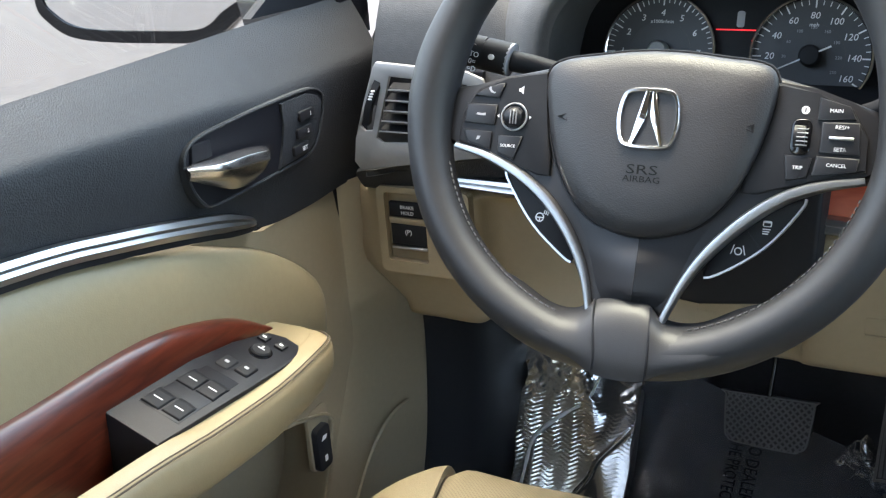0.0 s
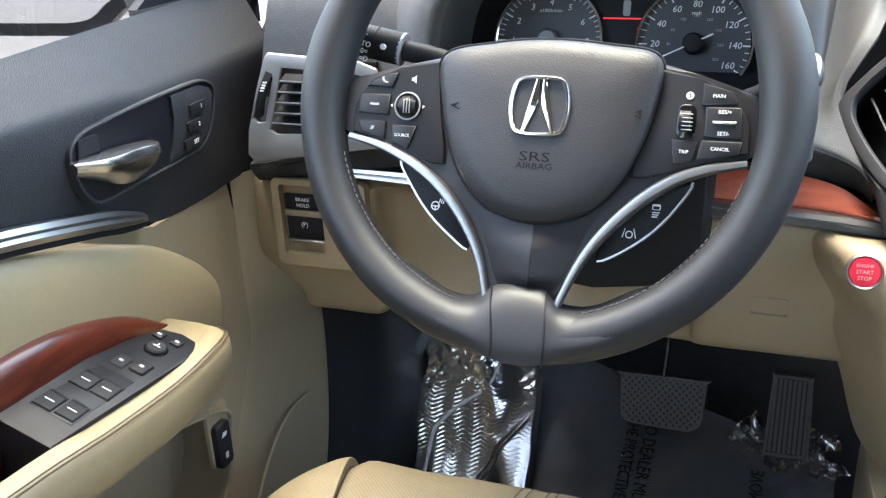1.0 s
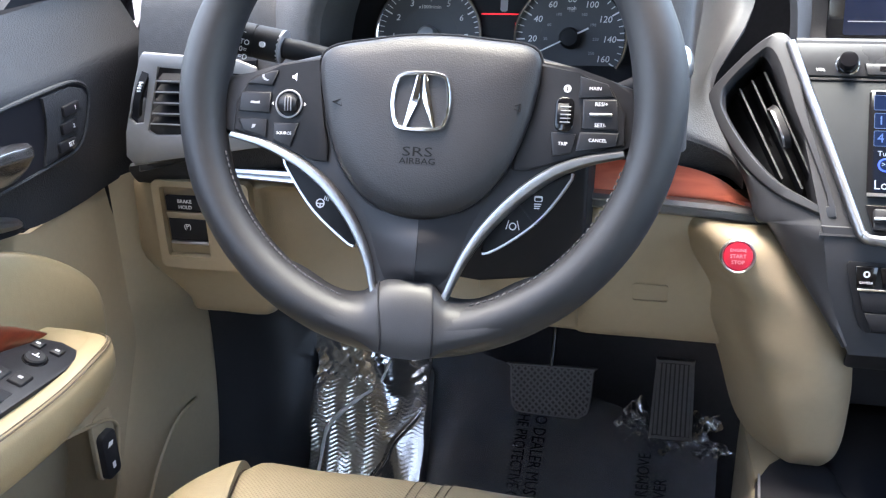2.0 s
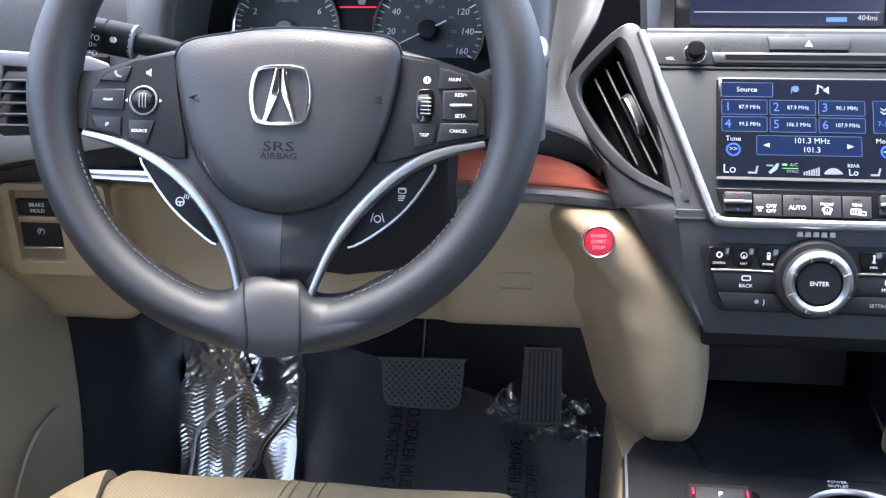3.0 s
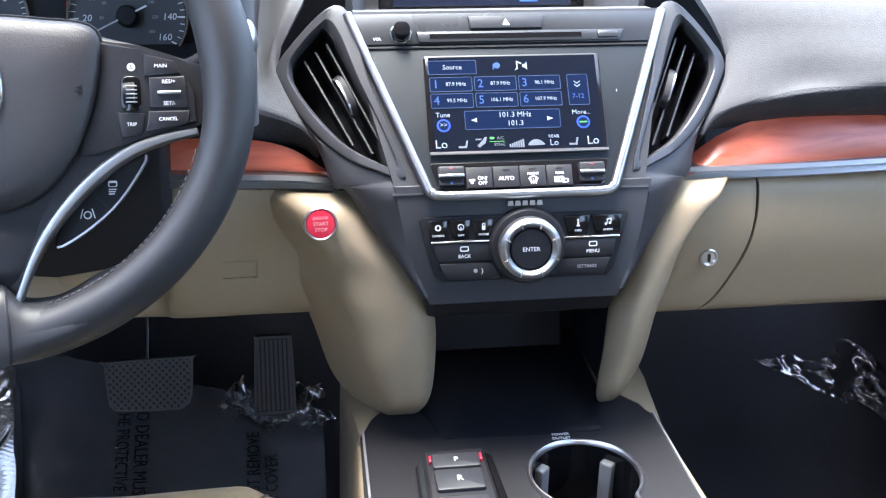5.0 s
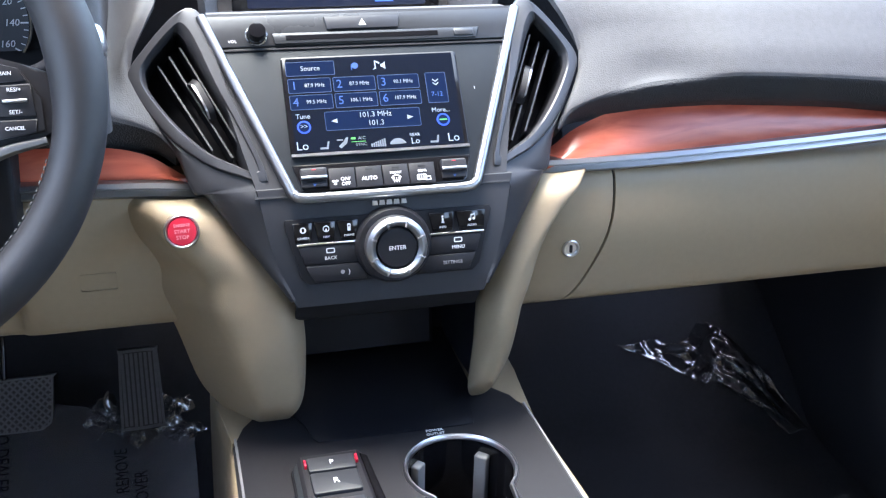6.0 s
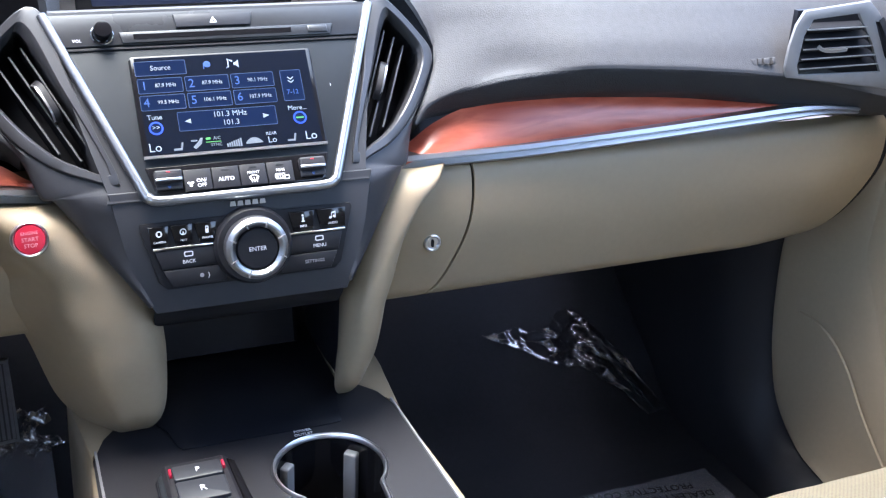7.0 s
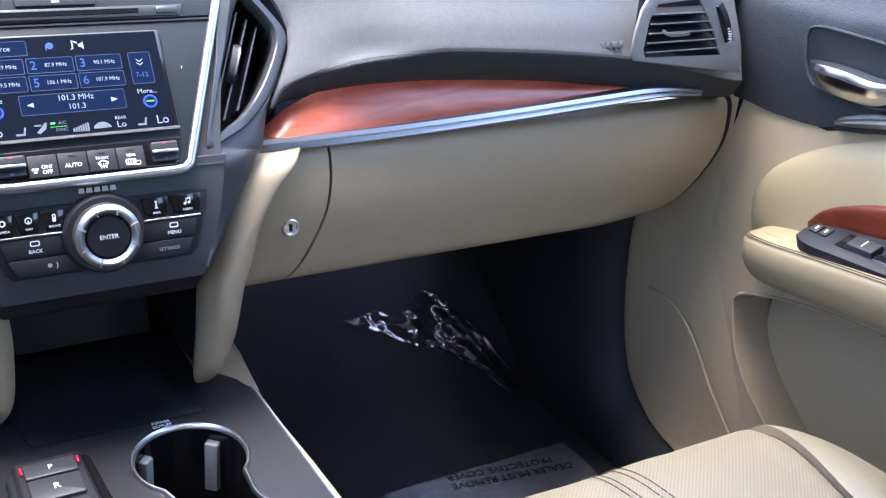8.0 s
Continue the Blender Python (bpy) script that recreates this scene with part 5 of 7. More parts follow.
# plain caliper-like bars inside the ring
for s in (1, -1):
    part("emblem_bar", prism(side([(0.0010, 0.0195), (0.0034, 0.0195), (0.0120, -0.0185), (0.0100, -0.0195), (0.0022, -0.0005), (0.0010, 0.0030)], s), -0.002, 0.0016, EMB, 0.0005), BRIGHT, emblem) if s > 0 else part("emblem_bar", prism(side([(0.0010, 0.0195), (0.0034, 0.0195), (0.0120, -0.0185), (0.0100, -0.0195), (0.0022, -0.0005), (0.0010, 0.0030)], s)[::-1], -0.002, 0.0016, EMB, 0.0005), BRIGHT, emblem)
EMBOSS = material("embossed print", (0.010, 0.010, 0.0115), 0.8, spec=0.15)
lettering("SRS", 0.0092, move(FACE, 0.0003, -0.0338, 0.0138), EMBOSS, air, 0.0003, 1.62)
lettering("AIRBAG", 0.0060, move(FACE, 0.0006, -0.0402, 0.0136), EMBOSS, air, 0.0003, 1.26)
for x in (-0.061, 0.067):
    part("horn_mark", plate([(x - 0.004, -0.001), (x + 0.004, 0.002), (x + 0.004, -0.004)], [[(x - 0.0025, -0.001), (x + 0.0033, 0.0011), (x + 0.0033, -0.0031)]], 0.008, 0.0113, FACE), EMBOSS, air)
# switch pods
for s in (-1, 1):
    o = [(-0.1410, -0.0245), (-0.1400, -0.003), (-0.129, 0.0150), (-0.107, 0.0240), (-0.0755, 0.0310), (-0.0735, 0.0), (-0.0665, -0.030), (-0.0660, -0.0440), (-0.0760, -0.0440), (-0.0950, -0.0370), (-0.1150, -0.0300)]
    o = o if s < 0 else [(-x + 0.003, y) for x, y in o][::-1]
    pod = part("switch_pod", prism(o, -0.006, 0.0022, FACE, 0.0018, 2), BLACK, wheel, "black switch pod")

    def key(pts, txt="", size=0.0046, sym=None):
        b = part("switch_key", prism(pts, 0.001, 0.0040, FACE, 0.0010), SATIN, pod)
        cx, cy = sum(p[0] for p in pts) / len(pts), sum(p[1] for p in pts) / len(pts)
        if txt:
            lettering(txt, size * 0.88, move(FACE, cx, cy, 0.0043), WHITE, b)
        if sym:
            part("symbol", prism([(cx + x * 0.75, cy + y * 0.75) for x, y in sym], 0.0040, 0.0043, FACE), GREYPRINT, b)

    if s < 0:
        key([(-0.1320, 0.0105), (-0.1250, 0.0155), (-0.1130, 0.0200), (-0.1080, 0.0205), (-0.1120, 0.0095)], sym=[(-0.003, 0.003), (-0.001, 0.003), (-0.001, 0.0005), (0.002, -0.002), (0.004, -0.002), (0.003, -0.0035), (-0.001, -0.0025), (-0.0035, 0.0005)])
        key([(-0.1365, 0.0045), (-0.1125, 0.0045), (-0.1130, -0.0105), (-0.1375, -0.0095)], sym=[(-0.005, -0.001), (-0.001, -0.0015), (0.005, -0.0015), (0.005, 0.001), (0.001, 0.0005), (-0.004, 0.001)])
        key([(-0.1375, -0.0145), (-0.1145, -0.0155), (-0.1145, -0.0285), (-0.1330, -0.0240)], sym=[(-0.002, -0.002), (0.001, -0.001), (0.0025, 0.002), (-0.001, 0.002)])
        key([(-0.1090, -0.0175), (-0.0900, -0.0175), (-0.0955, -0.0345), (-0.1085, -0.0300)], "SOURCE", 0.0035)
        part("roller_ring", ring(0.0090, 0.0105, 0.0, 0.0040, move(FACE, -0.0985, -0.0035), 32, 0.0006), GREY, pod)
        rl = part("roller", sweep([FACE @ Vector((-0.1055, -0.0035, 0.001)), FACE @ Vector((-0.1015, -0.0035, 0.001)), FACE @ Vector((-0.0955, -0.0035, 0.001)), FACE @ Vector((-0.0915, -0.0035, 0.001))], circle(0.0075, 22), up=NW, sizes=[0.6, 1, 1, 0.6]), SATIN, pod, "ribbed black roller")
        for k in (-1, 0, 1):
            part("rib", box(-0.0985 + 0.0022 * k, -0.0035, 0.0008, 0.010, 0.006, 0.0092, FACE, 0.0003), GREY, rl)
        part("speaker_symbol", prism([(-0.0970, 0.0150), (-0.0955, 0.0150), (-0.0935, 0.0132), (-0.0935, 0.0190), (-0.0955, 0.0172), (-0.0970, 0.0172)], 0.002, 0.0025, FACE), WHITE, pod)
        for d in (-1, 1):
            part("arrow", prism([(-0.0985 + d * 0.0135, -0.0035), (-0.0985 + d * 0.0118, -0.0022), (-0.0985 + d * 0.0118, -0.0048)], 0.002, 0.0025, FACE), WHITE, pod)
    else:
        key([(0.1110, 0.0215), (0.1110, 0.0070), (0.1340, 0.0085), (0.1300, 0.0165)], "MAIN", 0.0038)
        key([(0.1140, 0.0060), (0.1140, -0.0135), (0.1385, -0.0140), (0.1365, 0.0065)])
        lettering("RES/+", 0.0036, move(FACE, 0.1262, 0.0030, 0.0044), WHITE, pod)
        lettering("SET/-", 0.0036, move(FACE, 0.1262, -0.0112, 0.0044), WHITE, pod)
        part("rocker_bar", box(0.1262, -0.0040, 0.0150, 0.0022, 0.003, 0.0055, FACE, 0.0008), CHROME, pod, "silver rocker bar")
        key([(0.1130, -0.0160), (0.1390, -0.0160), (0.1375, -0.0245), (0.1110, -0.0290)], "CANCEL", 0.0036)
        key([(0.0930, -0.0165), (0.1105, -0.0175), (0.1080, -0.0305), (0.0955, -0.0330)], "TRIP", 0.0037)
        part("roller_well", prism(rounded(0.013, 0.0235, 0.005, cx=0.1020, cy=-0.0045), 0.001, 0.0030, FACE, 0.001), GLOSS, pod)
        part("roller", sweep([FACE @ Vector((0.0985, -0.0045, 0.000)), FACE @ Vector((0.1055, -0.0045, 0.000))], circle(0.0078, 22), up=NW), SATIN, pod, "ribbed black roller")
        for k in (-2, -1, 0, 1, 2):
            part("rib", box(0.1020, -0.0045 + 0.0026 * k, 0.0070, 0.0009, 0.004, 0.0082 - 0.0005 * abs(k), FACE, 0.0003), GREY, pod)
        part("info_symbol", plate(circle(0.0026, 16, 0.1030, 0.0130), [rounded(0.0009, 0.0032, 0.0003, 2, 0.1030, 0.0130)], 0.002, 0.0026, FACE), WHITE, pod)
    # shift paddle pad under the chrome
    leaf = [(-0.1010, -0.0440), (-0.0910, -0.0613), (-0.0751, -0.0809), (-0.0566, -0.0963), (-0.0427, -0.1049), (-0.0430, -0.0941), (-0.0510, -0.0769), (-0.0680, -0.0600), (-0.0850, -0.0480)]
    if s > 0:
        leaf = [(0.1120, -0.0450), (0.1031, -0.0624), (0.0886, -0.0805), (0.0685, -0.0963), (0.0523, -0.1041), (0.0560, -0.0904), (0.0690, -0.0740), (0.0900, -0.0545)]
    leaf = spline(leaf, 3, True)
    pd = part("spoke_pad", prism(leaf, -0.016, -0.009, FACE, 0.001), BLACK, wheel, "black switch wing with a silver edge")
    edge = leaf[:13]
    part("pad_edge", sweep([FACE @ Vector((x, y, -0.009)) for x, y in edge], [(-0.0007, -0.004), (0.0007, -0.004), (0.0007, 0.001), (-0.0007, 0.001)], up=NW), CHROME, pd)
    if s < 0:
        part("symbol", plate(circle(0.0034, 18, -0.0705, -0.0752), [circle(0.0026, 14, -0.0705, -0.0752)], -0.009, -0.0086, FACE), WHITE, pd)
        part("symbol", box(-0.0705, -0.0754, 0.0052, 0.0008, -0.009, -0.0086, FACE, 0), WHITE, pd)
        part("symbol", box(-0.0705, -0.0772, 0.0009, 0.0030, -0.009, -0.0086, FACE, 0), WHITE, pd)
        for k in range(3):
            part("symbol", box(-0.0672 + 0.0015 * k, -0.0712, 0.0007, 0.0030, -0.009, -0.0086, FACE @ pose(-0.0672, -0.0712, 0, 0, 0, -14) @ pose(0.0672, 0.0712, 0), 0), WHITE, pd)
    else:
        part("symbol", plate(rounded(0.0058, 0.0040, 0.001, cx=0.0895, cy=-0.0635), [rounded(0.0044, 0.0022, 0.0006, cx=0.0895, cy=-0.0640)], -0.009, -0.0086, FACE), WHITE, pd)
        for k in range(3):
            part("symbol", box(0.0893 - 0.0003 * k, -0.0672 - 0.0015 * k, 0.0050 - 0.0006 * k, 0.0007, -0.009, -0.0086, FACE, 0), WHITE, pd)
        part("symbol", plate(circle(0.0027, 18, 0.0727, -0.0836), [circle(0.0019, 14, 0.0727, -0.0836)], -0.009, -0.0086, FACE), WHITE, pd)
        for k in (-1, 1):
            part("symbol", prism([(0.0727 + k * 0.0026, -0.0795), (0.0727 + k * 0.0033, -0.0795), (0.0727 + k * 0.0050, -0.0858), (0.0727 + k * 0.0043, -0.0858)][::k], -0.009, -0.0086, FACE), WHITE, pd)
        part("pad_split", box(0.0830, -0.0760, 0.0011, 0.0190, -0.0090, -0.0085, FACE @ pose(0.0830, -0.0760, 0, 0, 0, 41) @ pose(-0.0830, 0.0760, 0), 0), BINBLACK, pd)

# ---------- doors ----------
def build_door(s, word):
    d = thing("door_1" if s < 0 else "door_2", f"{word} shut door in charcoal and beige with red wood", "car door", (s * 0.8, -0.1, -0.1))
    tagged(d, kind="structure")
    P = lambda pts: [(s * x, y, z) for x, y, z in pts]
    Q = lambda pts: [(-s * y, z) for y, z in pts] if s < 0 else [(-y, z) for y, z in pts][::-1]

    def wall(x):
        """A frame on the door: local x runs along the car, y up, z into the cabin."""
        return Matrix(((0, 0, -s, s * x), (-s, 0, 0, 0), (0, 1, 0, 0), (0, 0, 0, 1)))

    HX = 0.7385
    low = {-1.0: 0.665, -0.75: 0.655, -0.5: 0.635, -0.26: 0.606, -0.16: 0.588, -0.016: 0.551, 0.03: 0.529, 0.10: 0.523, 0.16: 0.525, 0.24: 0.53}
    ys = sorted(low)
    rows = []
    ys = [y for y in ys if y < 0.12]
    for f, x in ((0.0, 0.7885), (0.03, 0.7835), (0.12, 0.768), (0.24, 0.7495), (0.29, 0.7425), (0.34, 0.7395), (0.42, 0.739), (0.55, 0.7405), (0.75, 0.745), (1.0, 0.7545)):
        row = [(s * x, y, 0.699 + (low[y] - 0.699) * f) for y in ys]
        zf = 0.699 + (0.525 - 0.699) * f
        yf = 0.146 + 0.090 * ((zf - 0.525) / 0.175) ** 1.05 + 0.024
        if s < 0:
            yf = max(yf, 0.214)
        row += [(s * (x - 0.002), (0.10 + yf) / 2, zf), (s * (x - 0.003), yf, zf)]
        rows.append(row)
    part("upper_trim", surface(rows, 4, 5), DOOR_DARK, d, "grained black upper door trim")
    part("window_seal", sweep(P([(0.798, -1.0, 0.692), (0.798, 0.10, 0.692), (0.796, 0.30, 0.690)]), rounded(0.007, 0.008, 0.002, 2)), BLACK, d, "black rubber window seal")
    # flat base panel with the pocket cut through it
    edge = [(0.150, 0.526), (0.165, 0.474), (0.225, 0.40), (0.268, 0.352), (0.279, 0.315), (0.274, 0.23), (0.260, 0.16), (0.235, 0.105), (0.184, 0.064), (0.128, 0.05)]
    out = [tuple(p) for p in spline(edge, 4)] + [(-1.0, 0.03), (-1.0, 0.62), (-0.3, 0.585), (-0.016, 0.540), (0.03, 0.524)]
    pocket = [tuple(p) for p in spline([(-0.02, 0.130), (0.020, 0.162), (0.054, 0.189), (0.082, 0.225), (0.100, 0.277), (0.098, 0.290), (0.088, 0.299), (0.065, 0.308), (0.0, 0.326), (-0.12, 0.342), (-0.5, 0.362)], 4)] + [(-0.5, 0.12)]
    part("base_panel", plate(Q(out), [Q(pocket)], -0.006, 0.0, wall(0.757)), BEIGE, d, "beige lower door panel")
    pk = part("pocket", prism(Q([(0.09, 0.33), (0.09, 0.10), (-0.55, 0.10), (-0.55, 0.38), (0.0, 0.36)]), -0.062, -0.056, wall(0.757)), BEIGE, d, "recessed beige door pocket")
    part("pocket_wall", sweep([wall(0.757) @ Vector((*Q([p])[0], -0.031)) for p in pocket[:40]], [(-0.002, -0.031), (0.002, -0.031), (0.002, 0.031), (-0.002, 0.031)], up=(-s, 0, 0)), BEIGE, pk)
    part("pocket_lip", sweep([wall(0.757) @ Vector((*Q([p])[0], 0.001)) for p in pocket[:40]], circle(0.0022, 8), up=(-s, 0, 0)), BEIGE, d)
    # raised front part with a curved crease
    rows = []
    for z, e in ((0.527, 0.172 if s > 0 else 0.222), (0.500, 0.172 if s > 0 else 0.218), (0.45, 0.190 if s > 0 else 0.216), (0.40, 0.225), (0.352, 0.268), (0.315, 0.279), (0.23, 0.274), (0.16, 0.260), (0.105, 0.235), (0.064, 0.184), (0.05, 0.128)):
        a = 0.158 if z > 0.35 else 0.158 - 0.55 * (0.35 - z) if z > 0.2 else 0.0755 - 0.45 * (0.2 - z)
        rows.append([(s * x, a + (e - a) * k, z) for k, x in ((0, 0.7572), (0.1, 0.7545), (0.5, 0.7455), (0.93, 0.735), (1.0, 0.739))])
    part("front_panel", surface(rows, 4, 4), BEIGE, d, "beige raised front of the door panel")
    if s < 0:
        # plate added behind the door to stop light leaking into the footwell
        blocker = part("leak_plate", prism(Q([(0.10, 0.30), (0.26, 0.02), (0.84, 0.02), (0.84, 0.74), (0.30, 0.67), (0.22, 0.60), (0.10, 0.60)]), -0.014, -0.009, wall(0.757)), BLACK)
        tagged(blocker, "added black plate that stops light beside the dashboard end", "wall", kind="structure")
    crease = spline(P([(0.7355, 0.225, 0.245), (0.738, 0.195, 0.244), (0.7405, 0.165, 0.232), (0.743, 0.134, 0.205), (0.7455, 0.098, 0.160), (0.750, 0.05, 0.11)]), 5)
    part("crease", sweep(crease, [(-0.0016, -0.001), (0.0016, -0.001), (0.0, 0.0012)], up=(-s, 0, 0)), BEIGE, d, "raised crease line")
    # padded insert
    top = [(-1.0, 0.662), (-0.75, 0.650), (-0.5, 0.630), (-0.263, 0.599), (-0.162, 0.579), (-0.071, 0.550), (0.016, 0.513), (0.070, 0.476), (0.096, 0.440), (0.104, 0.415)]
    rows = []
    for f, x in ((0.0, 0.758), (0.04, 0.746), (0.15, 0.735), (0.4, 0.729), (0.75, 0.730), (1.0, 0.736)):
        rows.append([(s * (x + ((0.758 - x) if i == len(top) - 1 else 0.45 * (0.758 - x) if i == len(top) - 2 else 0)), y - (0.008 * f if i > 7 else 0), z + (0.388 - z) * f) for i, (y, z) in enumerate(top)])
    part("padded_insert", surface(rows, 5, 5), BEIGE_SOFT, d, "padded beige leatherette insert")
    # chrome strip under the dark trim
    path = spline(P([(0.748, -1.0, 0.664), (0.746, -0.75, 0.654), (0.744, -0.5, 0.633), (0.743, -0.26, 0.606), (0.743, -0.16, 0.588), (0.744, -0.06, 0.564), (0.746, -0.006, 0.5475), (0.749, 0.012, 0.540)]), 6)
    n = len(path)
    prof = [(0.006, -0.008), (-0.004, -0.007), (-0.0065, -0.002), (-0.004, 0.001), (-0.006, 0.004), (-0.003, 0.008), (0.006, 0.008)]
    part("chrome_strip", sweep(path, [(x * s, y) for x, y in prof], sizes=[1.0 if i < n - 10 else 0.3 + 0.7 * (n - 1 - i) / 10 for i in range(n)]), STRIP, d, "satin chrome strip")
    # black bar in place of the shade under the strip
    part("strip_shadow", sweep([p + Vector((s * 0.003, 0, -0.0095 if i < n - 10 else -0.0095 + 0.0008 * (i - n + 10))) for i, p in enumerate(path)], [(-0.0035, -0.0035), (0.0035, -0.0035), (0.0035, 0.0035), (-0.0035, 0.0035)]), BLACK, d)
    # armrest
    secs = []
    nose = ((0.072, 0.377, 0.745, 0.35), (0.066, 0.392, 0.716, 0.75), (0.052, 0.403, 0.694, 0.95), (0.030, 0.410, 0.677, 1.0), (-0.005, 0.417, 0.668, 1.0), (-0.06, 0.427, 0.664, 1.0), (-0.185, 0.447, 0.660, 1.0), (-0.215, 0.453, 0.660, 1.0), (-0.28, 0.463, 0.660, 1.0), (-0.5, 0.48, 0.660, 1.0), (-1.0, 0.49, 0.66, 1.0))
    for y, z, xi, w in nose if s > 0 else ((0.006, 0.420, 0.745, 0.35), (0.004, 0.438, 0.708, 0.75), (-0.004, 0.449, 0.678, 0.95), (-0.020, 0.454, 0.659, 1.0), (-0.052, 0.457, 0.650, 1.0), (-0.108, 0.456, 0.648, 1.0), (-0.185, 0.462, 0.648, 1.0), (-0.215, 0.466, 0.648, 1.0), (-0.28, 0.472, 0.650, 1.0), (-0.5, 0.485, 0.655, 1.0), (-1.0, 0.49, 0.66, 1.0)):
        h = -0.040 if y < -0.2 else 0.004 * w
        secs.append(P([(0.755, y, z + h), (xi + 0.030, y, z + h), (xi + 0.0215, y, z + 0.003 * w), (xi + 0.006, y, z + 0.001), (xi, y, z - 0.007 * w), (xi + 0.004, y, z - 0.030 * w), (xi + 0.028, y, z - 0.056 * w), (0.757, y, z - 0.070 * w)]))
    arm = part("armrest", surface(secs, 4, 4, 0.002), BEIGE_SOFT, d, "beige armrest with a stitched edge")
    line = [(c[3][0], c[3][1], c[3][2] + 0.0008) for c in secs[1:]]
    thread([(x - s * 0.004, y, z - 0.001) for x, y, z in spline(line, 4)], 0.0007, SEAM, arm, "seam")
    thread([(x - s * 0.0015, y, z + 0.0006) for x, y, z in spline(line, 4)], 0.0006, SEAM, arm, "seam")
    wt = [(-1.0, 0.57), (-0.75, 0.55), (-0.5, 0.53), (-0.295, 0.5185), (-0.19, 0.516), (-0.129, 0.507), (-0.062, 0.484), (-0.008, 0.449)]
    if s > 0:
        wt = wt[:4] + [(-0.15, 0.506), (-0.087, 0.4875), (-0.047, 0.472), (-0.020, 0.457), (-0.007, 0.440)]
    rows = [[(s * x, y, z + ((0.42 if y < -0.2 else 0.452 if s < 0 else 0.432) - z) * f) for y, z in wt] for f, x in ((0.0, 0.732), (0.06, 0.722), (0.3, 0.7155 if s < 0 else 0.7195), (1.0, 0.7165 if s < 0 else 0.721))]
    part("wood_inlay", surface(rows, 4, 6, 0.003), DOOR_WOOD_DIM, d, "glossy reddish wood inlay")
    thread([(s * 0.7345, y, z + 0.002) for y, z in [tuple(p) for p in spline(wt, 4)]], 0.0018, BLACK, d, "wood_gap")
    part("pull_well", surface([P([(x, y, z) for y in (-0.205, -0.4, -1.0)]) for x, z in ((0.7145, 0.435), (0.711, 0.428), (0.690, 0.425), (0.672, 0.440), (0.671, 0.470))], 3, 2, 0.002), BLACK, d, "black pull well behind the switches")
    # switch panel
    ex, ey, nz = Vector((s * -0.941, -0.0225, -0.3377)), Vector((0, 0.9978, -0.0665)), Vector((s * -0.3384, 0.0626, 0.9389))
    if s < 0:
        SW = Matrix(((ex.x, ey.x, nz.x, -0.693), (ex.y, ey.y, nz.y, -0.14), (ex.z, ey.z, nz.z, 0.4722), (0, 0, 0, 1)))
    else:
        ex = -ex
        SW = Matrix(((ex.x, ey.x, nz.x, 0.695), (ex.y, ey.y, nz.y, -0.112), (ex.z, ey.z, nz.z, 0.450), (0, 0, 0, 1)))
    k = -s
    O = lambda pts: [(x * k, y) for x, y in pts] if k > 0 else [(x * k, y) for x, y in pts][::-1]
    o = O([(-0.0265, -0.083), (0.0235, -0.083), (0.0285, 0.060), (0.0270, 0.076), (0.020, 0.0875), (0.006, 0.0890), (-0.008, 0.083), (-0.0185, 0.05), (-0.0245, 0.0)])
    o = [(x * 1.04, y * 1.05) if s < 0 else (x * 0.96, y * 0.95) for x, y in o]
    panel = part("switch_panel", prism(o, -0.05, 0.002, SW, 0.0015), BINBLACK, d, "black window switch panel")
    if s < 0:
        part("switch_well", prism([(-0.0185, -0.060), (0.0190, -0.060), (0.0190, 0.012), (-0.0130, 0.012)], 0.0, 0.0024, SW, 0.0008), BINBLACK, panel)
        for x, y in ((-0.0070, -0.0105), (0.0110, -0.0095), (-0.0095, -0.0470), (0.0090, -0.0455)):
            w = part("window_switch", frustum([(x - 0.0080, y - 0.011), (x + 0.0080, y - 0.011), (x + 0.0075, y + 0.006), (x - 0.0075, y + 0.006)], [(x - 0.0088, y - 0.012), (x + 0.0088, y - 0.012), (x + 0.0088, y + 0.014), (x - 0.0088, y + 0.014)], 0.0040, 0.001, SW, 0.0010), BLACK, panel, "satin black window switch")
            part("mark", box(x, y - 0.002, 0.0080, 0.0009, 0.0036, 0.0043, SW, 0), WHITE, w)
        for x, y, txt in ((-0.0045, 0.0265, ".."), (0.0120, 0.0300, "")):
            w = part("lock_switch", frustum(rounded(0.0125, 0.0155, 0.002, cx=x, cy=y), rounded(0.0145, 0.0175, 0.002, cx=x, cy=y), 0.0042 if txt == "" else 0.0032, 0.001, SW, 0.001), BLACK, panel)
            part("mark", prism(rounded(0.004, 0.003, 0.0008, cx=x, cy=y), 0.003, 0.0045 if txt == "" else 0.0035, SW), GREYPRINT, w)
        part("mirror_knob_ring", ring(0.0085, 0.0100, 0.001, 0.0030, move(SW, 0.0048, 0.0590), 30, 0.0006), GLOSS, panel)
        kn = part("mirror_knob", pillow(circle(0.0086, 26), move(SW, 0.0048, 0.0590), [(1, 0), (1, 0.0042), (0.85, 0.0054), (0.4, 0.0054)]), BLACK, panel, "round mirror knob")
        part("mark", box(0.0048, 0.0590, 0.0066, 0.0010, 0.0050, 0.0058, SW, 0), WHITE, kn)
        part("mark", box(0.0048, 0.0608, 0.0010, 0.0045, 0.0050, 0.0058, SW, 0), WHITE, kn)
        for x, y in ((-0.0045, 0.0765), (0.0120, 0.0775)):
            w = part("mirror_button", box(x, y, 0.0088, 0.0085, 0.001, 0.0042, SW), SATIN, panel)
            part("mark", box(x, y, 0.0035, 0.0020, 0.004, 0.0045, SW, 0), WHITE, w)
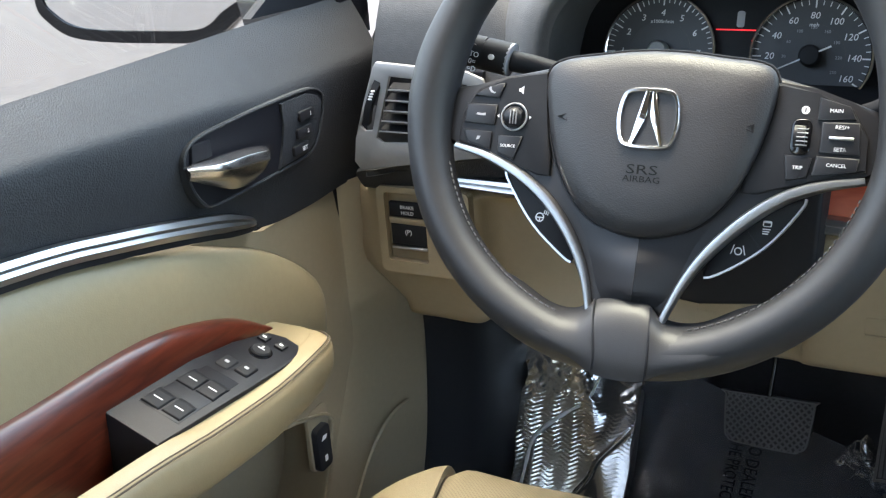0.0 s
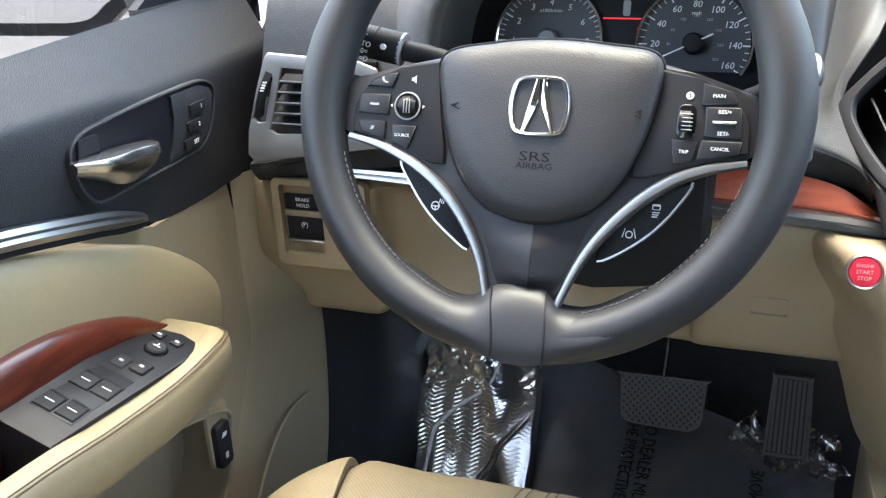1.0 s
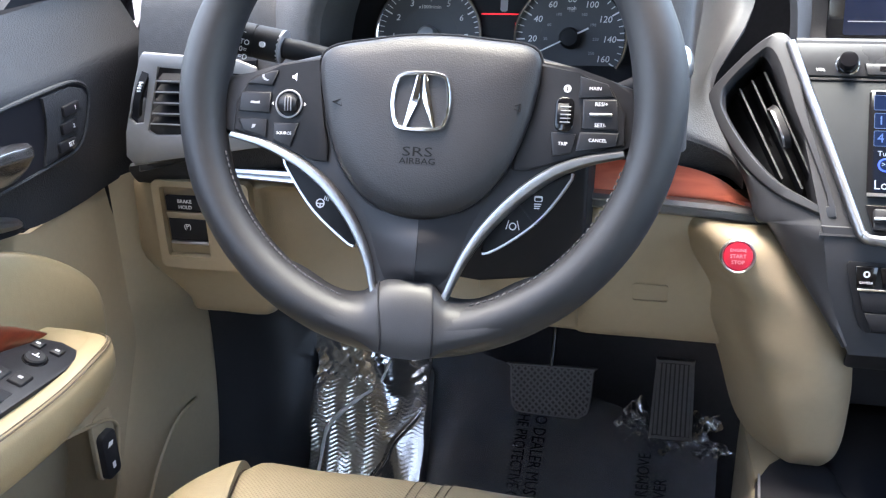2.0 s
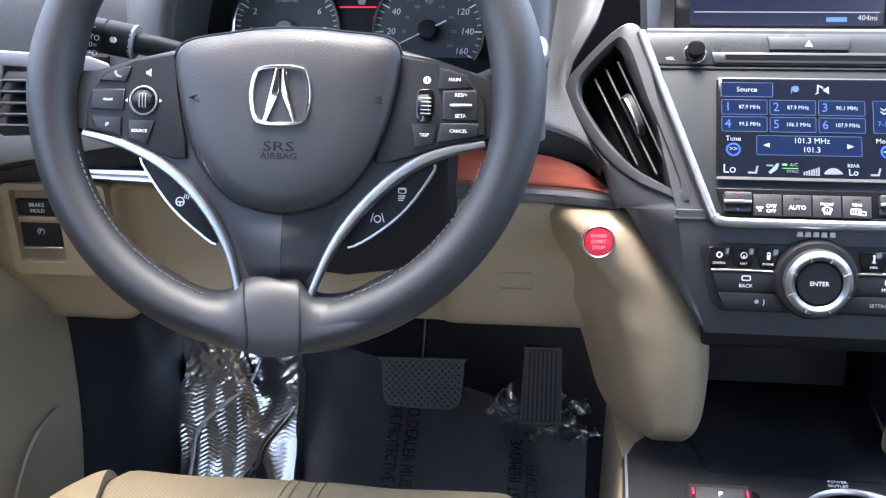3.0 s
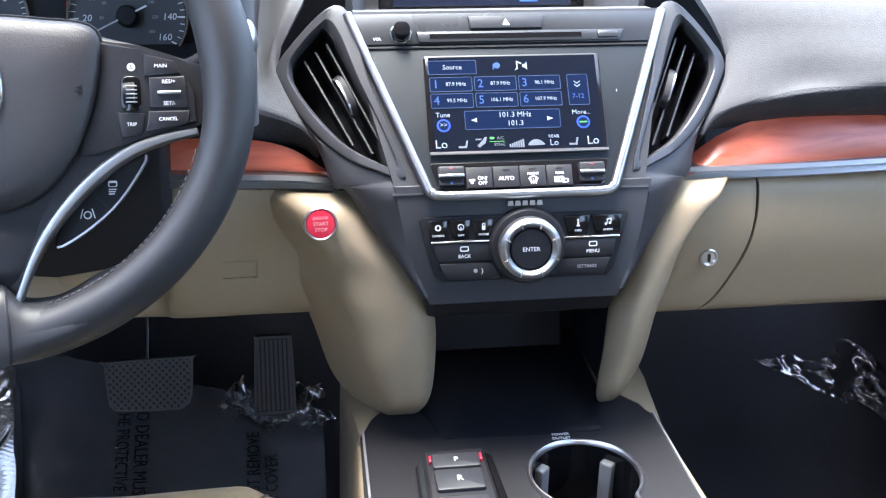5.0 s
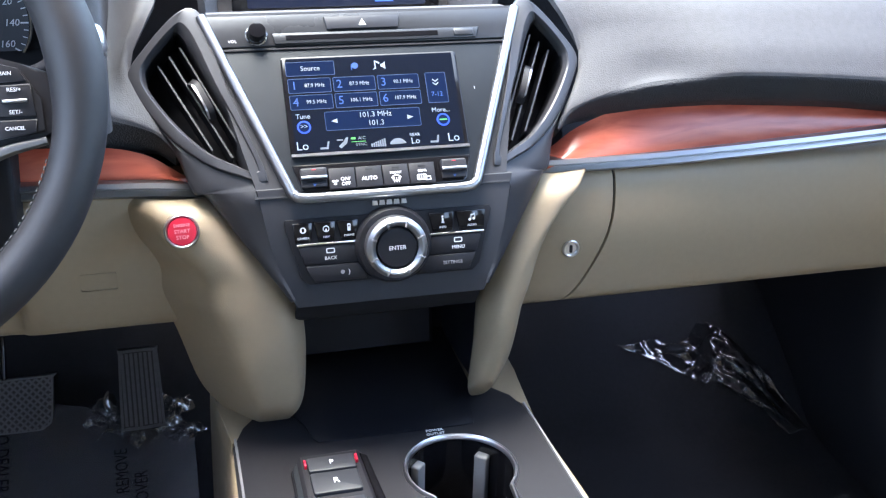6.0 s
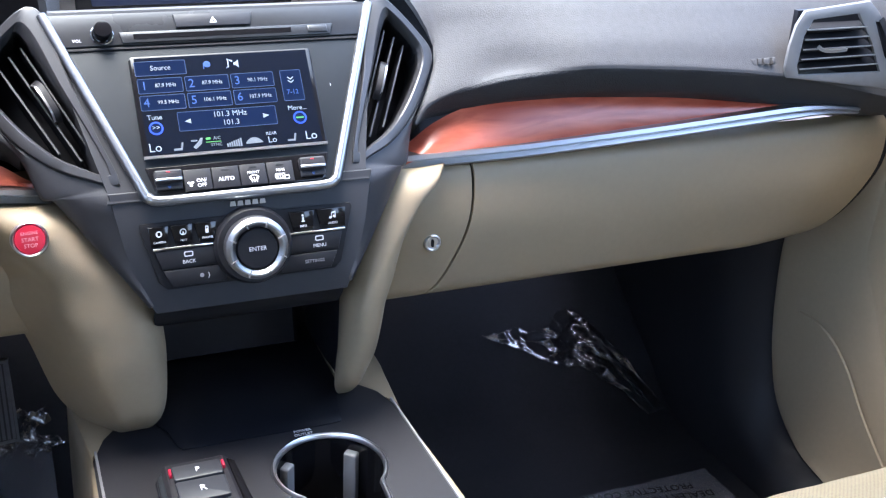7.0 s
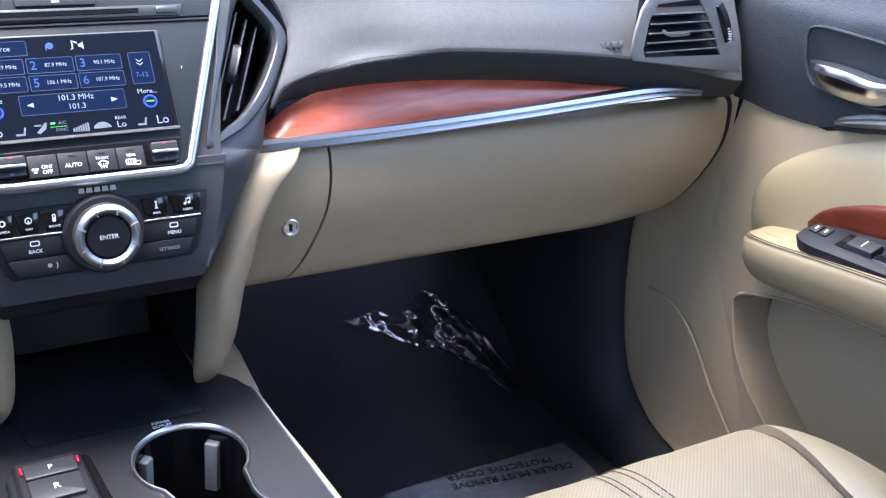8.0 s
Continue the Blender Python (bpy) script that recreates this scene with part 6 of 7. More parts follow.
        # memory buttons ahead of the handle
        for (y, z), txt in (((0.0880, 0.6195), "1"), ((0.0815, 0.6050), "2"), ((0.0735, 0.5910), "SET")):
            b = part("memory_button", prism(rounded(0.024, 0.0095, 0.002, cx=y, cy=z), 0.0, 0.0065, wall(HX), 0.001), SATIN, d, "black seat memory button")
            lettering(txt, 0.0052, move(wall(HX), y + 0.004, z, 0.0068), WHITE, b)
    else:
        part("switch_well", prism(O([(-0.0125, -0.060), (0.0125, -0.060), (0.0125, 0.040), (-0.0125, 0.040)]), 0.0, 0.0024, SW, 0.0008), GLOSS, panel)
        w = part("window_switch", frustum(rounded(0.018, 0.030, 0.002, cx=0, cy=0.012), rounded(0.021, 0.034, 0.002, cx=0, cy=0.014), 0.0075, 0.001, SW, 0.0015), SATIN, panel, "satin black window switch")
        part("mark", box(0, 0.012, 0.010, 0.0012, 0.007, 0.0080, SW, 0), WHITE, w)
        for y in (0.060, 0.072):
            w = part("lock_switch", box(0.0, y, 0.014, 0.009, 0.001, 0.0042, SW), SATIN, panel)
            part("mark", box(0, y, 0.005, 0.0018, 0.004, 0.0045, SW, 0), WHITE, w)
    # door handle in its cup
    if s < 0:
        o = [(-0.079, 0.628), (-0.063, 0.639), (-0.027, 0.6415), (0.012, 0.642), (0.053, 0.6415), (0.097, 0.640), (0.116, 0.634), (0.122, 0.624), (0.116, 0.606), (0.105, 0.590), (0.088, 0.581), (0.056, 0.5795), (0.021, 0.579), (-0.019, 0.579), (-0.053, 0.580), (-0.066, 0.588), (-0.076, 0.606)]
        ridge = [(-0.084, 0.621), (-0.055, 0.6185), (-0.022, 0.6155), (0.003, 0.6120), (0.018, 0.6085)]
        fall = (0.010, 0.022, 0.029, 0.027, 0.017)
    else:
        o = [(-0.079, 0.620), (-0.068, 0.634), (-0.033, 0.637), (0.012, 0.6365), (0.042, 0.6355), (0.058, 0.632), (0.0635, 0.624), (0.061, 0.608), (0.057, 0.595), (0.048, 0.580), (0.034, 0.573), (-0.007, 0.572), (-0.048, 0.574), (-0.070, 0.588)]
        ridge = [(-0.074, 0.604), (-0.045, 0.602), (-0.008, 0.603), (0.022, 0.602), (0.046, 0.598)]
        fall = (0.014, 0.026, 0.030, 0.028, 0.019)
    o = [tuple(p) for p in spline(o, 4, True)]
    part("handle_bezel", sweep([wall(0.7375) @ Vector((*Q([p])[0], 0.0006)) for p in o], [(-0.0018, -0.008), (0.0018, -0.008), (0.0014, 0.0006), (0.0, 0.0014), (-0.0014, 0.0006)], up=(-s, 0, 0), closed=True), DOOR_DARK, d, "black handle surround")
    part("handle_cup", prism(Q(o), -0.006, 0.001, wall(HX)), BINBLACK, d, "black handle cup")
    if s < 0:
        part("button_plate", prism(Q([(0.040, 0.582), (0.049, 0.601), (0.055, 0.620), (0.053, 0.638), (0.095, 0.637), (0.112, 0.631), (0.117, 0.624), (0.111, 0.606), (0.101, 0.592), (0.087, 0.584)]), 0.0, 0.0035, wall(HX), 0.001), DOOR_DARK, d, "black plate with memory buttons")
    rows = []
    for a, b, x in ((0.0, 0.006, 0.734), (0.0, 0.002, 0.719), (0.0, 0.0, 0.7165), (0.22, 0.0, 0.7150), (0.32, 0.0, 0.7162), (0.65, 0.0, 0.7225), (1.0, 0.0, 0.7330)):
        rows.append([(s * (x + (0.734 - x) * (0.75 if k in (0, 4) else 0.0)), y + (0.004 * a if k < 2 else -0.004 * a), z - h * a + b * 0.4) for k, ((y, z), h) in enumerate(zip(ridge, fall))])
    part("handle_lever", surface(rows, 4, 6, 0.002), LEVER, d, "curved chrome door lever", 60)
    part("lock_tab", prism(Q([(-0.070, 0.6365), (-0.047, 0.635), (-0.047, 0.621), (-0.073, 0.622)] if s < 0 else [(-0.066, 0.631), (-0.044, 0.631), (-0.044, 0.612), (-0.066, 0.612)]), 0.0, 0.004, wall(HX), 0.0015), BINBLACK, d, "black lock tab")
    if s < 0:
        part("release_recess", prism(rounded(0.036, 0.072, 0.010, cx=0.0770, cy=0.2780), -0.004, 0.0008, wall(0.757), 0.001), BEIGE, d)
        sw_ = part("release_switch", prism(rounded(0.024, 0.050, 0.006, cx=0.0740, cy=0.2690), -0.004, 0.008, wall(0.757), 0.002), SATIN, d, "black tailgate and fuel flap switch")
        part("mark", prism([(0.069, 0.279), (0.077, 0.279), (0.079, 0.283), (0.072, 0.284)], 0.008, 0.0083, wall(0.757)), WHITE, sw_)
        part("mark", prism(rounded(0.005, 0.007, 0.001, cx=0.074, cy=0.257), 0.008, 0.0083, wall(0.757)), WHITE, sw_)
    part("outer_skin", surface([P([(x, y, z) for y in (-1.0, -0.4, 0.3)]) for x, z in ((0.81, 0.665), (0.86, 0.55), (0.875, 0.3), (0.86, 0.0), (0.82, -0.08))], 3, 3, 0.004), BODY, d, "dark painted outer door skin")
    g = part("window_pane", surface([P([(0.800, -1.0, 0.69), (0.800, 0.0, 0.69), (0.800, 0.35, 0.69)]), P([(0.70, -0.95, 1.16), (0.70, -0.3, 1.16), (0.71, -0.12, 1.15)])], 3, 3, 0.003), SIDE_GLASS, d, "clear side window")
    return d


build_door(-1, "driver's")
build_door(1, "passenger's")

# ---------- wing mirror ----------
mir = thing("wing_mirror", "black wing mirror outside the driver's window", "wing mirror", (-1.0, 0.24, 0.62))
MIR = pose(-1.025, 0.235, 0.730, 90, 0, 8)
o = [tuple(p) for p in spline([(-0.150, -0.030), (-0.138, -0.058), (-0.095, -0.079), (0.02, -0.083), (0.075, -0.080), (0.105, -0.060), (0.142, -0.030), (0.145, 0.04), (0.10, 0.09), (-0.08, 0.10), (-0.14, 0.06)], 4, True)]
part("housing", pillow(o, MIR, [(0.6, -0.10), (0.9, -0.06), (1.0, -0.01), (1.0, 0.004), (0.97, 0.008)]), BODY, mir, "dark housing")
part("mirror_glass", prism([(x * 0.90 - 0.004, y * 0.86 + 0.002) for x, y in o], 0.004, 0.010, MIR), MIRROR, mir, "mirror glass")
part("glass_rim", plate(o, [[(x * 0.905 - 0.004, y * 0.865 + 0.002) for x, y in o]], 0.006, 0.012, MIR), GLOSS, mir, "glossy black rim")
part("foot", prism([(-0.90, 0.655), (-0.78, 0.655), (-0.78, 0.705), (-0.91, 0.70)], -0.06, 0.0, pose(0, 0.23, 0, 90, 0, 0), 0.006), BODY, mir, "black mirror foot")
part("sail_panel", prism([(0.10, 0.702), (0.36, 0.69), (0.36, 0.80), (0.30, 0.80)], -0.004, 0.006, Matrix(((0, 0, 1, -0.797), (1, 0, 0, 0), (0, 1, 0, 0), (0, 0, 0, 1)))), BLACK, mir, "black corner panel")

# ---------- console ----------
console = thing("center_console", "black and beige centre console with cup holder and gear buttons", "console", (0, -0.2, 0.03))
CUP = (0.048, 0.018)
cup = []
for k in range(30):
    a = radians(-42 + 268 * k / 29)
    cup.append((CUP[0] + 0.0475 * math.cos(a), CUP[1] + 0.0475 * math.sin(a)))
hole = cup + [tuple(p) for p in spline([(0.022, -0.040), (0.024, -0.055), (0.010, -0.085), (0.012, -0.12), (0.045, -0.145), (0.085, -0.13), (0.098, -0.095), (0.084, -0.058), (0.080, -0.035)], 3)][1:-1]
top = [(-0.1375, 0.092), (-0.126, 0.121), (-0.111, 0.140), (0.111, 0.140), (0.126, 0.121), (0.1345, 0.092), (0.134, -0.5), (-0.152, -0.5)]
part("top_panel", plate(top, [hole], 0.285, 0.310), SATIN, console, "satin black console top")
part("cup_well", sweep([(x, y, 0.27) for x, y in hole], [(-0.001, -0.075), (0.001, -0.075), (0.001, 0.037), (-0.001, 0.037)], closed=True), GLOSS, console, "dark cup well")
part("well_floor", prism([(x, y) for x, y in hole], 0.19, 0.20), BLACK, console)
part("cup_ring", sweep([(x, y, 0.311) for x, y in hole], [(-0.0022, -0.002), (0.0022, -0.002), (0.0019, 0.0012), (0.0009, 0.0024), (0.0001, 0.0014), (-0.0010, 0.0016), (-0.0018, 0.0006)], closed=True), CHROME, console, "satin chrome cup holder ring")
FINGER = material("dark grey cup finger", (0.16, 0.165, 0.17), 0.45, grain=0.08, scale=900, var=0.08)
for a in (47, 135):
    # a spring tab standing out from the far wall of the well
    fm = pose(CUP[0] + 0.0425 * math.cos(radians(a)), CUP[1] + 0.0425 * math.sin(radians(a)), 0, 0, 0, a - 90)
    part("cup_finger", prism(rounded(0.0125, 0.009, 0.002, 2), 0.250, 0.2985, fm, 0.002, 3), FINGER, console, "grey cup holder finger")
for s in (1, -1):
    rows = [[(s * (x + 0.006 * (y < 0)), y, z - (0.012 if y > 0.25 else 0)) for y in (0.34, 0.22, 0.16, 0.118, 0.09, -0.1, -0.5)] for x, z in ((0.134, 0.306), (0.139, 0.303), (0.142, 0.285), (0.147, 0.2), (0.152, 0.0))]
    part("side_panel", surface(rows, 3, 3, 0.004), BEIGE, console, "beige console side")
    part("shoulder", prism(side([(0.149, 0.226), (0.146, 0.166), (0.1385, 0.090), (0.126, 0.120), (0.111, 0.139), (0.09, 0.146), (0.09, 0.226)], s), 0.28, 0.3095, None, 0.002), BEIGE, console, "beige shoulder beside the pillar")
    part("edge_strip", sweep([(s * 0.1345, 0.104, 0.3105), (s * 0.1385, -0.5, 0.3105)], [(-0.0014, -0.003), (0.0014, -0.003), (0.0009, 0.0010), (-0.0009, 0.0010)]), GREY, console, "grey edge strip")
# open bin under the stack
bin_o = [tuple(p) for p in spline([(-0.064, 0.083), (0.0, 0.082), (0.070, 0.081), (0.080, 0.088), (0.084, 0.112), (0.094, 0.140)], 3)] + [(0.098, 0.27), (-0.094, 0.27), (-0.086, 0.140), (-0.071, 0.112), (-0.068, 0.090)]
part("bin_mat", prism(bin_o, 0.302, 0.3115, None, 0.0006), BINBLACK, console, "black bin floor")
part("bin_back", surface([[(x, y, z) for x in (-0.10, 0.0, 0.10)] for y, z in ((0.266, 0.31), (0.267, 0.40), (0.262, 0.48))], 3, 2, 0.004), BINBLACK, console, "black bin back")
for s in (1, -1):
    part("bin_side", surface([[(s * x, y, z) for x, y in ((0.100, 0.14), (0.098, 0.2), (0.098, 0.27))] for z in (0.305, 0.38, 0.47)], 2, 2, 0.004), BINBLACK, console)
part("bin_cover", pillow([(-0.062, 0.0), (0.078, 0.0), (0.078, 0.045), (0.06, 0.055), (-0.048, 0.055), (-0.062, 0.045)], pose(0, 0.235, 0.315, 78, 0, 0), [(1, 0), (1, 0.008), (0.94, 0.012), (0.5, 0.012)]), BINBLACK, console, "dark outlet flap")
lettering("POWER", 0.0046, pose(0.0405, 0.0785, 0.3106, 0, 0, 0), WHITE, console)
lettering("OUTLET", 0.0046, pose(0.0402, 0.0728, 0.3106, 0, 0, 0), WHITE, console)
# gear selector
GEAR = pose(-0.0595, 0.0, 0.312, 3, 0, 0)
gear = part("gear_selector", frustum([(-0.026, 0.047), (0.022, 0.047), (0.028, -0.12), (-0.030, -0.12)], [(-0.035, 0.040), (-0.022, 0.058), (0.020, 0.058), (0.036, -0.12)][0:1] + [(0.030, 0.054), (0.037, -0.12), (-0.038, -0.12)], 0.010, -0.002, GEAR, 0.002), SATIN, console, "black push-button gear selector")
part("flank", prism([(0.0245, 0.046), (0.031, 0.040), (0.042, -0.12), (0.031, -0.12)], 0.0, 0.0085, GEAR, 0.003), GLOSS, gear, "gloss black flank")
part("flank", prism([(-0.036, -0.12), (-0.034, 0.036), (-0.028, 0.046), (-0.030, -0.12)], 0.0, 0.0065, GEAR, 0.002), DARKMETAL, gear, "dark metal flank")
for y, h, txt in ((0.030, 0.018, "P"), (0.006, 0.026, "R"), (-0.03, 0.03, "N")):
    b = part("gear_button", prism(rounded(0.040, h, 0.002, cx=-0.002, cy=y), 0.008, 0.0135, GEAR, 0.0015), DARKGREY, gear, "dark gear button")
    lettering(txt, 0.0076 if txt == "P" else 0.0090, move(GEAR, -0.002, y, 0.0138), WHITE, b)
for x in (-0.0235, 0.0195):
    part("lamp", box(x, 0.033, 0.0022, 0.0080, 0.008, 0.0138, GEAR), RED, gear, "red indicator lamp")

# ---------- floor ----------
rows = [[(x, y, z + (0.05 if abs(x) > 0.72 else 0)) for x in (-0.80, -0.71, -0.4, 0, 0.4, 0.71, 0.80)] for y, z in ((-2.0, 0.0), (-0.6, 0.0), (0.2, 0.0), (0.38, 0.005), (0.46, 0.06), (0.60, 0.17), (0.76, 0.33), (0.82, 0.5), (0.84, 0.75))]
tagged(part("floor", surface(rows, 4, 4, 0.02), CARPET), "black carpeted car floor rising to the toe board", "floor", kind="structure")
for s in (1, -1):
    lev = [(0.232, 0.395), (0.272, 0.345), (0.279, 0.30), (0.275, 0.227), (0.261, 0.161), (0.236, 0.103), (0.184, 0.062), (0.128, 0.048), (0.0, 0.035), (-0.4, 0.03)]
    rows = [[(s * 0.765, y - 0.004, z + 0.004), (s * 0.736, y + 0.006, z), (s * 0.712, y + 0.035, z - 0.004), (s * 0.695, y + 0.085, max(z - 0.02, 0.012)), (s * 0.688, y + 0.26, max(z - 0.05, -0.006)), (s * 0.688, y + 0.60, max(z - 0.05, -0.006))] for y, z in lev]
    tagged(part("kick_panel", surface(rows, 4, 4, 0.004), SATIN), "black kick panel beside the footwell", "trim", kind="structure")

# ribbed footrest, wrapped in shiny film
FOOT = pose(-0.612, 0.40, 0.030, 55, 0, 4)
foot = thing("footrest", "ribbed black footrest wrapped in shiny clear film", "footrest", (-0.612, 0.45, 0.05))
bm = bmesh.new()
nx, ny = 84, 110
vs = []
for j in range(ny + 1):
    row = []
    for i in range(nx + 1):
        u, v = i / nx, j / ny
        x, y = -0.078 + 0.156 * u, -0.03 + 0.225 * v
        zig = abs(((u * 6) % 1.0) - 0.5) * 2
        # taut, tilted to catch a glint along the inner side; loose and creased at the top
        taut = 1 / (1 + math.exp(-(x - 0.034 + 0.25 * max(0.0, y - 0.11)) / 0.006))
        rib = math.sin((y + zig * 0.007) * 2 * math.pi / 0.0056)
        h = (0.00045 * (1 - taut) + 0.00020 * taut) * rib * (1.0 if v < 0.72 else 0.25)
        h += 0.0016 * noise.noise((x * 16, y * 11, 3.0)) + 0.0005 * noise.noise((x * 50, y * 25, 1.0))
        h += (y - 0.06) * (0.16 - 0.27 * taut)
        crease = x - 0.050 - 0.66 * (y - 0.06) - 0.006 * noise.noise((y * 30, 4.0, 0.0))
        h -= 0.0022 * math.exp(-(crease / 0.0026) ** 2) / (1 + math.exp((y - 0.085) / 0.006))
        h += 0.0020 * abs(noise.noise((x * 60 + 3, y * 90, 8.0))) * max(0.0, (v - 0.55) / 0.45)
        row.append(bm.verts.new(FOOT @ Vector((x + (u - 0.5) * 0.05 * noise.noise((y * 17, 2.0, u)), y + (0.008 * noise.noise((x * 25, 5.0, 0.0)) if v > 0.7 else 0.0), 0.019 + h))))
    vs.append(row)
for j in range(ny):
    for i in range(nx):
        bm.faces.new((vs[j][i], vs[j][i + 1], vs[j + 1][i + 1], vs[j + 1][i]))
# silvery metal over black rubber: the film's glare is put into the colour
FILMED = material("film over black rubber", (0.40, 0.39, 0.38), 0.16, metal=0.85, coat=1.0, spec=1.0)
FILMED.node_tree.nodes["Principled BSDF"].inputs["Coat IOR"].default_value = 2.0
part("ribbed_pad", bm, FILMED, foot, "glossy herringbone ribbed pad", 80)
part("base", prism(rounded(0.158, 0.182, 0.01, cy=0.062), -0.02, 0.006, FOOT, 0.004), RUBBER, foot)
# white base colour paints the glint along the folded film
EDGE_GLINT = material("white film edge glint", (0.93, 0.93, 0.92), 0.30, coat=1.0)
edge_path = spline([FOOT @ Vector((x, y, 0.026)) for x, y in ((0.0275, 0.156), (0.0146, 0.124), (-0.0147, 0.101), (-0.040, 0.0775), (-0.051, 0.058), (-0.056, 0.012), (-0.060, -0.02))], 6)
n = len(edge_path)
part("film_edge", sweep(edge_path, circle(0.0026, 8), sizes=[0.5 + 0.6 * math.sin(math.pi * i / (n - 1)) + 0.15 * math.sin(i * 1.7) for i in range(n)]), EDGE_GLINT, foot, "curled film edge, its glint drawn in white")


def film_sheet(name, label, outline_fn, nx, ny, amp, seed, at, mat=None):
    """A thin crumpled sheet of clear film over a piece of floor."""
    t = thing(name, label, "protective film", at, "floor films")
    bm = bmesh.new()
    vs = []
    for j in range(ny + 1):
        row = []
        for i in range(nx + 1):
            p = Vector(outline_fn(i / nx, j / ny))
            if name == "film_scrap":
                p += Vector((0.03 * noise.noise((j / ny * 3, seed, 1.0)), 0.03 * noise.noise((i / nx * 4, seed, 2.0)), 0.0))
            h = amp * (noise.noise((p.x * 18, p.y * 18, seed)) + 0.6 * abs(noise.noise((p.x * 46, p.y * 46, seed + 5))) + 0.35 * noise.noise((p.x * 110, p.y * 110, seed + 9)))
            if name == "film_scrap":
                # sharp folds between flat facets
                d1 = noise.voronoi((p.x * 38, p.y * 38 + 0.6 * noise.noise((p.x * 40, p.y * 40, seed)), seed))[0]
                d2 = noise.voronoi((p.x * 130, p.y * 130, seed + 3))[0]
                h += amp * (0.40 * (d1[1] - d1[0]) + 0.07 * (d2[1] - d2[0]))
            row.append(bm.verts.new(p + Vector((0, -0.3 * h, abs(h)))))
        vs.append(row)
    for j in range(ny):
        for i in range(nx):
            bm.faces.new((vs[j][i], vs[j][i + 1], vs[j + 1][i + 1], vs[j + 1][i]))
    part("sheet", bm, mat or (FOIL if name == "film_scrap" else FILM), t)
    return t


def floor_z(y):
    return 0.0 if y < 0.38 else 0.005 + (y - 0.38) * 0.72 if y < 0.46 else 0.06 + (y - 0.46) * 0.79


drv = film_sheet("floor_film", "clear protective film with black print on the driver's floor", lambda u, v: (-0.555 + 0.390 * u, 0.05 + (0.435 + 0.09 * (1 - u)) * v, floor_z(0.05 + (0.435 + 0.09 * (1 - u)) * v) + 0.006), 70, 80, 0.006, 2.0, (-0.35, 0.3, 0.0), FILM_HAZED)
film_sheet("film_scrap", "crumpled clear film round the accelerator foot", lambda u, v: (-0.283 + 0.120 * u, 0.466 + 0.045 * v, floor_z(0.466 + 0.045 * v) + 0.012), 80, 34, 0.026, 7.0, (-0.22, 0.46, 0.05))
# cut to the brighter patch of floor; its haze paints the glare there
pas = film_sheet("floor_film", "clear protective film with black print on the passenger floor", lambda u, v: (0.37 + 0.28 * u, -0.05 + 0.30 * v, floor_z(-0.05 + 0.30 * v) + 0.006), 60, 60, 0.004, 4.0, (0.42, 0.2, 0.0))
LOW_EDGE = spline([(0.445, 0.512), (0.519, 0.472), (0.591, 0.440), (0.659, 0.380)], 20)
TOP_EDGE = spline([(0.445, 0.516), (0.515, 0.512), (0.590, 0.520), (0.660, 0.386)], 20)


def scrap(u, v):
    a, b = LOW_EDGE[round(u * 60)], TOP_EDGE[round(u * 60)]
    p = a + (b - a) * v
    return p.x, p.y, floor_z(p.y) + 0.006


film_sheet("film_scrap", "torn crumpled clear film on the passenger toe board", scrap, 60, 40, 0.010, 11.0, (0.55, 0.47, 0.05), FOIL_DIM)
TOE = pose(0, 0.40, 0.032, 36)
lettering("TO DEALER MUST REMOVE", 0.0240, TOE @ pose(-0.3905, 0.119, 0.010, 0, 0, -91), FILMPRINT, drv, 0.0002, 0.66, "LEFT")
lettering("THE PROTECTIVE COVER", 0.0225, TOE @ pose(-0.4135, 0.117, 0.010, 0, 0, -91), FILMPRINT, drv, 0.0002, 0.62, "LEFT")
lettering("DEALER MUST REMOVE", 0.0225, TOE @ pose(-0.2530, -0.082, 0.010, 0, 0, 90), FILMPRINT, drv, 0.0002, 0.66, "LEFT")
lettering("PROTECTIVE COVER", 0.0225, TOE @ pose(-0.2310, -0.095, 0.010, 0, 0, 90), FILMPRINT, drv, 0.0002, 0.66, "LEFT")
for k, txt in enumerate(("DEALER MUST REMOVE", "PROTECTIVE COVER")):
    lettering(txt, 0.0165, pose(0.528 - 0.008 * k, 0.196 + 0.020 * k, 0.0245, 0, 0, 172), FILMPRINT, pas)

# ---------- pedals ----------
def inside(p, poly):
    c = False
    for (x0, y0), (x1, y1) in zip(poly, poly[1:] + poly[:1]):
        if (y0 > p[1]) != (y1 > p[1]) and p[0] < (x1 - x0) * (p[1] - y0) / (y1 - y0) + x0:
            c = not c
    return c


def bars(lines, poly, w, d0, d1, m):
    """Straight ribs, each kept to the part that lies within the outline."""
    bm = bmesh.new()
    for (x0, y0), (x1, y1) in lines:
        on = [k for k in range(101) if inside((x0 + (x1 - x0) * k / 100, y0 + (y1 - y0) * k / 100), poly)]
        if len(on) > 6:
            a, b = on[0] / 100, on[-1] / 100
            p, q = Vector((x0 + (x1 - x0) * a, y0 + (y1 - y0) * a)), Vector((x0 + (x1 - x0) * b, y0 + (y1 - y0) * b))
            n = Vector((-(q - p).y, (q - p).x)).normalized() * w / 2
            prism([p - n, q - n, q + n, p + n], d0, d1, None, 0, bm=bm)
    bmesh.ops.transform(bm, matrix=m, verts=bm.verts)
    return bm


BRAKE = pose(-0.3705, 0.43, 0.1735, 66, 0, 0) @ Matrix.Diagonal((0.97, 0.80, 1, 1))
brake = thing("brake_pedal", "black rubber brake pedal with diamond ribs", "pedal", (-0.371, 0.43, 0.16))
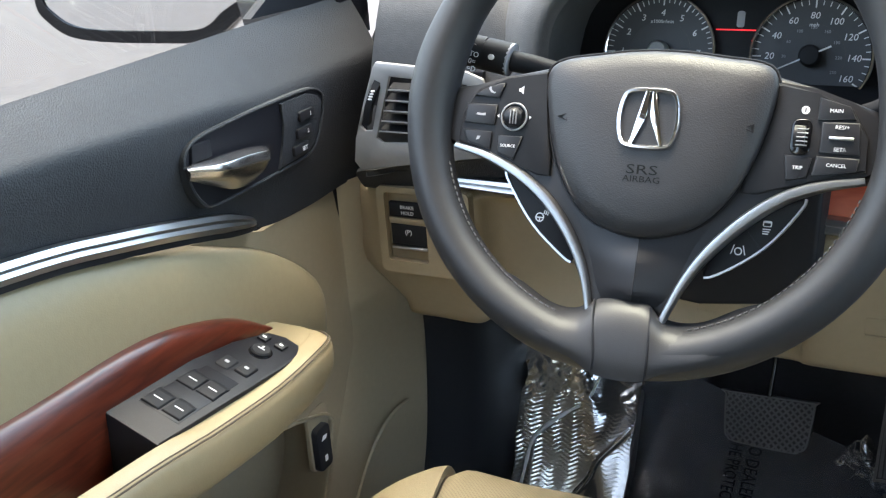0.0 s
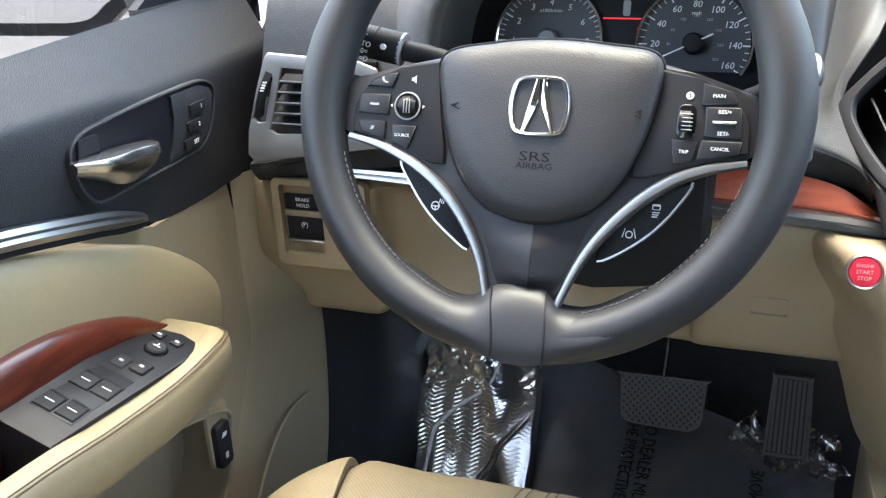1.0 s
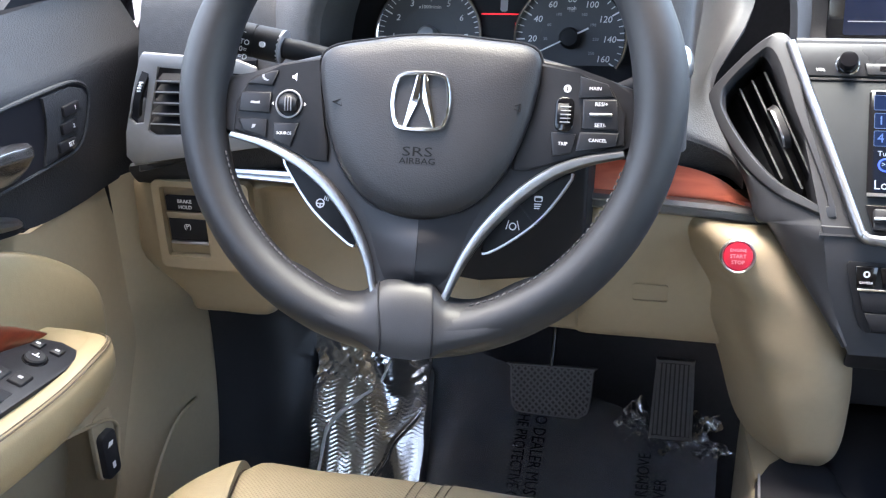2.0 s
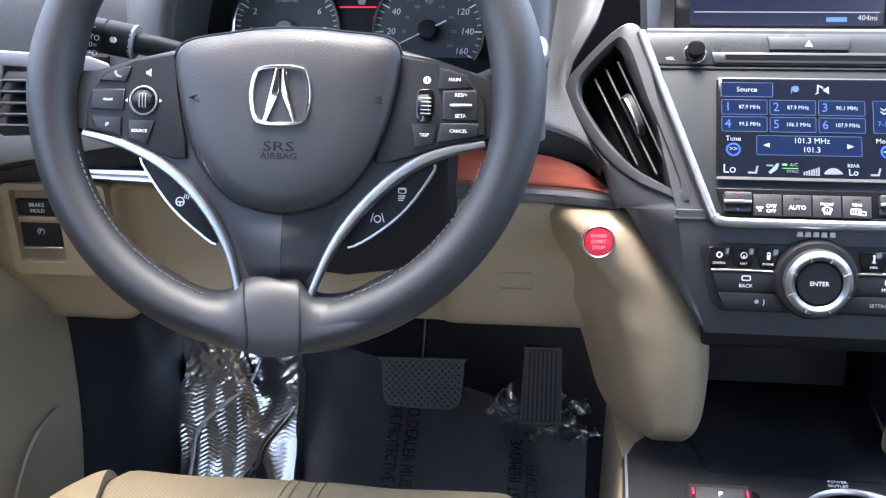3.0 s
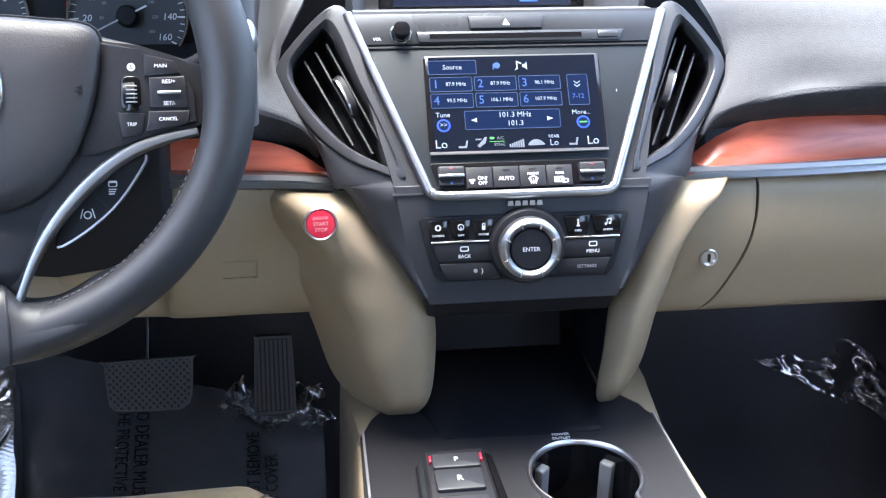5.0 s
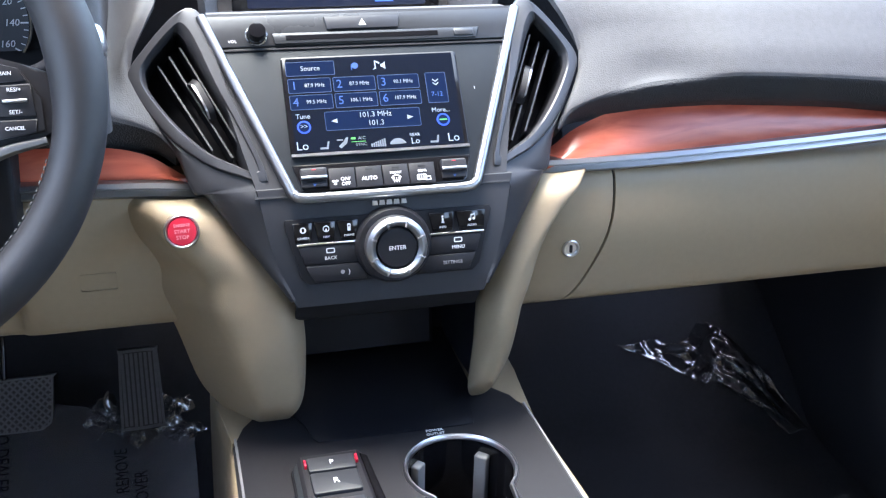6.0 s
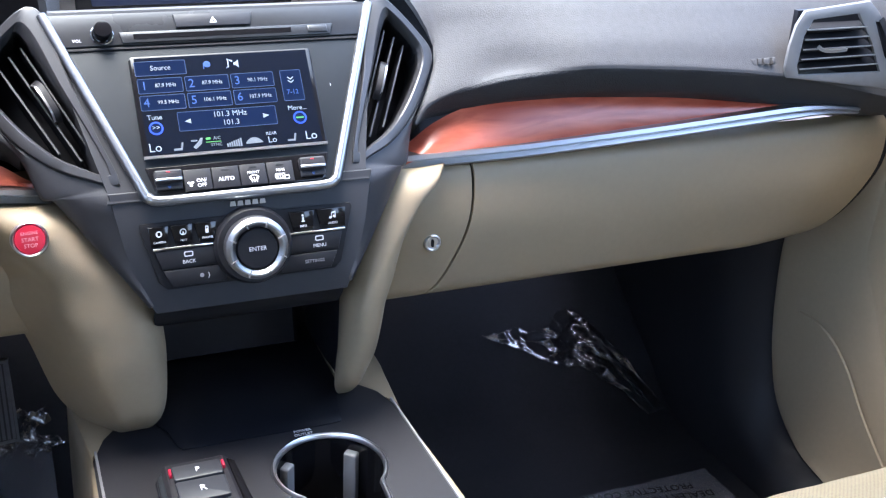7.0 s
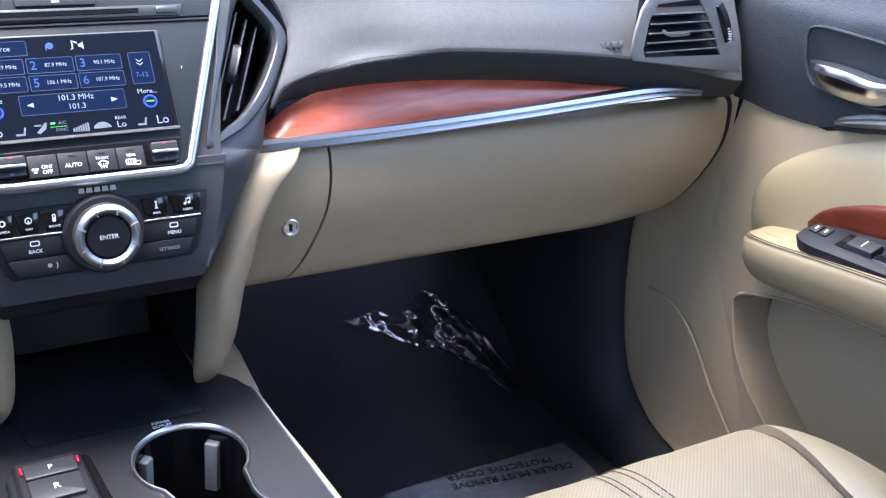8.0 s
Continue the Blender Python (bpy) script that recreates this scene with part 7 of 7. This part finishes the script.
bo = [tuple(p) for p in spline([(-0.0525, 0.034), (-0.050, 0.038), (0.050, 0.040), (0.0535, 0.036), (0.050, -0.022), (0.042, -0.034), (0.030, -0.038), (-0.034, -0.036), (-0.045, -0.030), (-0.049, -0.018)], 3, True)]
part("pad", prism(bo, -0.012, 0.0012, BRAKE, 0.003), RUBBER, brake, "black rubber pad")
bi = [(x * 0.965, y * 0.95) for x, y in bo]
lines = [((-0.12 + 0.0085 * k, -0.05), (-0.04 + 0.0085 * k, 0.05)) for k in range(25)] + [((-0.04 + 0.0085 * k, -0.05), (-0.12 + 0.0085 * k, 0.05)) for k in range(25)]
part("ribs", bars(lines, bi, 0.0025, -0.001, 0.0030, BRAKE), PEDAL, brake, "diamond ribs")
part("border", plate(bo, [bi], -0.002, 0.0030, BRAKE), PEDAL, brake)
part("arm", sweep(spline([(-0.371, 0.445, 0.20), (-0.369, 0.47, 0.26), (-0.370, 0.50, 0.40)], 4), rounded(0.0045, 0.010, 0.0015, 2)), GLOSS, brake, "glossy black arm")
ACC = pose(-0.2225, 0.45, 0.169, 62, 0, 0) @ Matrix.Diagonal((1, 1.04, 1, 1))
accel = thing("accelerator_pedal", "black rubber accelerator pedal with upright ribs", "pedal", (-0.2225, 0.46, 0.12))
ao = [(p[0] * 0.95, p[1] * 0.87 - 0.001) for p in spline([(-0.024, 0.046), (-0.021, 0.051), (0.021, 0.051), (0.024, 0.046), (0.026, -0.045), (0.022, -0.053), (-0.023, -0.054), (-0.027, -0.047)], 3, True)]
part("pad", prism(ao, -0.012, 0.0008, ACC, 0.003), RUBBER, accel, "black rubber pad")
part("ribs", bars([((-0.0195 + 0.0056 * k, -0.06), (-0.0185 + 0.0053 * k, 0.06)) for k in range(8)], [(x * 0.9, y * 0.92) for x, y in ao], 0.0034, -0.001, 0.0035, ACC), PEDAL, accel, "upright ribs")
part("border", plate(ao, [[(x * 0.88, y * 0.93) for x, y in ao]], -0.002, 0.0032, ACC), PEDAL, accel)
part("arm", sweep(spline([(-0.2225, 0.475, 0.150), (-0.2225, 0.51, 0.135), (-0.222, 0.56, 0.15)], 4), rounded(0.018, 0.014, 0.003, 2)), BLACK, accel)
part("foot", prism(rounded(0.036, 0.02, 0.004, cy=-0.040), -0.05, -0.012, ACC), BLACK, accel)

# ---------- seats ----------
def seat(cx, yf, label):
    """A seat cushion: perforated centre panel, plain side bolsters, rolled front edge and seams; yf: its front edge."""
    st = thing("car_seat", label, "car seat", (cx, yf - 0.25, 0.02), "front seats")
    front = ((-0.045, 0.10), (-0.004, 0.17), (0.006, 0.23), (-0.002, 0.272), (-0.03, 0.298), (-0.09, 0.310), (-0.20, 0.309), (-0.36, 0.303), (-0.52, 0.297))
    seam = (0.186, 0.187, 0.188, 0.187, 0.183, 0.166, 0.142, 0.128, 0.122)

    def shape(u, f):
        y, z = front[f]
        a = abs(u)
        back = 12.0 * max(0.0, a - 0.168) ** 2
        puff = 0.004 * math.exp(-((a - seam[f] - 0.030) / 0.020) ** 2) * min(1, max(0, (f - 2) / 3))
        groove = -0.0024 * math.exp(-((a - seam[f]) / 0.0045) ** 2) * (f > 2)
        pairs = -0.0012 * math.exp(-((u + 0.002) / 0.008) ** 2) * (f > 2)
        drop = -1.3 * max(0.0, a - 0.225) ** 1.3 - 0.36 * max(0.0, a - 0.165) if f > 1 else 0.0
        return (cx + u * (0.97 if f < 2 else 1), yf + y - back, z + 0.006 + 0.003 * noise.noise((u * 20, f * 0.9, cx)) + puff + groove + pairs + drop - (0.05 if a > 0.258 else 0))

    n = len(front)
    mid = [(-1 + 2 * k / 24) for k in range(25)]
    c = part("center_panel", surface([[shape(q * (seam[f] - 0.0008), f) for q in mid] for f in range(n)], 5, 2, 0.01), SEAT_HOLES, st, "beige perforated leather centre panel")
    for s in (1, -1):
        part("side_bolster", surface([[shape(s * (seam[f] + 0.0008 + (0.262 - seam[f]) * k), f) for k in (0, 0.08, 0.2, 0.4, 0.6, 0.8, 0.92, 1.0)] for f in range(n)], 5, 3, 0.01), SEAT, st, "smooth beige leather bolster")
        thread(spline([Vector(shape(s * seam[f], f)) + Vector((0, 0.0004, 0.0006)) for f in range(n)], 5)[8:], 0.0010, SEAM, c, "seam")
        thread(spline([Vector(shape(s * min(0.25, seam[f] + 0.012 + 0.05 * (f > 4)), f)) + Vector((0, 0.0002, 0.0004)) for f in range(4, n)], 5), 0.0007, SEAM, c, "seam")
    for u in (-0.018, -0.010, 0.006, 0.014):
        stitches(spline([Vector(shape(u, f)) + Vector((0, 0.0006, 0.0006)) for f in range(n)], 8)[12:50], 0.0040, 0.0014, 0.0005, SEAM, c, name="stitched_seam")
    part("base", prism(rounded(0.46, 0.46, 0.05, cx=cx, cy=yf - 0.28), 0.0, 0.19, None, 0.01), BLACK, st, "black seat base")
    return st


seat(-0.405, 0.070, "beige perforated leather driver's seat cushion")
seat(0.375, -0.112, "beige perforated leather passenger seat cushion")

# ---------- cabin shell ----------
# unseen shell, added so that light comes in mainly at the front
roof_o = [(-0.62, -2.0), (0.62, -2.0), (0.62, -0.12), (0.45, 0.0), (-0.45, 0.0), (-0.62, -0.12)]
tagged(part("headliner", prism(roof_o, 1.24, 1.27), HEADLINER), "plain pale cloth headliner", "ceiling", kind="structure")
for s in (1, -1):
    tagged(part("wall_pillar", sweep(spline([(s * 0.80, 0.62, 0.68), (s * 0.76, 0.36, 0.90), (s * 0.68, 0.05, 1.14), (s * 0.62, -0.14, 1.24)], 4), rounded(0.07, 0.06, 0.02, 3)), HEADLINER), "pale windscreen pillar", "pillar", kind="structure")
    tagged(part("wall_pillar", sweep([(s * 0.79, -1.05, 0.0), (s * 0.79, -1.05, 0.72), (s * 0.64, -1.02, 1.26)], rounded(0.10, 0.14, 0.02, 3)), HEADLINER), "pale centre pillar", "pillar", kind="structure")
    tagged(part("wall_side", prism([(-2.0, 0.0), (-1.0, 0.0), (-1.0, 0.70), (-1.06, 1.25), (-1.28, 1.25), (-1.28, 0.72), (-2.0, 0.74)], 0.0, 0.03, Matrix(((0, 0, 1, s * 0.80 - 0.015), (1, 0, 0, 0), (0, 1, 0, 0), (0, 0, 0, 1)))), BEIGE), "unseen beige side wall, added to limit light from behind", "wall", kind="structure")
    tagged(part("wall_rail", sweep([(s * 0.66, -0.10, 1.24), (s * 0.66, -2.0, 1.24)], rounded(0.10, 0.08, 0.02, 3)), HEADLINER), "pale roof rail", "wall", kind="structure")
# solid end wall, added to hold back light from the rear
tagged(part("wall_rear", prism([(-0.8, 0.0), (0.8, 0.0), (0.8, 1.25), (-0.8, 1.25)], 0.0, 0.03, pose(0, -2.0, 0, 90, 0, 0)), BEIGE), "unseen plain beige wall, added to cut light from behind", "wall", kind="structure")
tagged(part("wall_front", surface([[(x, y, z) for x in (-0.82, 0.0, 0.82)] for y, z in ((0.86, -0.05), (0.87, 0.4), (0.90, 0.78))], 3, 3, 0.02), CARPET), "black firewall under the windscreen", "wall", kind="structure")
ws = part("window_1", surface([[(x * 1.0, 0.92 - 0.15 * (x / 0.76) ** 2, 0.77) for x in (-0.76, -0.4, 0, 0.4, 0.76)], [(x * 0.92, 0.48 - 0.12 * (x / 0.76) ** 2, 1.03) for x in (-0.76, -0.4, 0, 0.4, 0.76)], [(x * 0.82, 0.0 - 0.10 * (x / 0.76) ** 2, 1.25) for x in (-0.76, -0.4, 0, 0.4, 0.76)]], 4, 4, 0.004), GLASS)
ws.visible_shadow = False
tagged(ws, "clear curved windscreen", "window", kind="structure")

# ---------- outside ----------
bm = bmesh.new()
bmesh.ops.create_grid(bm, x_segments=2, y_segments=2, size=400)
bmesh.ops.transform(bm, matrix=pose(0, 0, -0.45), verts=bm.verts)
tagged(part("ground", bm, ASPHALT), "pale sunlit tarmac lot", "ground", kind="structure")
